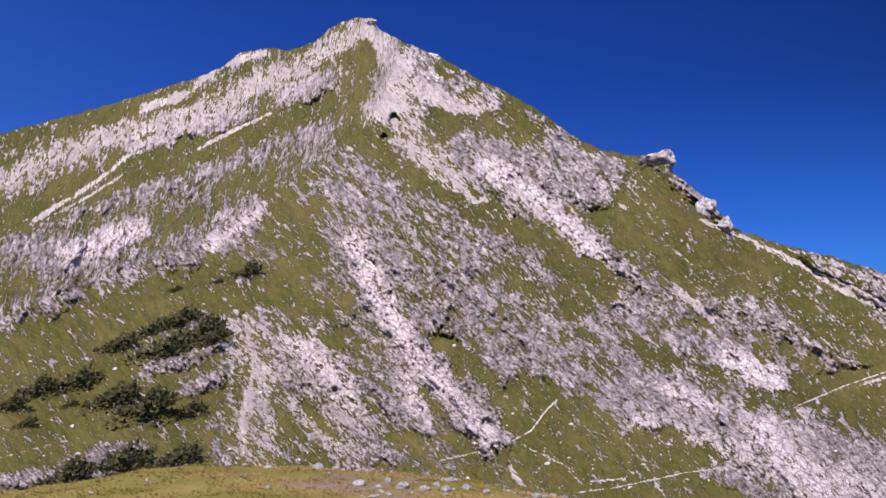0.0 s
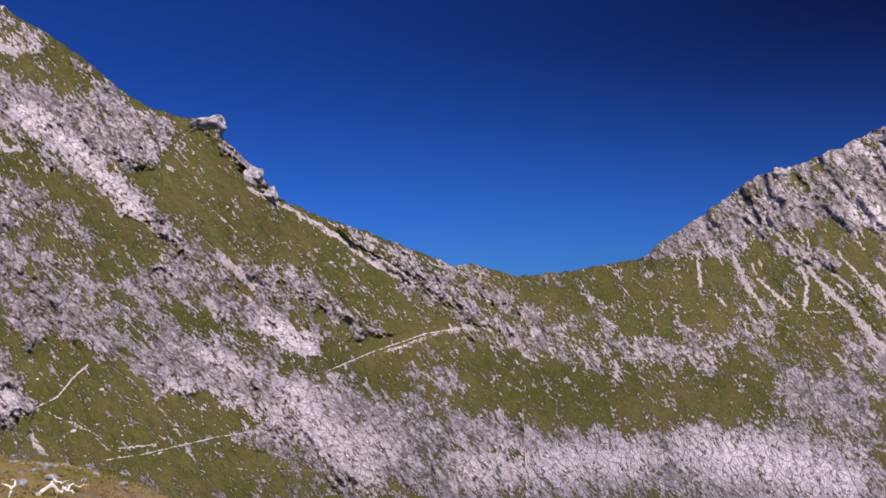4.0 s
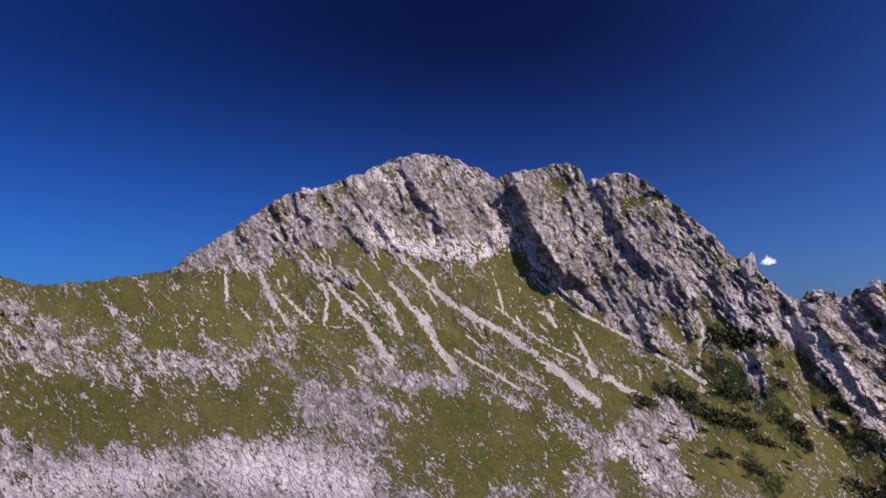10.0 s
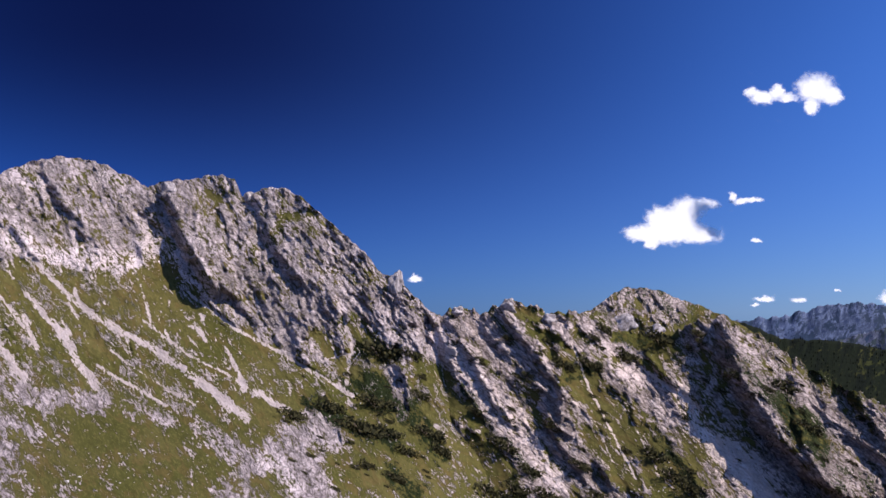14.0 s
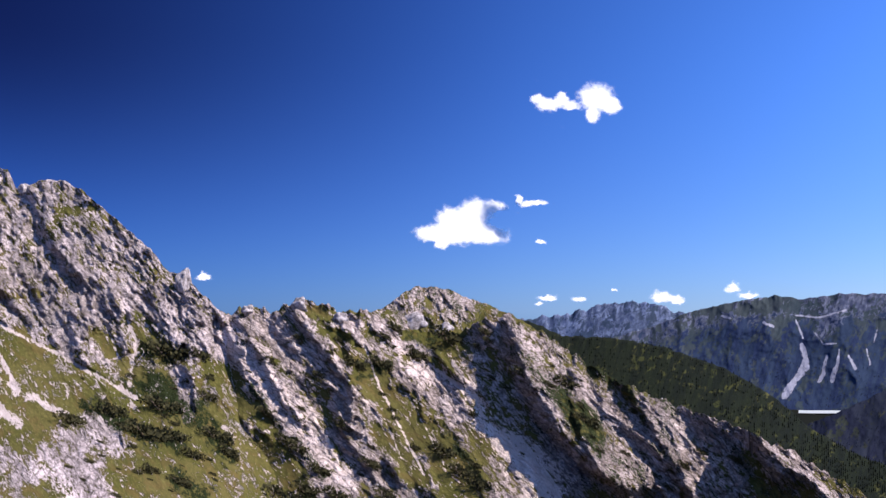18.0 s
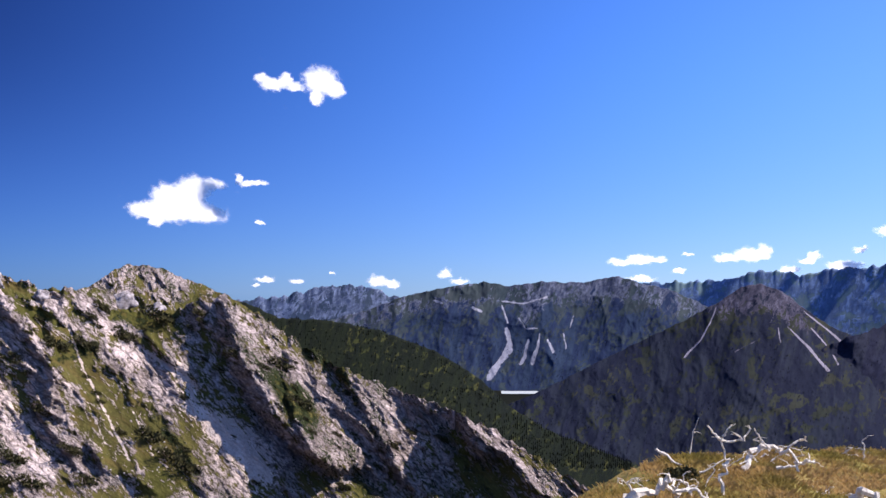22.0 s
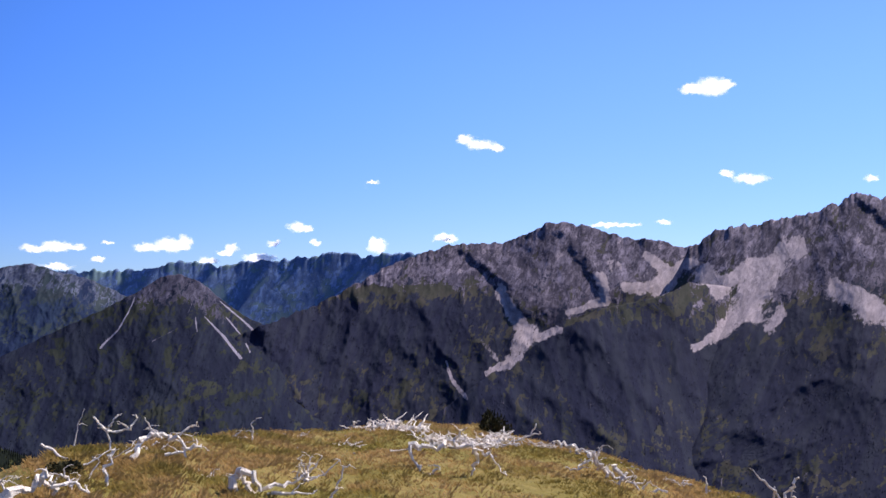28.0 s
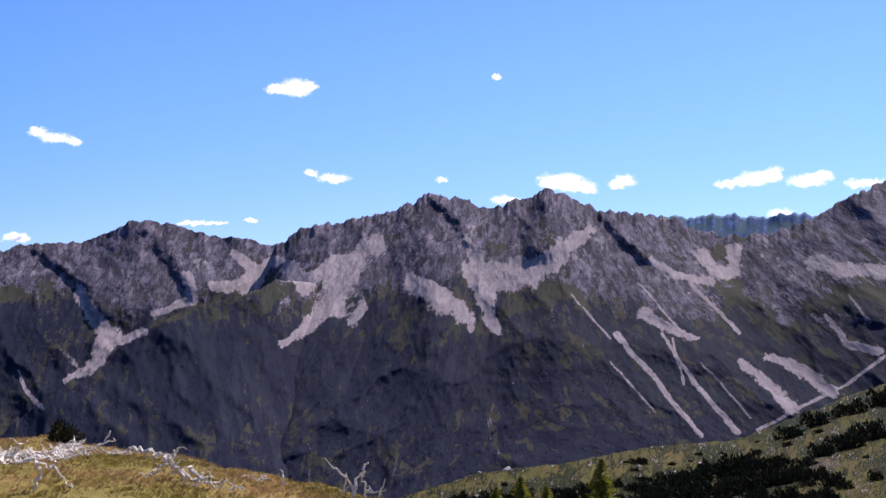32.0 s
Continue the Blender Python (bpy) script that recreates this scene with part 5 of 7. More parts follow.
tagged(mountain(
    "broken_ridge", 63.5, 106,
    [(63.5, -4), (66.5, -1.6), (68.6, -0.2), (69.6, 0.3), (71.2, -0.04), (72.2, 0.67), (73.5, 0.38), (74.8, -0.1), (76.0, 0.12), (77.6, -0.05), (78.6, -0.7), (79.4, -1.1), (81.1, -1.05), (82.0, -0.6), (82.7, -0.25), (83.7, -0.12), (84.2, -0.5), (85.8, -1.3), (87.6, -2.5), (88.5, -3.15), (90, -3.9), (92.7, -4.95), (95.6, -5.95), (98.5, -7.2), (101.3, -8.8), (103.2, -9.8), (106, -11.4)],
    [(68, -13), (90, -13.5), (106, -14.5)],
    [(63.5, 1000), (68.6, 815), (75, 770), (79, 800), (83, 755), (86, 735), (90, 680), (98, 590), (106, 520)],
    [(63.5, 740), (68.5, 600), (85, 550), (90, 545), (98, 520), (106, 480)],
    mid_slope, blend([RIDGE], ridge_base), mids=[([(68, -8), (80, -8), (90, -9), (106, -13.2)], [(63.5, 860), (68.5, 690), (80, 645), (85, 625), (90, 612), (98, 560), (106, 505)])], relief=20, crag=0.7, fine=0.45, grain=0.9, lean=-0.75, rows=260, step=0.06, jag=0.35, pivot=-2, cliffs=RIDGE_CLIFFS, saws=0.35,
    ),
    "broken limestone ridge with grass strips and a deep scree gully", "mountain")


# the stony top that stands behind the ridge
def top_base(A, E, f):
    n = fbm((A + 0.5 * E) * 0.9, E * 0.6 + 20, 5, 0.6)
    return 0.62 + 0.7 * n - 0.7 * smooth(A, 81.2, 82.6) - 0.4 * smooth(E, -0.2, -1.0), 0.1 + 0.5 * fbm(A * 0.9, E * 0.9 + 7, 4), 0 * A


tagged(mountain(
    "stony_top", 73.5, 87.5, [(73.5, -1.6), (75.6, -0.4), (77.2, 0.35), (78.0, 1.05), (78.8, 1.4), (80.0, 1.25), (80.8, 1.1), (81.3, 0.8), (82.8, 0.3), (84.0, -0.25), (85.0, -0.8), (86.0, -1.7), (87.5, -3.3)],
    [(73.5, -3.4), (87.5, -3.4)], [(73.5, 1010), (80, 1060), (87.5, 1040)], [(73.5, 950), (87.5, 960)], mid_slope, blend([], top_base), relief=16, crag=0.9, fine=0.45, grain=1.2, lean=-0.4, rows=90, step=0.05, jag=0.14, saws=0.8),
    "stony grey mountain top with a grassy flank behind the ridge", "mountain")


# the wooded shoulder beyond it
def wood_base(A, E, f):
    n = fbm(A * 0.7, E * 1.5, 4)
    return np.zeros_like(A), 0.95 + 0.5 * n, 0 * A


tagged(mountain(
    "wooded_shoulder", 82, 112, [(82, -0.4), (84.8, -0.5), (86.6, -1.3), (89.7, -1.45), (92.1, -1.9), (95.1, -2.95), (97.4, -4.25), (99.4, -5.95), (101.3, -7.05), (105.8, -8.6), (112, -10.5)],
    [(82, -14), (112, -16)], [(82, 1900), (95, 1700), (112, 1300)], [(82, 1200), (112, 900)], shoulder_slope, blend([SHOULDER], wood_base), relief=14, grain=1.0, rows=70, jag=0.1),
    "shoulder covered in dark green mountain pine forest", "hill")


# the mountains across the valley
def massif_base(A, E, f):
    n = fbm(A * 0.6, E * 0.8, 5, 0.6)
    return 0.1 + 0.45 * smooth(f, 0.5, 0.95) + 0.5 * n, 0.75 - 0.65 * smooth(f, 0.55, 1.0) + 0.4 * n, 0 * A


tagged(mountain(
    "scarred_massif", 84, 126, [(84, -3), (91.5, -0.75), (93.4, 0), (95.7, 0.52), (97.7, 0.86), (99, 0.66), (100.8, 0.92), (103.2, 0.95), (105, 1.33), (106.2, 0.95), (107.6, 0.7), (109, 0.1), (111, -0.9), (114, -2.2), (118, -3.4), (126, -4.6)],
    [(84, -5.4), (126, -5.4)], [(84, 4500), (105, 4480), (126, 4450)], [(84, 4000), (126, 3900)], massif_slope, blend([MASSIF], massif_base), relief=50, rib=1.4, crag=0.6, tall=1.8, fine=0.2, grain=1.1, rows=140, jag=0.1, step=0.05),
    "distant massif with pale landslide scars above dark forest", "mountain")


def pyramid_base(A, E, f):
    n = fbm(A * 0.7, E * 0.7, 5, 0.6)
    return 0.05 + 0.5 * smooth(E, -2.5, 0.5) + 0.5 * n, 0.8 - 0.5 * smooth(E, -3, 0.5) + 0.5 * n, 0 * A


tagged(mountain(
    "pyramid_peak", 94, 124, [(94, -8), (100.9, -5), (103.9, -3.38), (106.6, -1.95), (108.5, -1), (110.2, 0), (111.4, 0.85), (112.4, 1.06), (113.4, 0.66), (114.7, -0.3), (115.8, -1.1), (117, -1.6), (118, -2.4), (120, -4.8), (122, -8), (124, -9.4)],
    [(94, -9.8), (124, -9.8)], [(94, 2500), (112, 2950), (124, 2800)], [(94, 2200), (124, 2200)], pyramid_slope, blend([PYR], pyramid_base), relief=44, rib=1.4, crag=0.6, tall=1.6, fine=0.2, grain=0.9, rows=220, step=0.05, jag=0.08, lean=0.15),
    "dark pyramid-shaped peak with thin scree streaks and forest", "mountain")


def wall_base(A, E, f):
    n = fbm(A * 0.6, E * 0.6, 5, 0.6)
    line = curve(A, [(116, 0.0), (122, 0.3), (128, 1.0), (134, 0.4), (140, 0.5), (150, 1.2), (160, 0.0), (172, -0.5)])
    above = smooth(E - line + 0.9 * n + 1.4 * fbm(A * 0.28 + 4, E * 0.22, 4, 0.55), -1.6, 1.8)
    # thin runs of gravel down the fall line, and bare ribs between the trees
    fall = A + soft_line(A, [(115, 0.0), (150, 0.0), (156, 0.5), (162, 0.85), (172, 1.0)], 4.0) * E + 0.2 * fbm(A * 1.2, E * 0.8, 3)
    runs = smooth(ridged(fall * 1.3, E * 0.12 + 3, 2), 0.60, 0.76) * smooth(fbm(A * 0.5 + 8, E * 0.45, 3), -0.02, 0.25) * smooth(E, -8, -5)
    ribs = smooth(ridged(fall * 0.9 + 30, E * 0.2, 3), 0.62, 0.88)
    drift = 0.5 * smooth(fbm(A * 1.1 + 60, E * 1.0, 4, 0.6), 0.0, 0.3) * above
    return 0.08 + 0.5 * above + 0.4 * n + 0.2 * ribs, 0.84 - 0.85 * above + 0.45 * fbm(fall * 0.9 + 20, E * 0.3, 4, 0.6) - 0.6 * ribs, 0 * A, np.maximum(0.5 * runs * smooth(A, 124, 130), drift)


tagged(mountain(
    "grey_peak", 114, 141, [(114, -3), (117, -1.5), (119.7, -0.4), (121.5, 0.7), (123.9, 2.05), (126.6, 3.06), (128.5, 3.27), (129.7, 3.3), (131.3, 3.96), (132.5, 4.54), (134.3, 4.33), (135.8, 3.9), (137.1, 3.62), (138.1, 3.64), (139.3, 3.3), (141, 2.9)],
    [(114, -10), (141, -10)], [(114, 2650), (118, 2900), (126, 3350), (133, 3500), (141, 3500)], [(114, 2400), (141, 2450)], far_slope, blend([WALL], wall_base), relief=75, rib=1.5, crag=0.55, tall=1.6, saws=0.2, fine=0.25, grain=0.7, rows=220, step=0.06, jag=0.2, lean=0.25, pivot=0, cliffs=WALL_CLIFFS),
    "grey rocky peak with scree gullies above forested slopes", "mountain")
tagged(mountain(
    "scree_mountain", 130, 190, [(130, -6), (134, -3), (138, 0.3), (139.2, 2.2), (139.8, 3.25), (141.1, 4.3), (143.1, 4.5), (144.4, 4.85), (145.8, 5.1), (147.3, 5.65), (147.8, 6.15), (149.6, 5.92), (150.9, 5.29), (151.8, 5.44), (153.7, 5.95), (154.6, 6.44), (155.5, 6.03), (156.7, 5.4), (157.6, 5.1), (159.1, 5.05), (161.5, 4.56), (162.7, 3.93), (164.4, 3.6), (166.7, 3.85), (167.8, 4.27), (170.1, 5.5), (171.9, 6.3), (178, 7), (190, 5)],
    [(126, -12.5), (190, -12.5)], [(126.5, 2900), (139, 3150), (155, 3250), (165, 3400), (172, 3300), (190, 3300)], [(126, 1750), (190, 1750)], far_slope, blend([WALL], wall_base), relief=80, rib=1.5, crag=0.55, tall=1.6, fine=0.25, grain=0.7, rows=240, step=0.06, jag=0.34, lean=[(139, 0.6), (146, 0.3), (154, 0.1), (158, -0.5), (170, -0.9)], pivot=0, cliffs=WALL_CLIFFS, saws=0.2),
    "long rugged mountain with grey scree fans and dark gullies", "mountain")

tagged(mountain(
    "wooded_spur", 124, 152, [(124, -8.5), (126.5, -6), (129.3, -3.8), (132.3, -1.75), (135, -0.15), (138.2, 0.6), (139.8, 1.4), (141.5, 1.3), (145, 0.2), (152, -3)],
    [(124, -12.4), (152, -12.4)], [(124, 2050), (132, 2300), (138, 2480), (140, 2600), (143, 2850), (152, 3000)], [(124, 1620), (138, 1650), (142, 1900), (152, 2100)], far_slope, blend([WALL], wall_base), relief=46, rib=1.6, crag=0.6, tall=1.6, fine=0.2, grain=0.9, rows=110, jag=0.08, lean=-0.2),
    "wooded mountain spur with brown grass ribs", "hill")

# the ranges on the horizon, blue from the haze put into their colours
def blue_base(A, E, f):
    n = 1.3 * fbm(A * 0.8, E * 1.6, 5, 0.6)
    return 0.4 + 0.6 * n + 0.3 * f, 0.5 - 0.7 * f + 0.4 * n, 0 * A


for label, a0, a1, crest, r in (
        ("jagged range far beyond the valley, pale blue with haze", 82, 98, [(82, -0.6), (84.8, -0.4), (86.6, -0.16), (88.2, 0.21), (89.7, 0.52), (91.5, 0.51), (92.4, 0.1), (94, -0.3), (98, -0.6)], 4750),
        ("long range on the horizon, blue-green with haze", 102, 134, [(102, 0.6), (104.7, 1.1), (107, 1.0), (109.3, 1.08), (111.3, 1.39), (112.4, 1.8), (114.1, 1.52), (116, 1.8), (118.5, 2.1), (119.4, 2.2), (120.8, 2.6), (122.2, 2.35), (124.5, 2.62), (134, 2)], 4780),
        ("jagged range behind the gap, blue with haze", 157, 178, [(157, 4.2), (160, 4.85), (161.8, 4.7), (163.9, 4.81), (165.6, 4.62), (167.8, 4.76), (168.9, 4.67), (178, 4.2)], 4780)):
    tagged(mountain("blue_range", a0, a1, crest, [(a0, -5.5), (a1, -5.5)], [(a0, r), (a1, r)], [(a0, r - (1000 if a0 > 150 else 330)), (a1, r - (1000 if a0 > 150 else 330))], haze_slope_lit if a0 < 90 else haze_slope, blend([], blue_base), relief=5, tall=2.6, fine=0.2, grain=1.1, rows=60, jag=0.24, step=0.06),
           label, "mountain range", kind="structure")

# the brushy slope to the side of the knoll
HILL = []
band(HILL, "rock", (0.5, 0.7), 0.7, 164.6, -10.4, 166.8, -9.0, 168.6, -8.0)
band(HILL, "grass", (0.6, 0.6), 0.8, 156.5, -8.6, 160.5, -8.1)
band(HILL, "grass", (0.4, 0.5), 0.9, 167.5, -9.6, 171.5, -8.6)
band(HILL, "grass", (0.3, 0.3), 0.8, 149.0, -9.8, 154.5, -8.8)


def hill_base(A, E, f):
    n = fbm(A * 0.5, E * 1.1, 4)
    return 0.12 + 0.3 * n, 0.68 + 0.7 * fbm(A * 0.45 + 5, E * 0.9, 4) + 0.35 * smooth(np.hypot((A - 163) / 5.5, (E + 10.2) / 1.8), 1.1, 0.6), 0 * A


tagged(mountain(
    "brushy_hillside", 143, 215, [(143, -11.2), (147.5, -9.95), (150.8, -8.95), (155.4, -8.4), (159.9, -7.45), (164.3, -7), (167.1, -5.8), (169.9, -4.55), (171.7, -3.9), (185, -1), (215, 0)],
    [(143, -17), (215, -15)], [(143, 110), (155, 170), (172, 300), (215, 300)], [(143, 60), (215, 90)], hill_slope, blend([HILL], hill_base), relief=3, grain=0.8, rows=80, jag=0.1),
    "hillside with dark dwarf-pine brush and patches of turf", "hill")


# ---- ground ----
KNOLL = [(-180, -6), (-60, -5.6), (-22, -5.7), (-15, -5.3), (-11, -5.45), (-5.4, -6.1), (0, -6.95), (4.6, -7.9), (9, -9.6), (14, -13), (40, -17), (85, -17), (98, -13.5), (104, -9.7), (106, -8.75), (108.5, -8.0), (111, -7.75), (114, -7.5), (118.4, -7.0), (121, -7.15), (124.2, -6.55), (128.8, -6.65), (131, -7.1), (135.2, -7.9), (139.4, -8.9), (143, -9.7), (150, -11.5), (165, -13), (180, -6)]
RIM = [(-180, 30), (-60, 26), (-20, 24), (0, 20), (10, 15), (40, 9), (85, 8), (104, 10.5), (112, 13), (120, 18), (128, 23), (136, 19), (145, 15), (160, 12), (180, 30)]


def knoll_height(az, r):
    """The ground's height about the viewer: level under the feet, out to the knoll's rim, then steeply down to the valley."""
    rim, edge = curve(az, RIM), curve(az, KNOLL)
    zr = EYE + rim * np.tan(np.radians(edge))
    t = np.clip(r / rim, 0, 1)
    inside = zr * t ** 1.15
    over = np.maximum(r - rim, 0)
    z = inside - (over * over / (over + 6.0)) * 0.75
    return np.maximum(z, -350.0) + 0.09 * fbm(az * 0.35, r * 0.45, 4) * smooth(r, 2, 6) * smooth(r, 400, 60)


az = np.arange(-180, 180.01, 0.75)
rr = np.concatenate([np.linspace(0.05, 40, 110), 40 * (4990 / 40) ** np.linspace(0.02, 1, 70)])
RR, AZ = np.meshgrid(rr, az, indexing="ij")
GZ = knoll_height(AZ, RR)
rad = np.radians(AZ)
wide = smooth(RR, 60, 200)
bare = 0.18 + 0.5 * fbm(RR * np.sin(rad) * 0.22, RR * np.cos(rad) * 0.22, 4)
bare = bare + 0.3 * smooth(np.abs(AZ - 1), 14, 4) * smooth(RR, 11, 14) * smooth(RR, 24, 19)


def ground_material():
    m = Nodes("knoll_turf")
    bare, wooded, _ = m.attr("cover")
    grain = m.noise(14, 5, 0.7)
    tuft = m.noise(1.6, 4, 0.65)
    big = m.noise(0.22, 3, 0.6)
    g = m.mix(m.step(big, 0.4, 0.62), (0.175, 0.145, 0.038), (0.27, 0.185, 0.07))
    g = m.mix(m.step(tuft, 0.35, 0.7, 0, 0.8), g, (0.20, 0.165, 0.047))
    g = m.mix(m.step(grain, 0.35, 0.7, 0, 0.5), g, (0.11, 0.10, 0.028))
    earth = m.mix(grain, (0.12, 0.075, 0.045), (0.3, 0.23, 0.18))
    c = m.mix(m.step(m.calc("ADD", bare, m.calc("MULTIPLY", m.calc("SUBTRACT", tuft, 0.5), 0.9)), 0.5, 0.75), g, earth)
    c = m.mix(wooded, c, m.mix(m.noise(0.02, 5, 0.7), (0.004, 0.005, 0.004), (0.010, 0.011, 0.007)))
    return m.done(c, m.bump(grain, 0.05, 0.7, m.bump(tuft, 0.2, 0.6)))


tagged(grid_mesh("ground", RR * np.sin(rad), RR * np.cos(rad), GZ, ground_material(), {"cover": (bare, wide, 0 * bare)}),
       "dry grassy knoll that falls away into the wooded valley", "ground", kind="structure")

# the pale lake on the valley floor
lake = Nodes("pale_water", 0.3)
az = np.radians(np.linspace(98.8, 101.0, 12))[None]
rl = np.array([3850.0, 3965.0])[:, None] + 18 * np.sin(az * 90)
tagged(grid_mesh("water", rl * np.sin(az), rl * np.cos(az), EYE + np.array([[-347.5], [-347.5]]) + 0 * az, lake.done(lake.mix(lake.noise(0.02), (0.36, 0.40, 0.42), (0.48, 0.5, 0.5)))),
       "pale gravel lake on the valley floor", "lake", kind="structure")


# ---- things ----
def part(name, me, material, parent, label="", smooth_faces=True):
    """Links a mesh as one part under a thing or under a part."""
    if material and not me.materials:
        me.materials.append(material)
    if smooth_faces:
        me.polygons.foreach_set("use_smooth", np.ones(len(me.polygons), dtype=bool))
    ob = new(name, me)
    ob.parent = parent
    return tagged(ob, label)


def raw_mesh(name, verts, faces):
    me = bpy.data.meshes.new(name)
    me.from_pydata([tuple(v) for v in verts], [], faces)
    me.update()
    return me


def heading(a, r, z):
    return Vector((r * math.sin(radians(a)), r * math.cos(radians(a)), z))


def on_knoll(a, e):
    """The place on the knoll at a heading and a height in degrees, seen from the eye of a viewer who faces that side of the knoll."""
    faced = radians(126.5 if a > 60 else 14.0)
    d = np.linspace(2.0, 30.0, 500)
    x, y = 0.45 * math.sin(faced) + d * math.sin(radians(a)), 0.45 * math.cos(faced) + d * math.cos(radians(a))
    az, rs = np.degrees(np.arctan2(x, y)), np.hypot(x, y)
    zs = knoll_height(az, rs)
    seen = np.degrees(np.arctan2(zs - EYE, d))
    i = int(np.argmin(np.abs(seen - e) + 9 * (rs > curve(az, RIM))))
    return Vector((float(x[i]), float(y[i]), float(zs[i]))), float(d[i])


# -- boulders and stones --
def stone_mesh(name, seed, flat=0.7, rough=0.35, level=2):
    rng = random.Random(seed)
    bm = bmesh.new()
    bmesh.ops.create_icosphere(bm, subdivisions=level, radius=0.5)
    off = Vector((rng.uniform(0, 90), rng.uniform(0, 90), rng.uniform(0, 90)))
    cuts = [(Vector((rng.gauss(0, 1), rng.gauss(0, 1), rng.gauss(0, 0.7))).normalized(), rng.uniform(0.26, 0.42)) for _ in range(7)]
    for v in bm.verts:
        for n, d in cuts:
            over = v.co.dot(n) - d
            if over > 0:
                v.co -= n * over * 0.9
        v.co *= 1 + rough * 0.5 * noise.noise(v.co * 3 + off)
        v.co.z *= flat
    me = bpy.data.meshes.new(name)
    bm.to_mesh(me)
    bm.free()
    return me


def stone_material():
    m = Nodes("weathered_limestone")
    n1, n2 = m.noise(4, 6, 0.7), m.noise(22, 4, 0.7)
    c = m.ramp(n1, (0.34, (0.2, 0.17, 0.165)), (0.5, (0.46, 0.42, 0.41)), (0.64, (0.62, 0.57, 0.55)))
    c = m.mix(m.step(n2, 0.5, 0.66, 0, 0.5), c, (0.26, 0.24, 0.2))
    return m.done(c, m.bump(n2, 0.06, 0.7, m.bump(n1, 0.2, 0.6)))


STONE_MAT = stone_material()
STONES = [stone_mesh("stone", 100 + k, 0.6 + 0.07 * k) for k in range(6)]
for me in STONES:
    me.materials.append(STONE_MAT)

# crags that break out of the mountains, and boulders lying on their slopes
CRAG_MAT = Nodes("crag_limestone")
c1, c2 = CRAG_MAT.noise(5, 6, 0.75), CRAG_MAT.noise(18, 4, 0.7)
CRAG_MAT = CRAG_MAT.done(CRAG_MAT.mix(CRAG_MAT.step(c2, 0.45, 0.66, 0, 0.6), CRAG_MAT.ramp(c1, (0.38, (0.07, 0.06, 0.06)), (0.5, (0.3, 0.265, 0.27)), (0.62, (0.5, 0.45, 0.45))), (0.16, 0.14, 0.14)), CRAG_MAT.bump(c1, 0.25, 0.9))


def crag_mesh(seed):
    me = stone_mesh("crag", seed, 0.8, 0.9, 4)
    me.materials.append(CRAG_MAT)
    return me


def crag(owner, a, e, wide, high, sink=0.35, seed=0):
    at = on_slope(owner, a, e)
    size = at.length * math.tan(radians(wide))
    ob = part("crag", crag_mesh(300 + seed), None, SURFACE[owner][5])
    tall = at.length * math.tan(radians(high))
    ob.matrix_basis = Matrix.Translation(at + Vector((0, 0, tall * (0.5 - sink)))) @ Matrix.Rotation(radians(-a + 20 * seed), 4, "Z") @ Matrix.Diagonal((size, size * 0.8, tall * 1.3, 1))


crag("grassy_peak", 11.9, 9.2, 1.9, 1.0, 0.3, 1)
crag("grassy_peak", 12.5, 9.0, 0.9, 1.0, 0.3, 2)
crag("grassy_peak", 14.3, 6.6, 1.6, 1.0, 0.55, 3)
crag("grassy_peak", 15.1, 5.6, 1.2, 0.9, 0.55, 4)
crag("grassy_peak", -3.3, 17.7, 0.9, 0.5, 0.4, 5)
crag("grassy_peak", 0.3, 15.6, 0.5, 0.35, 0.4, 6)
crag("limestone_summit", 66.1, 1.3, 1.0, 1.6, 0.35, 7)
crag("limestone_summit", 42.4, 5.6, 0.8, 0.6, 0.4, 8)
crag("limestone_summit", 53.9, 6.3, 0.9, 1.0, 0.45, 9)
crag("limestone_summit", 58.2, 6.0, 0.7, 0.7, 0.4, 10)
crag("broken_ridge", 78.6, 0.9, 1.5, 1.0, 0.45, 12)
crag("broken_ridge", 80.2, 0.7, 1.4, 0.8, 0.5, 13)
crag("broken_ridge", 72.3, 0.2, 1.2, 0.9, 0.45, 14)
crag("broken_ridge", 69.6, -0.1, 0.9, 0.6, 0.4, 15)
crag("broken_ridge", 74.6, -0.5, 1.0, 0.8, 0.5, 16)
rng = random.Random(5)
for owner, a0, a1, e0, e1, count in (("brushy_hillside", 147, 172, -11, -7, 16), ("grassy_peak", -23, 28, -8, 4, 230), ("limestone_summit", 29, 68, -9, 1, 260), ("broken_ridge", 69, 98, -9.5, -2, 140)):
    for _ in range(count):
        a, e = rng.uniform(a0, a1), e0 + (e1 - e0) * rng.random() ** 1.5
        at = on_slope(owner, a, e)
        size = rng.choice((0.5, 0.6, 0.8, 0.8, 1.1, 1.7))
        ob = new("boulder", rng.choice(STONES))
        ob.parent = SURFACE[owner][5]
        ob.matrix_basis = Matrix.Translation(at) @ Euler((rng.uniform(-0.4, 0.4), rng.uniform(-0.4, 0.4), rng.uniform(0, 6))).to_matrix().to_4x4() @ Matrix.Diagonal((size * rng.uniform(0.8, 1.5), size, size * rng.uniform(0.7, 1.1), 1))

# stones on the rim of the knoll
def stone(a, e, wide, k):
    at, r = on_knoll(a, e)
    size = r * math.tan(radians(wide))
    ob = new("stone", STONES[k % 6])
    ob.matrix_basis = Matrix.Translation(at + Vector((0, 0, size * 0.12))) @ Matrix.Rotation(k * 1.7, 4, "Z") @ Matrix.Diagonal((size, size * 0.8, size * 0.8, 1))
    tagged(ob, "pale limestone block half sunk in dry turf" if wide > 0.6 else "small pale limestone lying in dry turf", "stone", "stones on the knoll")


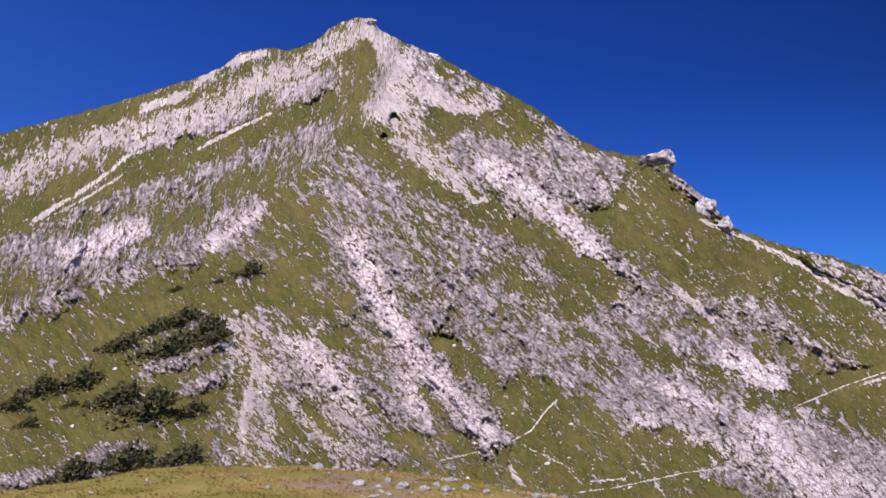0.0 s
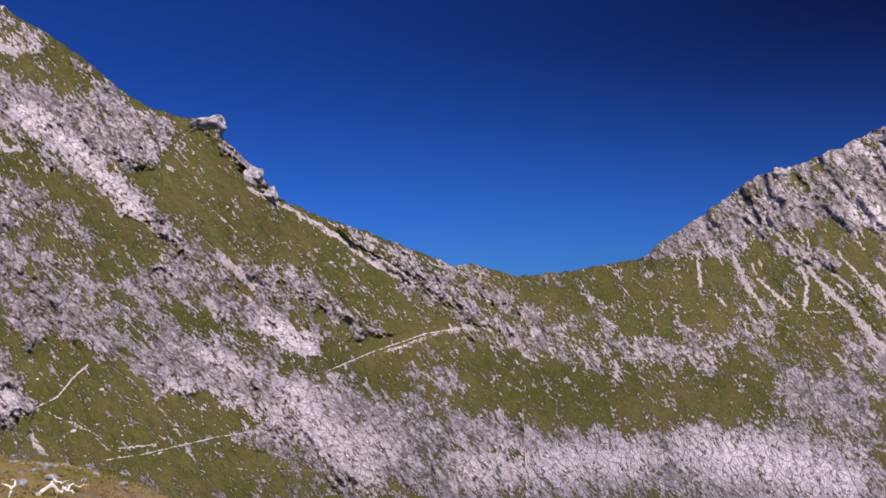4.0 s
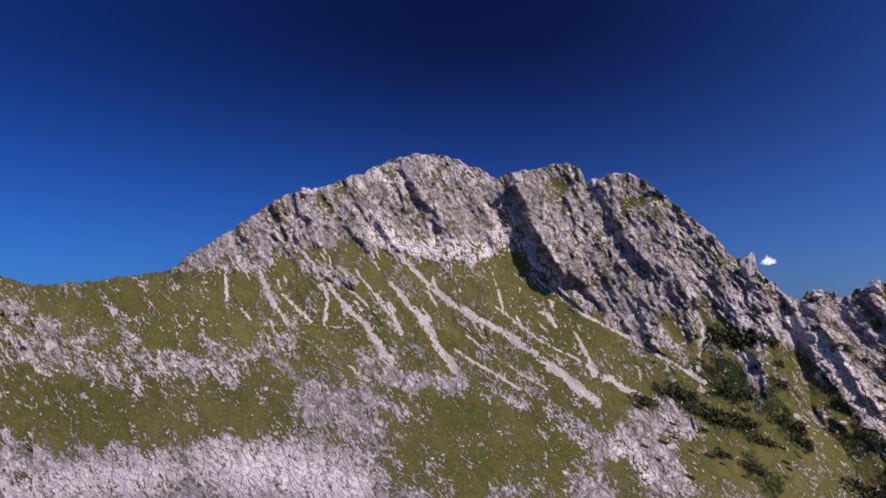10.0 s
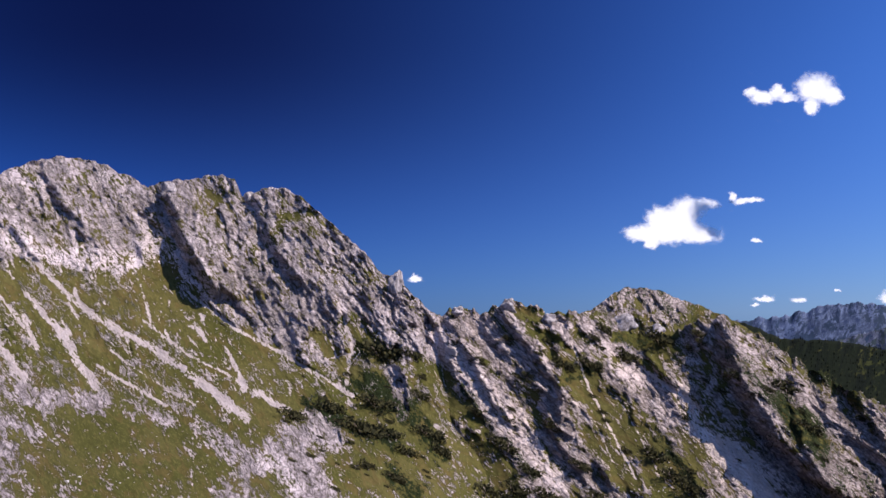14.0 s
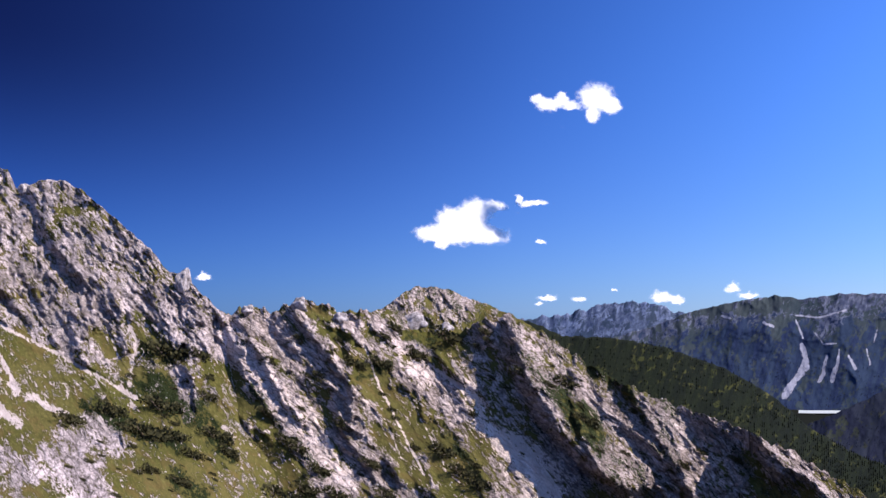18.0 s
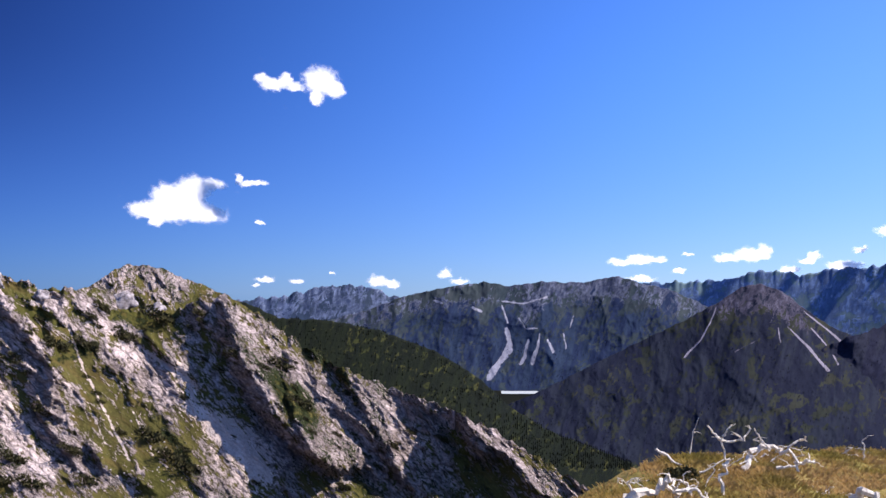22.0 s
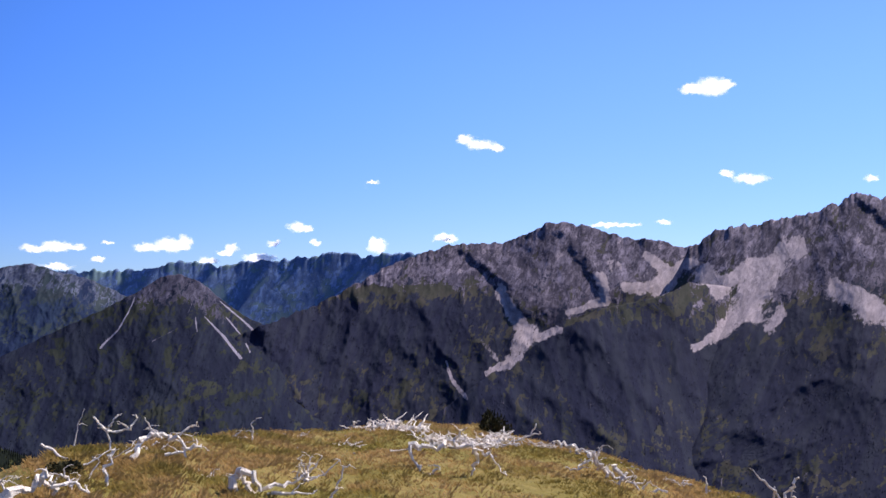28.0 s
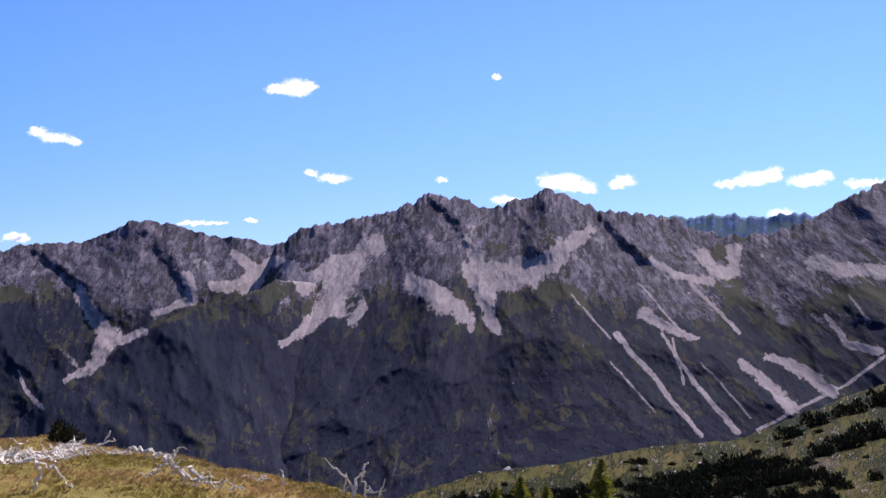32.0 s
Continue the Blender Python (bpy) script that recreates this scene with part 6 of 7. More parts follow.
k = 0
for a, e, wide in ((-12.3, -5.4, 0.5), (-11.5, -5.4, 0.43), (-10.3, -5.5, 0.5), (-7.7, -5.7, 0.81), (-6.8, -5.7, 0.56), (-5.6, -6.1, 0.37), (-5.6, -7, 0.93), (-4.6, -7.2, 0.62), (-3.3, -7.3, 0.93), (-2.2, -7.5, 0.81), (-0.9, -7.6, 0.81), (0.2, -7.6, 0.68), (1.2, -7.8, 0.62)):
    stone(a, e, wide, k)
    k += 1
for a, e, wide in ((2.4, -7.6, 0.43), (-10.4, -6.8, 0.43), (-12.4, -7.5, 0.62), (-2.4, -8.6, 0.5), (2.7, -9, 0.81), (4.2, -8.8, 0.93), (5.7, -9, 0.5), (-7.1, -6.3, 0.31), (-6.4, -5.5, 0.31), (-19.3, -6.3, 0.4), (-16.5, -5.9, 0.3), (7.6, -9.3, 0.5)):
    stone(a, e, wide, k)
    k += 1
rng = random.Random(11)
for _ in range(70):
    stone(rng.uniform(-6.5, 6.5), rng.uniform(-8.4, -6.9), rng.choice((0.2, 0.25, 0.3, 0.4, 0.55)), k)
    k += 1
for _ in range(40):
    a = rng.uniform(131, 143)
    stone(a, float(curve(a, KNOLL)) - rng.uniform(0.0, 0.25), rng.choice((0.12, 0.18, 0.25, 0.32)), k)
    k += 1
for _ in range(26):
    stone(rng.uniform(106, 131), -7.2 - 2.2 * rng.random(), rng.choice((0.1, 0.14, 0.2)), k)
    k += 1


# -- dwarf pines, seen as dark cushions on the slopes --
def foliage_material(name, dark, light, thin=0.0):
    m = Nodes(name, 0.75)
    r = m.n.new("ShaderNodeNewGeometry").outputs["Random Per Island"]
    o = m.n.new("ShaderNodeObjectInfo").outputs["Random"]
    c = m.mix(m.step(r, 0.15, 0.95), dark, light)
    c = m.mix(m.calc("MULTIPLY", o, 0.35), c, tuple(0.6 * x for x in light))
    if thin:
        soft, half = m.n.new("ShaderNodeBsdfTranslucent"), m.n.new("ShaderNodeMixShader")
        m.put(soft.inputs[0], c)
        half.inputs[0].default_value = thin
        m.l.new(m.bsdf.outputs[0], half.inputs[1]), m.l.new(soft.outputs[0], half.inputs[2])
        m.l.new(half.outputs[0], m.n["Material Output"].inputs["Surface"])
    return m.done(c)


PINE = foliage_material("mountain_pine_needles", (0.030, 0.029, 0.015), (0.078, 0.071, 0.033))
SPRUCE = foliage_material("sunlit_spruce_needles", (0.16, 0.17, 0.026), (0.42, 0.38, 0.065), 0.5)
BARK = Nodes("dark_bark")
BARK = BARK.done(BARK.mix(BARK.noise(30), (0.05, 0.035, 0.025), (0.14, 0.11, 0.09)))


def cushion_mesh(name, seed, sprays=640):
    """A low cushion of upturned sprays of needles, one unit across."""
    rng = random.Random(seed)
    lumps = [(rng.uniform(-0.32, 0.32), rng.uniform(-0.22, 0.22), rng.uniform(0.16, 0.3), rng.uniform(0.22, 0.38)) for _ in range(9)]
    verts, faces = [], []
    for _ in range(sprays):
        cx, cy, rad, high = rng.choice(lumps)
        t, u = rng.uniform(0, 2 * math.pi), math.acos(rng.uniform(-0.1, 1))
        n = Vector((math.sin(u) * math.cos(t), math.sin(u) * math.sin(t), math.cos(u)))
        base = Vector((cx + n.x * rad, cy + n.y * rad, max(0.0, n.z) * high)) * rng.uniform(0.82, 1.08)
        up = (n + Vector((0, 0, 0.7)) + 0.5 * Vector((rng.gauss(0, 1), rng.gauss(0, 1), rng.gauss(0, 1)))).normalized()
        side = up.cross(Vector((rng.gauss(0, 1), rng.gauss(0, 1), rng.gauss(0, 1)))).normalized()
        w, l = rng.uniform(0.022, 0.042), rng.uniform(0.04, 0.085)
        i = len(verts)
        verts += [base - up * l * 0.3, base + side * w, base + up * l, base - side * w]
        faces.append((i, i + 1, i + 2, i + 3))
    return raw_mesh(name, verts, faces)


def tube(points, radii, sides=6):
    """The corners and faces of a tapering limb along a line of points."""
    verts, faces = [], []
    ref = Vector((0.3, 0.9, 0.25)).normalized()
    for i, p in enumerate(points):
        d = (points[min(i + 1, len(points) - 1)] - points[max(i - 1, 0)]).normalized()
        u = d.cross(ref).normalized()
        v = d.cross(u)
        for s in range(sides):
            t = 2 * math.pi * s / sides
            verts.append(p + (u * math.cos(t) + v * math.sin(t)) * radii[i])
        if i:
            b = (i - 1) * sides
            faces += [(b + s, b + (s + 1) % sides, b + sides + (s + 1) % sides, b + sides + s) for s in range(sides)]
    faces.append(tuple(range(sides))[::-1])
    faces.append(tuple(range(len(verts) - sides, len(verts))))
    return verts, faces


CUSHIONS = []
for seed in range(4):
    thing = new("dwarf_pine")
    part("crown", cushion_mesh("crown", 40 + seed), PINE, thing, smooth_faces=False)
    stems_v, stems_f = [], []
    rng = random.Random(60 + seed)
    for _ in range(5):
        t = rng.uniform(0, 6.28)
        v, f = tube([Vector((0, 0, -0.05)), Vector((0.15 * math.cos(t), 0.12 * math.sin(t), 0.06)), Vector((0.3 * math.cos(t), 0.22 * math.sin(t), 0.16))], [0.02, 0.016, 0.008], 5)
        stems_f += [tuple(i + len(stems_v) for i in q) for q in f]
        stems_v += v
    part("stem", raw_mesh("stem", stems_v, stems_f), BARK, thing, "crooked dark stems")
    tagged(thing, "dark green dwarf mountain pine cushion on the slope", "shrub", "dwarf pines on the slopes")
    CUSHIONS.append(thing)
spare = set(CUSHIONS)


def dwarf_pine(owner, a, e, wide, k, tilt=0.0, high=0.8):
    at = on_slope(owner, a, e)
    size = at.length * math.tan(radians(wide)) * 1.12
    src = CUSHIONS[k % 4]
    m = Matrix.Translation(at - Vector((0, 0, size * 0.03))) @ Matrix.Rotation(radians(-a), 4, "Z") @ Matrix.Rotation(radians(tilt), 4, "Y")
    if src in spare:
        spare.discard(src)
        ob = src
        ob.matrix_basis = m
    else:
        ob = copy_thing(src, m)
    ob.scale = size, size * 0.8, size * high
    return ob


k = 0
for a, e, wide in ((-16.4, -2.5, 3.4), (-14, -2.6, 2), (-17.7, -1.6, 2.8), (-19.6, -0.8, 2.8), (-21.6, -1, 2.2), (-22.7, -1.6, 1.9), (-22, -2.5, 1.2), (-15.2, 0.5, 3.4), (-13.4, 1.4, 2.8), (-14.3, 2.2, 2.5), (-17.5, 1.1, 2.2), (-16, 1.7, 1.9), (-10.9, 4.6, 1.9), (-12.5, 1.2, 1.9), (-14.7, -5, 2.8), (-17.6, -5.2, 3.7), (-20.4, -5.6, 3.1), (-14.5, 4, 0.8), (-12.3, 4.3, 0.7), (-19.9, -1.7, 0.9)):
    dwarf_pine("grassy_peak", a, e - 0.15, wide * 1.05, k, -24, 0.75)
    k += 1
for a, e, wide in ((65.1, -5.2, 1.9), (63.7, -6.3, 1.2), (64.5, -6.6, 2.2), (65.8, -6.8, 1.5), (67.9, -6.7, 1.5), (68.5, -7.6, 1.2), (66.1, -9, 1.1), (67, -2.5, 1.2), (65.4, -2.5, 2.2), (62.6, -5.4, 1.7), (60.7, -5.8, 1.5), (66.8, -7.7, 1.2), (67.4, -4.6, 1.0), (64.6, -8.4, 1.0)):
    dwarf_pine("limestone_summit", a, e, wide * 1.15, k, 26)
    k += 1
for a, e, wide in ((71.7, -7, 1.1), (72.3, -7.5, 1.2), (71.4, -10.1, 2.2), (74.7, -6.3, 1.2), (77.1, -9.9, 1.2), (80.2, -7.9, 1.7), (81.1, -8.8, 1.5), (82, -9.4, 1.5), (76.2, -8.3, 1.1), (73.5, -8.7, 1.2), (70.6, -5.5, 1.05), (78.6, -2.6, 1.5), (80.5, -1.7, 1.9), (75.3, -3, 1.2), (76.6, -2.9, 1.2), (69.9, -7.4, 1.2), (72.8, -9.7, 1.5), (74.4, -10, 1.4), (82.5, -1.3, 0.9), (77.4, -1, 0.9), (84.5, -3.5, 1.2), (86.8, -4.1, 1.4), (87.8, -5.9, 1.2)):
    dwarf_pine("broken_ridge", a, e, wide * 1.15, k, 28)
    k += 1
rng = random.Random(21)
for _ in range(75):
    a = rng.uniform(69, 96)
    top = float(curve(a, [(68, -0.8), (83, -1.2), (90, -4.6), (97, -7.4)]))
    dwarf_pine("broken_ridge", a, rng.uniform(-10.4, top), rng.choice((0.35, 0.5, 0.6, 0.8)), k, 28)
    k += 1
for _ in range(26):
    dwarf_pine("limestone_summit", rng.uniform(60, 68), rng.uniform(-10, -3.4), rng.choice((0.3, 0.4, 0.6)), k, 26)
    k += 1
for a, e, wide in ((159.6, -9.9, 1.5), (160.8, -9.2, 1.7), (162.0, -8.9, 1.9), (163.2, -8.6, 2.0), (164.6, -8.4, 2.1), (161.6, -10.0, 2.0), (163.0, -9.7, 2.1), (164.4, -9.4, 2.2), (166.0, -8.9, 2.0), (162.4, -10.9, 1.8), (164.0, -10.5, 2.0), (165.4, -10.0, 1.8), (166.2, -8.0, 1.6), (167.6, -7.9, 1.4), (157.9, -9.3, 1.0), (158.9, -10.4, 1.2), (153.0, -10.0, 1.1), (155.3, -9.9, 1.2), (150.6, -10.2, 1.1), (168.4, -7.4, 1.6), (169.6, -6.9, 1.8), (170.8, -6.4, 1.8), (169.4, -8.9, 0.8), (170.9, -8.4, 0.9), (166.9, -6.6, 1.3), (168.2, -5.9, 1.5), (169.8, -5.3, 1.5), (171.3, -4.8, 1.5)):
    dwarf_pine("brushy_hillside", a, e - 0.3, wide * rng.uniform(0.85, 1.15), k, rng.uniform(-14, 4), rng.uniform(0.9, 1.4))
    k += 1
for _ in range(80):
    a = rng.uniform(149, 169)
    dwarf_pine("brushy_hillside", a, float(curve(a, [(149, -10.3), (156, -9.7), (160, -9.4), (169, -8.6)])) - rng.random() * 1.5, rng.choice((0.6, 0.8, 1.0, 1.3)), k, rng.uniform(-14, 4), rng.uniform(0.9, 1.5))
    k += 1
for _ in range(70):
    a = rng.uniform(146, 172)
    dwarf_pine("brushy_hillside", a, float(curve(a, [(146, -10.6), (155, -8.9), (164, -7.6), (172, -4.5)])) - rng.random() ** 1.5 * 3.0, rng.choice((0.25, 0.3, 0.4, 0.5, 0.7)), k, rng.uniform(-14, 4), rng.uniform(0.9, 1.4))
    k += 1
at, r = on_knoll(129.5, -6.9)
ob = copy_thing(CUSHIONS[0], Matrix.Translation(at))
ob.scale = 0.85, 0.7, 1.1
tagged(ob, "small dark dwarf pine bush among dead branches")
at, r = on_knoll(107.1, -9.3)
ob = copy_thing(CUSHIONS[1], Matrix.Translation(at))
ob.scale = 0.5, 0.45, 0.3
tagged(ob, "low green dwarf pine bush at the knoll's edge")


# -- young spruces below the knoll --
def spruce(a, e, high, seed, wide=0.3):
    at = on_slope("brushy_hillside", a, e)
    rng = random.Random(seed)
    thing = tagged(new("spruce"), "young yellow-green spruce on the brushy slope", "tree", "young spruces")
    thing.matrix_basis = Matrix.Translation(at)
    v, f = tube([Vector((0, 0, -0.3)), Vector((0.02, 0, high * 0.5)), Vector((0, 0.02, high))], [high * 0.022, high * 0.014, 0.006], 7)
    part("trunk", raw_mesh("trunk", v, f), BARK, thing)
    verts, faces = [], []
    levels = 16
    for n in range(levels):
        z = high * (0.08 + 0.9 * n / levels)
        reach = high * wide * (1 - n / levels) ** 0.85 + 0.05
        for b in range(9):
            t = rng.uniform(0, 6.28)
            out = Vector((math.cos(t), math.sin(t), 0))
            for q in range(9):
                s = (q + rng.random()) / 9
                p = Vector((0, 0, z)) + out * reach * s + Vector((0, 0, 0.18 * reach * s * s - 0.1 * reach * s))
                for sign in (-1, 1):
                    side = out.cross(Vector((0, 0, 1))) * sign
                    d = (out * 0.8 + side + Vector((0, 0, rng.uniform(0.1, 0.6)))).normalized()
                    l, w = reach * 0.34 * (1.2 - s) + 0.1, 0.055 * high * 0.5 + 0.01
                    i = len(verts)
                    up = Vector((0, 0, 1)) * w
                    verts += [p - up, p + d * l * 0.5 + up * 0.2 - side * w, p + d * l, p + up]
                    faces.append((i, i + 1, i + 2, i + 3))
    part("crown", raw_mesh("crown", verts, faces), SPRUCE, thing, smooth_faces=False)


spruce(157.2, -11.0, 6.1, 1, 0.36)
spruce(152.9, -11.2, 4.2, 2, 0.42)
spruce(154.3, -11.2, 3.4, 3, 0.42)
spruce(151.6, -11.3, 3.2, 5, 0.45)
spruce(171.5, -4.7, 3.0, 4)


# -- bleached dead wood on the knoll --
def wood_material():
    m = Nodes("bleached_wood", 0.7)
    grain = m.noise(1.0, 5, 0.7, m.scaled(90, 90, 14))
    knots = m.noise(9, 3, 0.6)
    c = m.ramp(grain, (0.30, (0.30, 0.245, 0.20)), (0.42, (0.76, 0.67, 0.57)), (0.6, (0.90, 0.81, 0.70)))
    c = m.mix(m.step(knots, 0.55, 0.72, 0, 0.45), c, (0.28, 0.23, 0.19))
    return m.done(c, m.bump(grain, 0.012, 0.8))


WOOD = wood_material()


def limb_line(points, rng, wobble):
    """Points along a limb with the kinks that wind-bent pine has."""
    out = []
    for i in range(len(points) - 1):
        a, b = points[i], points[i + 1]
        for s in range(4):
            p = a.lerp(b, s / 4)
            if i or s:
                p = p + wobble * Vector((rng.gauss(0, 1), rng.gauss(0, 1), rng.gauss(0, 1)))
            out.append(p)
    return out + [points[-1]]


def limb(name, points, thick, parent, rng, end=0.35):
    line = limb_line(points, rng, thick * 0.6)
    radii = [thick * (1 + (end - 1) * i / (len(line) - 1)) * rng.uniform(0.68, 1.25) for i in range(len(line))]
    v, f = tube(line, radii, 6)
    return part(name, raw_mesh(name, v, f), WOOD, parent, smooth_faces=False)


def dead_wood(a, e, unit, limbs, label, seed, category="branch"):
    """A piece of dead pine from its limbs: thickness and a line of points to the side and up, in hundredths of unit."""
    at, r = on_knoll(a, e)
    rng = random.Random(seed)
    thing = tagged(new("dead_pine"), label, category, "dead wood on the knoll")
    thing.matrix_basis = Matrix.Translation(at) @ Matrix.Rotation(radians(-a), 4, "Z")
    s = unit / 100
    for n, (thick, *line) in enumerate(limbs):
        pts, y = [], rng.uniform(-6, 6) if n else 0.0
        for i in range(0, len(line), 2):
            y += rng.uniform(-9, 9) if i else 0
            pts.append(Vector((line[i] * s, y * s, line[i + 1] * s)))
        piece = limb("stem" if n == 0 else "limb", pts, thick * s * 1.05, thing, rng)
        for _ in range(rng.choice((1, 2, 3)) if thick > 1.7 else 1):
            p = rng.choice(pts[1:])
            t, l = rng.uniform(0, 6.28), s * rng.uniform(8, 24)
            q = p + Vector((math.cos(t) * l, math.sin(t) * l * 0.6, l * rng.uniform(-0.3, 0.8)))
            limb("twig", [p, p.lerp(q, 0.5) + Vector((0, 0, 0.15 * l)), q], s * rng.uniform(0.7, 1.3), piece, rng, 0.3)
    return thing


# the upright snag with its raised arms, and the thick bent stems
dead_wood(109.2, -10.0, 0.62, [(4.5, 0, -4, -3, 24, 0, 45), (3.4, 2, 44, 7, 50, -5, 82), (2.2, -5, 80, -15, 90, -24, 100), (1.8, -5, 80, 0, 90, 5, 99), (2.2, -4, 80, 12, 80, 26, 83, 37, 99), (1.5, -34, 33, -10, 46, 9, 55), (1.3, -28, 12, -12, 37), (1.0, -48, 60, -43, 90, -36, 112), (1.2, 22, 48, 38, 58, 60, 74)], "upright bleached dead pine snag with forked arms", 1, "snag")
dead_wood(112.0, -8.75, 0.72, [(4.5, -45, 0, -38, 26, -12, 36, 10, 30, 36, 18, 50, 22), (2.6, -40, 0, -36, -10, -28, -14), (2, -8, 34, -18, 42, -30, 62), (2.4, 0, 8, 20, 10, 44, 18), (1.6, 24, 18, 30, 6), (1.4, -95, -8, -70, 4, -46, 20)], "thick bleached dead pine stem arched over the grass", 2)
dead_wood(106.8, -8.6, 0.6, [(3.2, -30, 26, -4, 10, 22, -2)], "straight bleached dead pine stick on the grass", 3)
dead_wood(107.3, -10.1, 0.55, [(3.0, 6, -4, 0, 14, -8, 34), (1.6, -2, 18, -22, 26, -30, 22), (1.2, 4, 6, 16, 22)], "short upright bleached dead pine stub", 4)
dead_wood(105.9, -10.7, 0.75, [(6, -40, 4, -20, 10, 0, 20, 14, 6), (4, -4, 18, 6, 34, 12, 20), (2.6, 10, 16, 34, 18, 48, 8), (2.2, -30, 8, -38, 24)], "gnarled bleached dead pine root lying in grass", 5)
dead_wood(119.4, -9.75, 0.62, [(5, 0, -3, 4, 16), (2.6, 2, 12, -6, 30, -12, 40), (2.2, 4, 16, 8, 40), (2.4, 5, 14, 16, 30, 28, 46), (2.0, -2, 4, -12, 14), (1.8, 6, 0, 34, 10, 60, 34, 66, 20), (1.2, -40, 2, -16, 4, -2, 2)], "low bleached dead pine snag with splayed arms", 6, "snag")
dead_wood(117.4, -10.6, 0.75, [(6.5, -46, 0, -40, 26, -20, 30, -8, 8), (4, -30, 24, -18, 4, -10, -8), (3, -6, 8, 20, 14, 44, 28, 60, 26), (2.4, 0, 2, 30, 6, 56, 4), (1.8, 36, 24, 38, 40), (2.0, 70, -10, 84, 12, 92, 40)], "thick gnarled bleached dead pine stump and branches", 7)
dead_wood(127.3, -9.4, 0.95, [(4, -58, 40, -30, 38, 0, 44, 28, 38, 40, 30), (2.6, -56, 40, -44, 14, -32, -12), (3.2, 30, 38, 32, 16, 26, 0), (2, 42, 30, 50, 34, 58, 18, 72, 6), (2.2, 2, 44, 10, 60, 18, 66), (1.4, -82, 32, -60, 34), (1.6, 12, 0, 22, -14), (2.0, -30, -4, -26, 8, -16, 14)], "long bleached dead pine bough propped on its limbs", 8)
dead_wood(134.0, -7.95, 1.0, [(5, -34, 22, -12, 14, 12, 6, 30, -2), (2, -34, 22, -46, 12), (2, -14, 14, -8, -6), (2.4, 0, 8, 10, -10, 18, -18)], "thick bleached dead pine log on the knoll's rim", 9)
dead_wood(135.4, -9.1, 1.0, [(5, -20, 30, -8, 22, 2, 12, 2, -6), (3, 4, 14, 24, -4, 46, -8, 60, -2), (2.4, -10, 22, -4, 38, 0, 46), (2, -18, 24, -36, 10, -52, 12), (2, -6, 20, -14, 38)], "forked bleached dead pine branch lying on grass", 10)
dead_wood(137.4, -9.7, 0.85, [(4, -42, 40, -26, 22, -8, 8, 14, -6), (2.4, -26, 22, -34, 10, -30, 24), (2, -14, 14, -6, 22), (2.6, 14, -4, 30, 6, 44, 0), (1.8, 4, 4, 12, 16, 26, 10)], "forked bleached dead pine branch lying on grass", 11)
dead_wood(144.8, -9.7, 0.8, [(4, 0, -18, -4, 12, 4, 40, 20, 62), (3, -2, 10, -18, 40, -46, 62), (2, -18, 40, -22, 14, -24, 0), (3, 12, -16, 18, 10, 14, 30, 6, 44), (1.8, 16, 16, 30, 10, 42, 14), (2, 36, -14, 40, 10, 50, 34)], "tall bleached dead pine snag with curved arms", 12, "snag")
dead_wood(140.8, -9.6, 0.5, [(4, 0, -8, 2, 20, -2, 48)], "slim upright bleached dead pine stake", 13, "snag")
dead_wood(116.2, -7.7, 0.6, [(2.6, 14, -4, 12, 20, 10, 40), (2, -50, 2, -24, 10, 2, 6), (1.6, -26, 10, -10, 22)], "bleached dead pine twigs on the knoll's rim", 14)
dead_wood(112.6, -7.9, 0.7, [(2.6, -44, 8, -20, 4, 0, 18, 24, 14), (2, -20, 4, -34, 22, -52, 26), (2, 4, 16, 20, 30, 32, 34), (1.6, -10, 10, 10, 2, 30, 6)], "bleached dead pine twigs on the knoll's rim", 15)
dead_wood(130.9, -7.6, 0.9, [(3, -40, -4, -20, 6, 4, 10, 26, 24, 34, 46), (2, -20, 6, -36, 18), (1.8, 4, 10, 14, -4, 24, 0), (1.6, 26, 22, 44, 26)], "bleached dead pine branch with an upturned tip", 16)
dead_wood(4.3, -9.6, 0.6, [(5, -30, 4, -8, 16, 18, 10, 34, 0), (3, -10, 16, 0, 30, 12, 22), (2, 20, 8, 34, 18, 46, 10)], "gnarled bleached dead pine root lying in grass", 17)
dead_wood(2.3, -9.4, 0.5, [(4, -6, -4, 0, 20, 8, 34), (2, 0, 16, -14, 24)], "short upright bleached dead pine stub", 18)


def brush_heap(a, e, wide, seed, count=22):
    """A heap of tangled dead twigs."""
    at, r = on_knoll(a, e)
    rng = random.Random(seed)
    thing = tagged(new("dead_pine_heap"), "tangled heap of bleached dead pine twigs", "branch", "dead wood on the knoll")
    thing.matrix_basis = Matrix.Translation(at) @ Matrix.Rotation(radians(-a), 4, "Z")
    w = r * math.tan(radians(wide))
    for _ in range(count):
        x, y = rng.gauss(0, 0.32) * w, rng.gauss(0, 0.22) * w
        t, l = rng.uniform(0, 6.28), w * rng.uniform(0.12, 0.42)
        rise = rng.choice((0.05, 0.1, 0.2, 0.45)) * l
        p0 = Vector((x, y, 0.0))
        p1 = p0 + Vector((math.cos(t) * l * 0.5, math.sin(t) * l * 0.5, rise * 0.7 + 0.02))
        p2 = p1 + Vector((math.cos(t + 0.6) * l * 0.5, math.sin(t + 0.6) * l * 0.5, rise * rng.uniform(-0.3, 0.9)))
        limb("twig", [p0, p1, p2], w * rng.uniform(0.014, 0.03), thing, rng, 0.3)


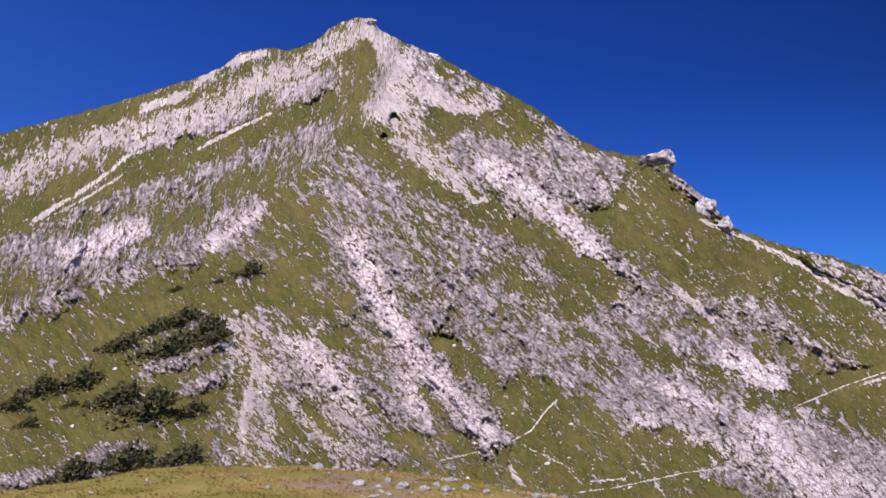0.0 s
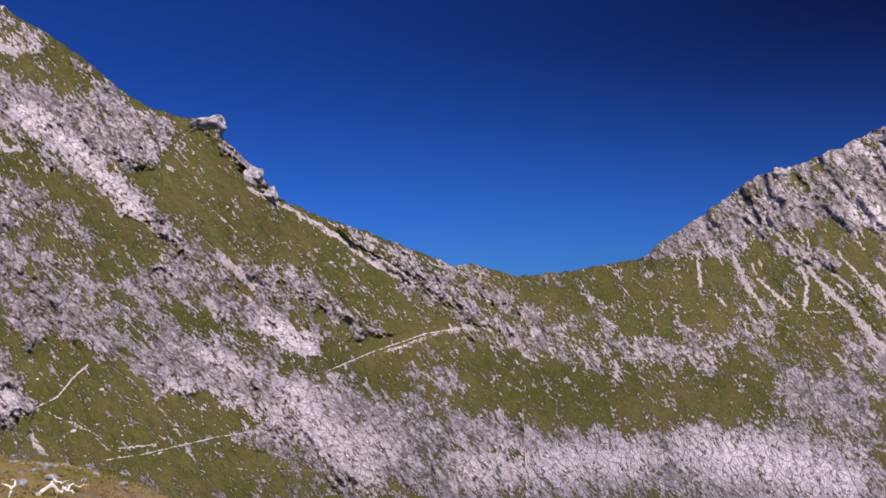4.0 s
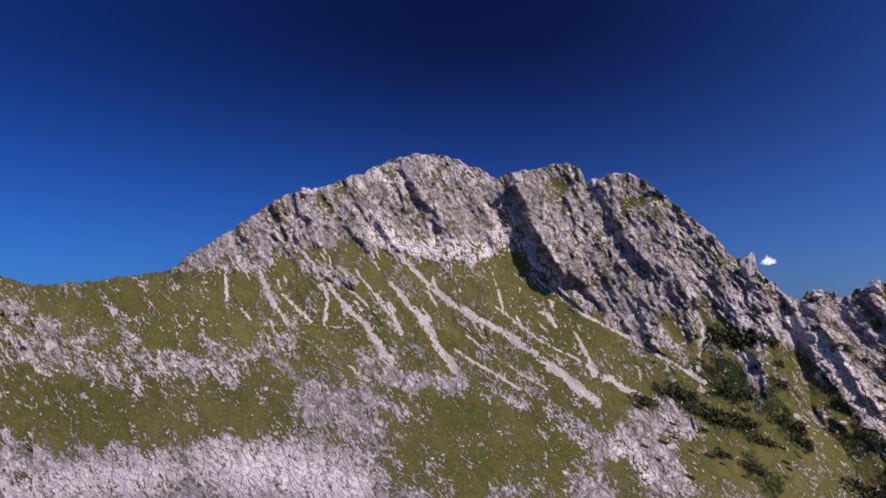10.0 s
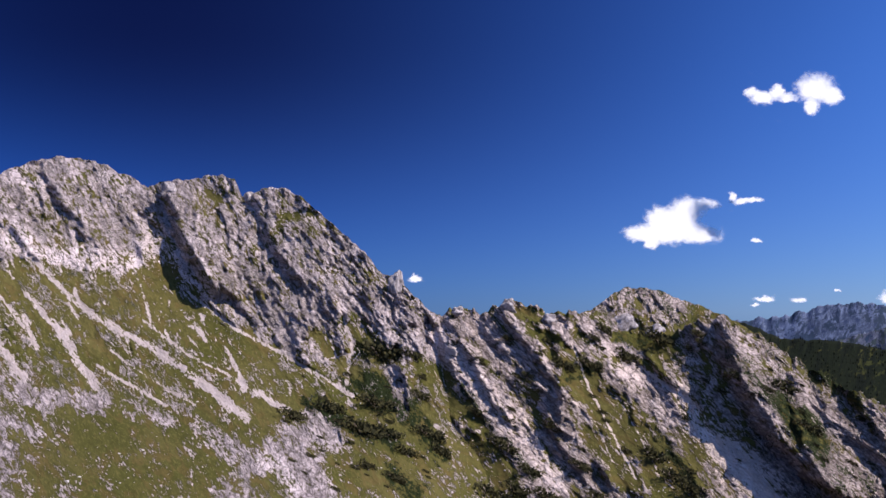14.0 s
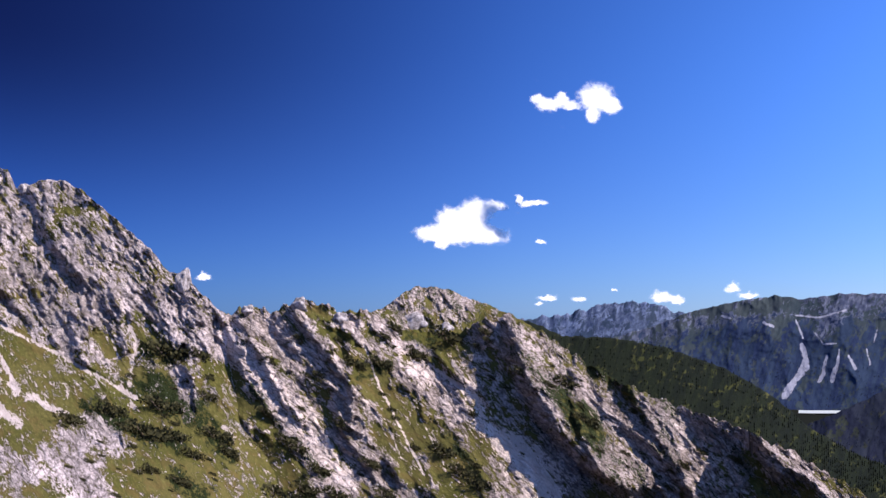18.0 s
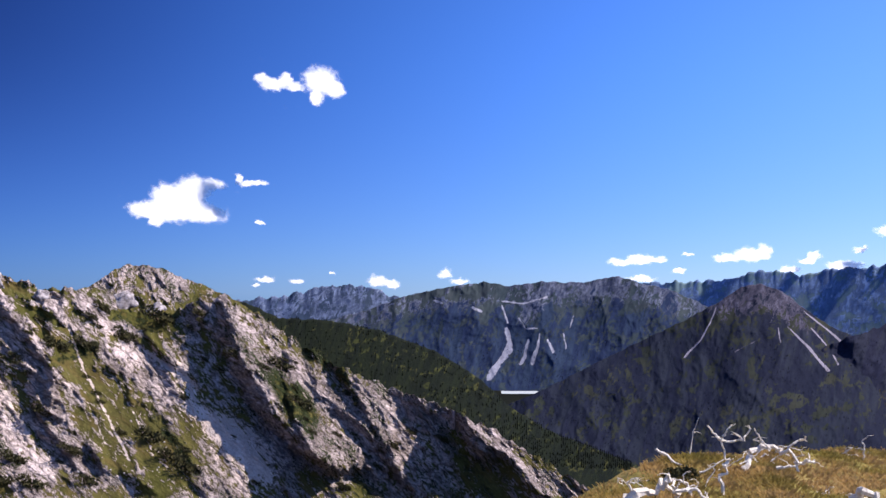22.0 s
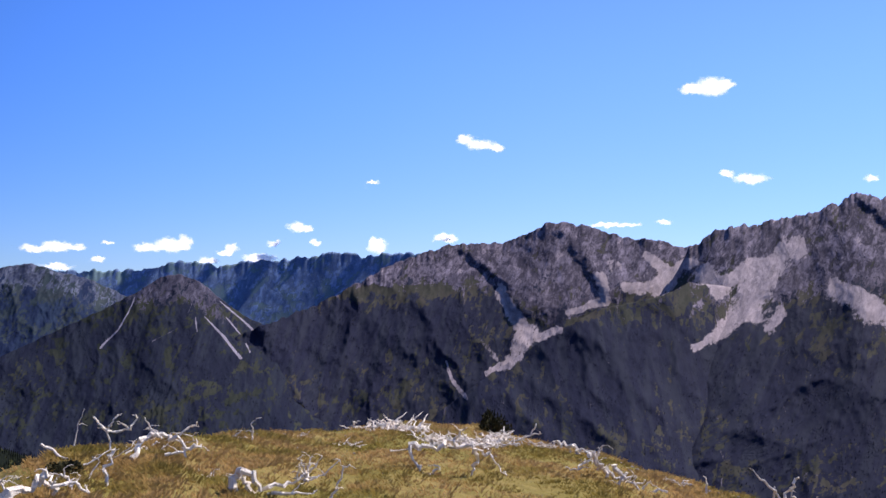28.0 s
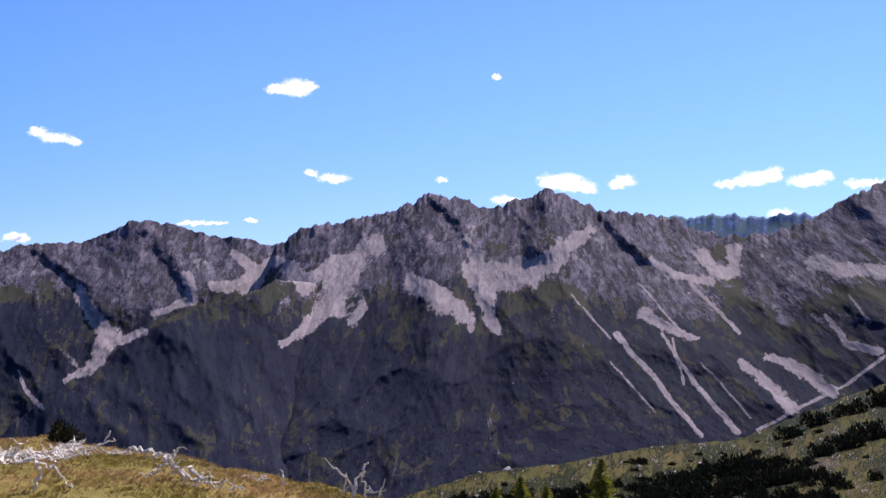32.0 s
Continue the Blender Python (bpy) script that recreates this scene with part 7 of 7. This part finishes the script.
for n, (a, e, wide, count) in enumerate(((124.2, -7.0, 3.2, 80), (126.9, -7.8, 3.4, 80), (128.4, -7.6, 3.2, 70), (125.6, -7.5, 2.4, 40), (129.6, -7.3, 2.2, 34), (121.8, -7.9, 1.6, 16), (114.6, -9.6, 1.6, 12), (110.9, -8.2, 1.8, 18), (104.8, -9.6, 1.6, 14), (132.4, -7.7, 1.8, 18), (138.8, -9.2, 1.8, 16), (119.2, -7.5, 1.6, 12), (134.8, -8.4, 1.6, 14))):
    brush_heap(a, e, wide, 70 + n, count)


# -- grass of the knoll --
def grass_mesh(seed, count, a0, a1, r0, tall):
    rs = np.random.RandomState(seed)
    a = rs.uniform(a0, a1, count)
    rim = curve(a, RIM)
    r = r0 + (rim * 1.03 - r0) * np.sqrt(rs.rand(count))
    keep = fbm(a * 0.4, r * 0.5, 3) + rs.rand(count) * 0.7 > 0.12
    a, r = a[keep], r[keep]
    n = len(a)
    z = knoll_height(a, r)
    base = np.stack([r * np.sin(np.radians(a)), r * np.cos(np.radians(a)), z - 0.01], -1)
    blades = 7
    base = np.repeat(base, blades, 0)
    m = n * blades
    t, out = rs.uniform(0, 2 * np.pi, m), rs.uniform(0.02, 0.10, m)
    h = np.repeat(tall * rs.uniform(0.5, 1.25, n), blades) * rs.uniform(0.6, 1.1, m)
    root = base + np.stack([np.cos(t) * out * 0.5, np.sin(t) * out * 0.5, 0 * t], -1)
    tip = root + np.stack([np.cos(t) * h * 0.9, np.sin(t) * h * 0.9, h], -1)
    mid = (root + tip) / 2 + np.stack([0 * t, 0 * t, h * 0.15], -1)
    side = np.stack([-np.sin(t + 0.5), np.cos(t + 0.5), 0 * t], -1) * rs.uniform(0.004, 0.009, m)[:, None]
    co = np.stack([root - side, root + side, mid + side * 0.7, tip], 1).reshape(-1, 3)
    me = bpy.data.meshes.new("grass")
    me.vertices.add(len(co))
    me.vertices.foreach_set("co", co.astype(np.float32).ravel())
    me.loops.add(len(co))
    me.loops.foreach_set("vertex_index", np.arange(len(co), dtype=np.int32))
    me.polygons.add(m)
    me.polygons.foreach_set("loop_start", np.arange(0, len(co), 4, dtype=np.int32))
    me.update(calc_edges=True)
    return me


def straw_material():
    m = Nodes("alpine_grass_blades", 0.8)
    r = m.n.new("ShaderNodeNewGeometry").outputs["Random Per Island"]
    patch = m.step(m.noise(0.45, 3, 0.6), 0.4, 0.6)
    green = m.mix(r, (0.175, 0.14, 0.033), (0.26, 0.19, 0.053))
    straw = m.mix(r, (0.28, 0.175, 0.065), (0.46, 0.30, 0.13))
    blade = m.mix(patch, green, straw)
    soft, half = m.n.new("ShaderNodeBsdfTranslucent"), m.n.new("ShaderNodeMixShader")
    m.put(soft.inputs[0], blade)
    half.inputs[0].default_value = 0.45
    m.l.new(m.bsdf.outputs[0], half.inputs[1]), m.l.new(soft.outputs[0], half.inputs[2])
    m.l.new(half.outputs[0], m.n["Material Output"].inputs["Surface"])
    return m.done(blade)


STRAW = straw_material()
for seed, count, a0, a1, r0, tall in ((1, 24000, 101, 148, 5.5, 0.055), (2, 7500, -26, 12, 9.0, 0.045)):
    me = grass_mesh(seed, count, a0, a1, r0, tall)
    me.materials.append(STRAW)
    tagged(new("grass", me), "dry yellow-green alpine grass covering the knoll", "grass", kind="stuff")


# -- far conifers --
def forest(owner, a0, a1, e0, e1, count, tall, seed, label, material=None):
    rs = random.Random(seed)
    verts, faces = [], []
    az, E, X, Y, Z, _ = SURFACE[owner]
    for _ in range(count):
        a = rs.uniform(a0, a1)
        j = int(np.clip(np.searchsorted(az, a), 0, len(az) - 1))
        top = E[-1, j]
        e = rs.uniform(e0, min(e1, top))
        if e > top or noise.noise((a * 0.9, e * 1.4, seed)) < -0.18:
            continue
        i = int(np.clip(np.searchsorted(E[:, j], e), 0, len(E) - 1))
        p = Vector((X[i, j], Y[i, j], Z[i, j] - 0.5))
        h = tall * rs.uniform(0.5, 1.2)
        w, t = h * rs.uniform(0.16, 0.26), rs.uniform(0, 1)
        b = len(verts)
        for ring, (zz, ww) in enumerate(((0.02, 1.0), (0.45, 0.75))):
            for q in range(5):
                u = t + q * 2 * math.pi / 5
                k = ww * w * rs.uniform(0.75, 1.2)
                verts.append(p + Vector((math.cos(u) * k, math.sin(u) * k, h * zz)))
        verts.append(p + Vector((0, 0, h)))
        faces += [(b + q, b + (q + 1) % 5, b + 5 + (q + 1) % 5, b + 5 + q) for q in range(5)]
        faces += [(b + 5 + q, b + 5 + (q + 1) % 5, b + 10) for q in range(5)]
    me = raw_mesh("conifer_forest", verts, faces)
    me.materials.append(material or FOREST)
    tagged(part("conifer_forest", me, None, SURFACE[owner][5], label, False), kind="stuff")


FOREST = foliage_material("far_conifer_needles", (0.006, 0.0075, 0.005), (0.010, 0.012, 0.007))
forest("wooded_shoulder", 84, 108, -9, -0.4, 4200, 4.5, 3, "dark mountain pine forest on the shoulder")
# bluish needle colour holds the haze that lies before these far trees
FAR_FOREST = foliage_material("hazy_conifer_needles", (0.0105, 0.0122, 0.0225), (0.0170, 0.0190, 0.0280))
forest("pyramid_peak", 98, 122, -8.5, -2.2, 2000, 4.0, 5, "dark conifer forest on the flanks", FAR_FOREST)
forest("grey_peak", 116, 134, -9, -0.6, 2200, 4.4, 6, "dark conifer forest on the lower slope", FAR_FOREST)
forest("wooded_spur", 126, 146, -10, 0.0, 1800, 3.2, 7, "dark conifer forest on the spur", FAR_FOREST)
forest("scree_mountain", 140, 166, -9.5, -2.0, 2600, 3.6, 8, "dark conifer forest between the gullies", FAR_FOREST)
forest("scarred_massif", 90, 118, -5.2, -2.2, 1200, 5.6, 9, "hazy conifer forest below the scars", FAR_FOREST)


# -- clouds --
def cloud_material():
    """Sunlit mist, thin where its density is low."""
    m = Nodes("sunlit_cloud", 1.0)
    m.bsdf.inputs["Specular IOR Level"].default_value = 0.0
    m.bsdf.inputs["Base Color"].default_value = (0.97, 0.97, 0.98, 1)
    dense = m.n.new("ShaderNodeAttribute")
    dense.attribute_name = "mist"
    clear, mixed = m.n.new("ShaderNodeBsdfTransparent"), m.n.new("ShaderNodeMixShader")
    wisp = m.calc("ADD", dense.outputs["Fac"], m.calc("MULTIPLY", m.calc("SUBTRACT", m.noise(0.02, 5, 0.65), 0.5), 0.6))
    m.put(mixed.inputs[0], m.step(wisp, 0.06, 0.72))
    soft, half = m.n.new("ShaderNodeBsdfTranslucent"), m.n.new("ShaderNodeMixShader")
    soft.inputs[0].default_value, half.inputs[0].default_value = (0.98, 0.98, 0.99, 1), 0.5
    m.l.new(m.bsdf.outputs[0], half.inputs[1]), m.l.new(soft.outputs[0], half.inputs[2])
    m.l.new(clear.outputs[0], mixed.inputs[1]), m.l.new(half.outputs[0], mixed.inputs[2])
    m.l.new(mixed.outputs[0], m.n["Material Output"].inputs["Surface"])
    return m.mat


CLOUD = cloud_material()


def cloud(a, e, *heaps):
    """A fair-weather cloud bank, slanted to the sun; heaps: place and half size of each heap, in degrees about the cloud's middle."""
    seed = a * 7.3 + e
    u0, u1 = min(p[0] - p[2] for p in heaps) * 1.0 - 0.35, max(p[0] + p[2] for p in heaps) + 0.35
    v0, v1 = min(p[1] - p[3] for p in heaps) - 0.3, max(p[1] + p[3] for p in heaps) + 0.3
    u, v = np.meshgrid(np.arange(u0, u1, 0.035), np.arange(v0, v1, 0.035))
    wide = u1 - u0
    du, dv = u + 0.2 * fbm(u * 2.0 + seed, v * 2.6 + 5, 5, 0.65), v + 0.14 * fbm(u * 2.0 + 40 + seed, v * 2.6, 5, 0.65)
    dense = np.zeros_like(u)
    for x, y, rx, ry in heaps:
        rx, ry = rx + 0.03, ry + 0.03
        # flatter below than above
        d = np.hypot((du - x) / rx, (dv - y) / (ry * np.where(dv < y, 0.9, 1.05)))
        dense = 1 - (1 - dense) * (1 - np.clip(1.1 - 0.95 * d, 0, 1))
    dense = dense * smooth(np.minimum(np.minimum(u - u0, u1 - u), np.minimum(v - v0, v1 - v)), 0.0, 0.15)
    # the bank leans across the sun's rays
    mid = heading(a, math.cos(radians(e)), math.sin(radians(e)))
    far = 4200 + 50 * e if e > 4 and wide > 3 else 4820.0
    back = SUN_WAY.dot(mid)
    lit = (SUN_WAY + mid * (1 if back > 0 else -1) * max(0.0, 0.62 - abs(back))).normalized()
    az, el = np.radians(a + u / math.cos(radians(e))), np.radians(e + v)
    ray = np.stack([np.sin(az) * np.cos(el), np.cos(az) * np.cos(el), np.sin(el)], -1)
    r = far * mid.dot(lit) / (ray @ np.array(lit))
    ob = grid_mesh("cloud", r * ray[..., 0], r * ray[..., 1], r * ray[..., 2] + EYE, CLOUD)
    ob.data.attributes.new("mist", "FLOAT", "POINT").data.foreach_set("value", dense.astype(np.float32).ravel())
    tagged(ob, "large heaped white fair-weather cloud in the blue sky" if wide > 3.5 else "small white fair-weather cloud in the blue sky", "cloud", "fair-weather clouds")


cloud(81.21, 4.65, (-1.79, -0.41, 0.99, 0.50), (-0.71, 0.43, 0.87, 0.62), (0.75, 0.83, 1.05, 0.74), (-0.24, -0.47, 1.49, 0.68), (1.46, -0.53, 1.18, 0.56), (-1.23, -0.90, 0.43, 0.43), (1.77, 1.05, 0.62, 0.31), (-0.22, -0.05, 1.05, 0.62), (0.5, 0.1, 0.9, 0.6))
cloud(84.78, 5.95, (-0.52, 0.13, 0.19, 0.34), (-0.05, -0.11, 0.37, 0.19), (0.57, -0.02, 0.56, 0.15))
cloud(85.48, 3.77, (0.00, 0.00, 0.28, 0.09))
cloud(87.33, 11.21, (1.19, 0.27, 1.11, 0.84), (0.98, -0.63, 0.40, 0.37), (2.03, -0.19, 0.50, 0.40), (-1.38, -0.01, 0.80, 0.37), (-1.99, 0.36, 0.37, 0.25), (-0.63, 0.30, 0.37, 0.34), (-0.20, -0.10, 0.43, 0.25))
cloud(67.22, 1.83, (0.08, -0.08, 0.43, 0.19), (-0.08, 0.08, 0.19, 0.22))
cloud(85.63, 0.57, (0.23, 0.17, 0.62, 0.15), (-0.23, -0.17, 0.19, 0.09))
cloud(87.51, 0.66, (0.00, 0.00, 0.43, 0.15))
cloud(92.30, 0.71, (-0.39, 0.08, 0.62, 0.31), (0.39, -0.08, 0.43, 0.25))
cloud(96.02, 1.05, (-0.42, 0.19, 0.43, 0.28), (0.42, -0.19, 0.53, 0.15))
cloud(89.39, 1.17, (0.00, 0.00, 0.15, 0.06))
cloud(128.40, 8.63, (-0.83, 0.25, 0.43, 0.28), (-0.05, -0.06, 0.87, 0.31), (0.88, -0.19, 0.43, 0.19))
cloud(140.66, 11.74, (-0.98, -0.11, 0.62, 0.31), (0.10, -0.02, 0.87, 0.56), (0.88, 0.13, 0.43, 0.25))
cloud(142.19, 7.05, (-0.57, 0.14, 0.43, 0.19), (0.57, -0.14, 0.99, 0.28))
cloud(122.50, 6.36, (0.00, 0.00, 0.37, 0.09))
cloud(106.21, 2.17, (-1.14, -0.10, 0.74, 0.19), (0.10, 0.05, 0.87, 0.28), (1.03, 0.05, 0.37, 0.19))
cloud(111.64, 2.51, (-1.08, -0.18, 0.74, 0.22), (0.15, 0.01, 0.93, 0.40), (0.93, 0.17, 0.43, 0.43))
cloud(114.88, 2.38, (0.15, 0.12, 0.37, 0.25), (-0.15, -0.12, 0.43, 0.15))
cloud(118.79, 3.75, (-0.26, 0.03, 0.62, 0.28), (0.26, -0.03, 0.25, 0.19))
cloud(122.81, 3.02, (0.05, -0.14, 0.62, 0.40), (-0.05, 0.14, 0.37, 0.25))
cloud(126.78, 3.44, (0.00, 0.00, 0.56, 0.22))
cloud(135.83, 4.41, (-0.62, -0.02, 0.93, 0.09), (0.62, 0.02, 0.74, 0.12))
cloud(138.38, 4.59, (0.00, 0.00, 0.43, 0.12))
cloud(108.64, 2.53, (0.00, 0.00, 0.34, 0.09))
cloud(108.18, 1.63, (0.00, 0.00, 0.37, 0.12))
cloud(117.26, 2.84, (0.00, 0.00, 0.37, 0.15))
cloud(119.48, 2.98, (0.00, 0.00, 0.28, 0.15))
cloud(116.54, 2.01, (0.00, 0.00, 1.05, 0.22))
cloud(106.21, 1.20, (0.00, 0.00, 0.87, 0.15))
cloud(113.87, 1.79, (0.00, 0.00, 0.62, 0.22))
cloud(148.76, 6.88, (0.00, 0.00, 0.37, 0.15))
cloud(155.67, 6.56, (-1.08, 0.17, 0.62, 0.50), (0.00, 0.07, 1.11, 0.56), (1.08, -0.24, 0.62, 0.34))
cloud(152.27, 5.75, (0.00, 0.00, 0.93, 0.25))
cloud(158.49, 6.59, (0.23, 0.09, 0.68, 0.40), (-0.23, -0.09, 0.43, 0.25))
cloud(165.34, 6.60, (-1.24, -0.21, 0.80, 0.22), (0.15, 0.01, 1.11, 0.46), (1.08, 0.20, 0.50, 0.43))
cloud(168.51, 6.55, (-0.39, -0.12, 1.18, 0.37), (0.39, 0.12, 0.50, 0.28))
cloud(166.73, 4.79, (0.00, 0.00, 0.80, 0.25))
cloud(170.88, 6.19, (0.00, 0.00, 1.05, 0.25))
cloud(151.83, 12.41, (0.00, 0.00, 0.31, 0.15))
cloud(126.47, 3.48, (0.00, 0.00, 0.62, 0.22))
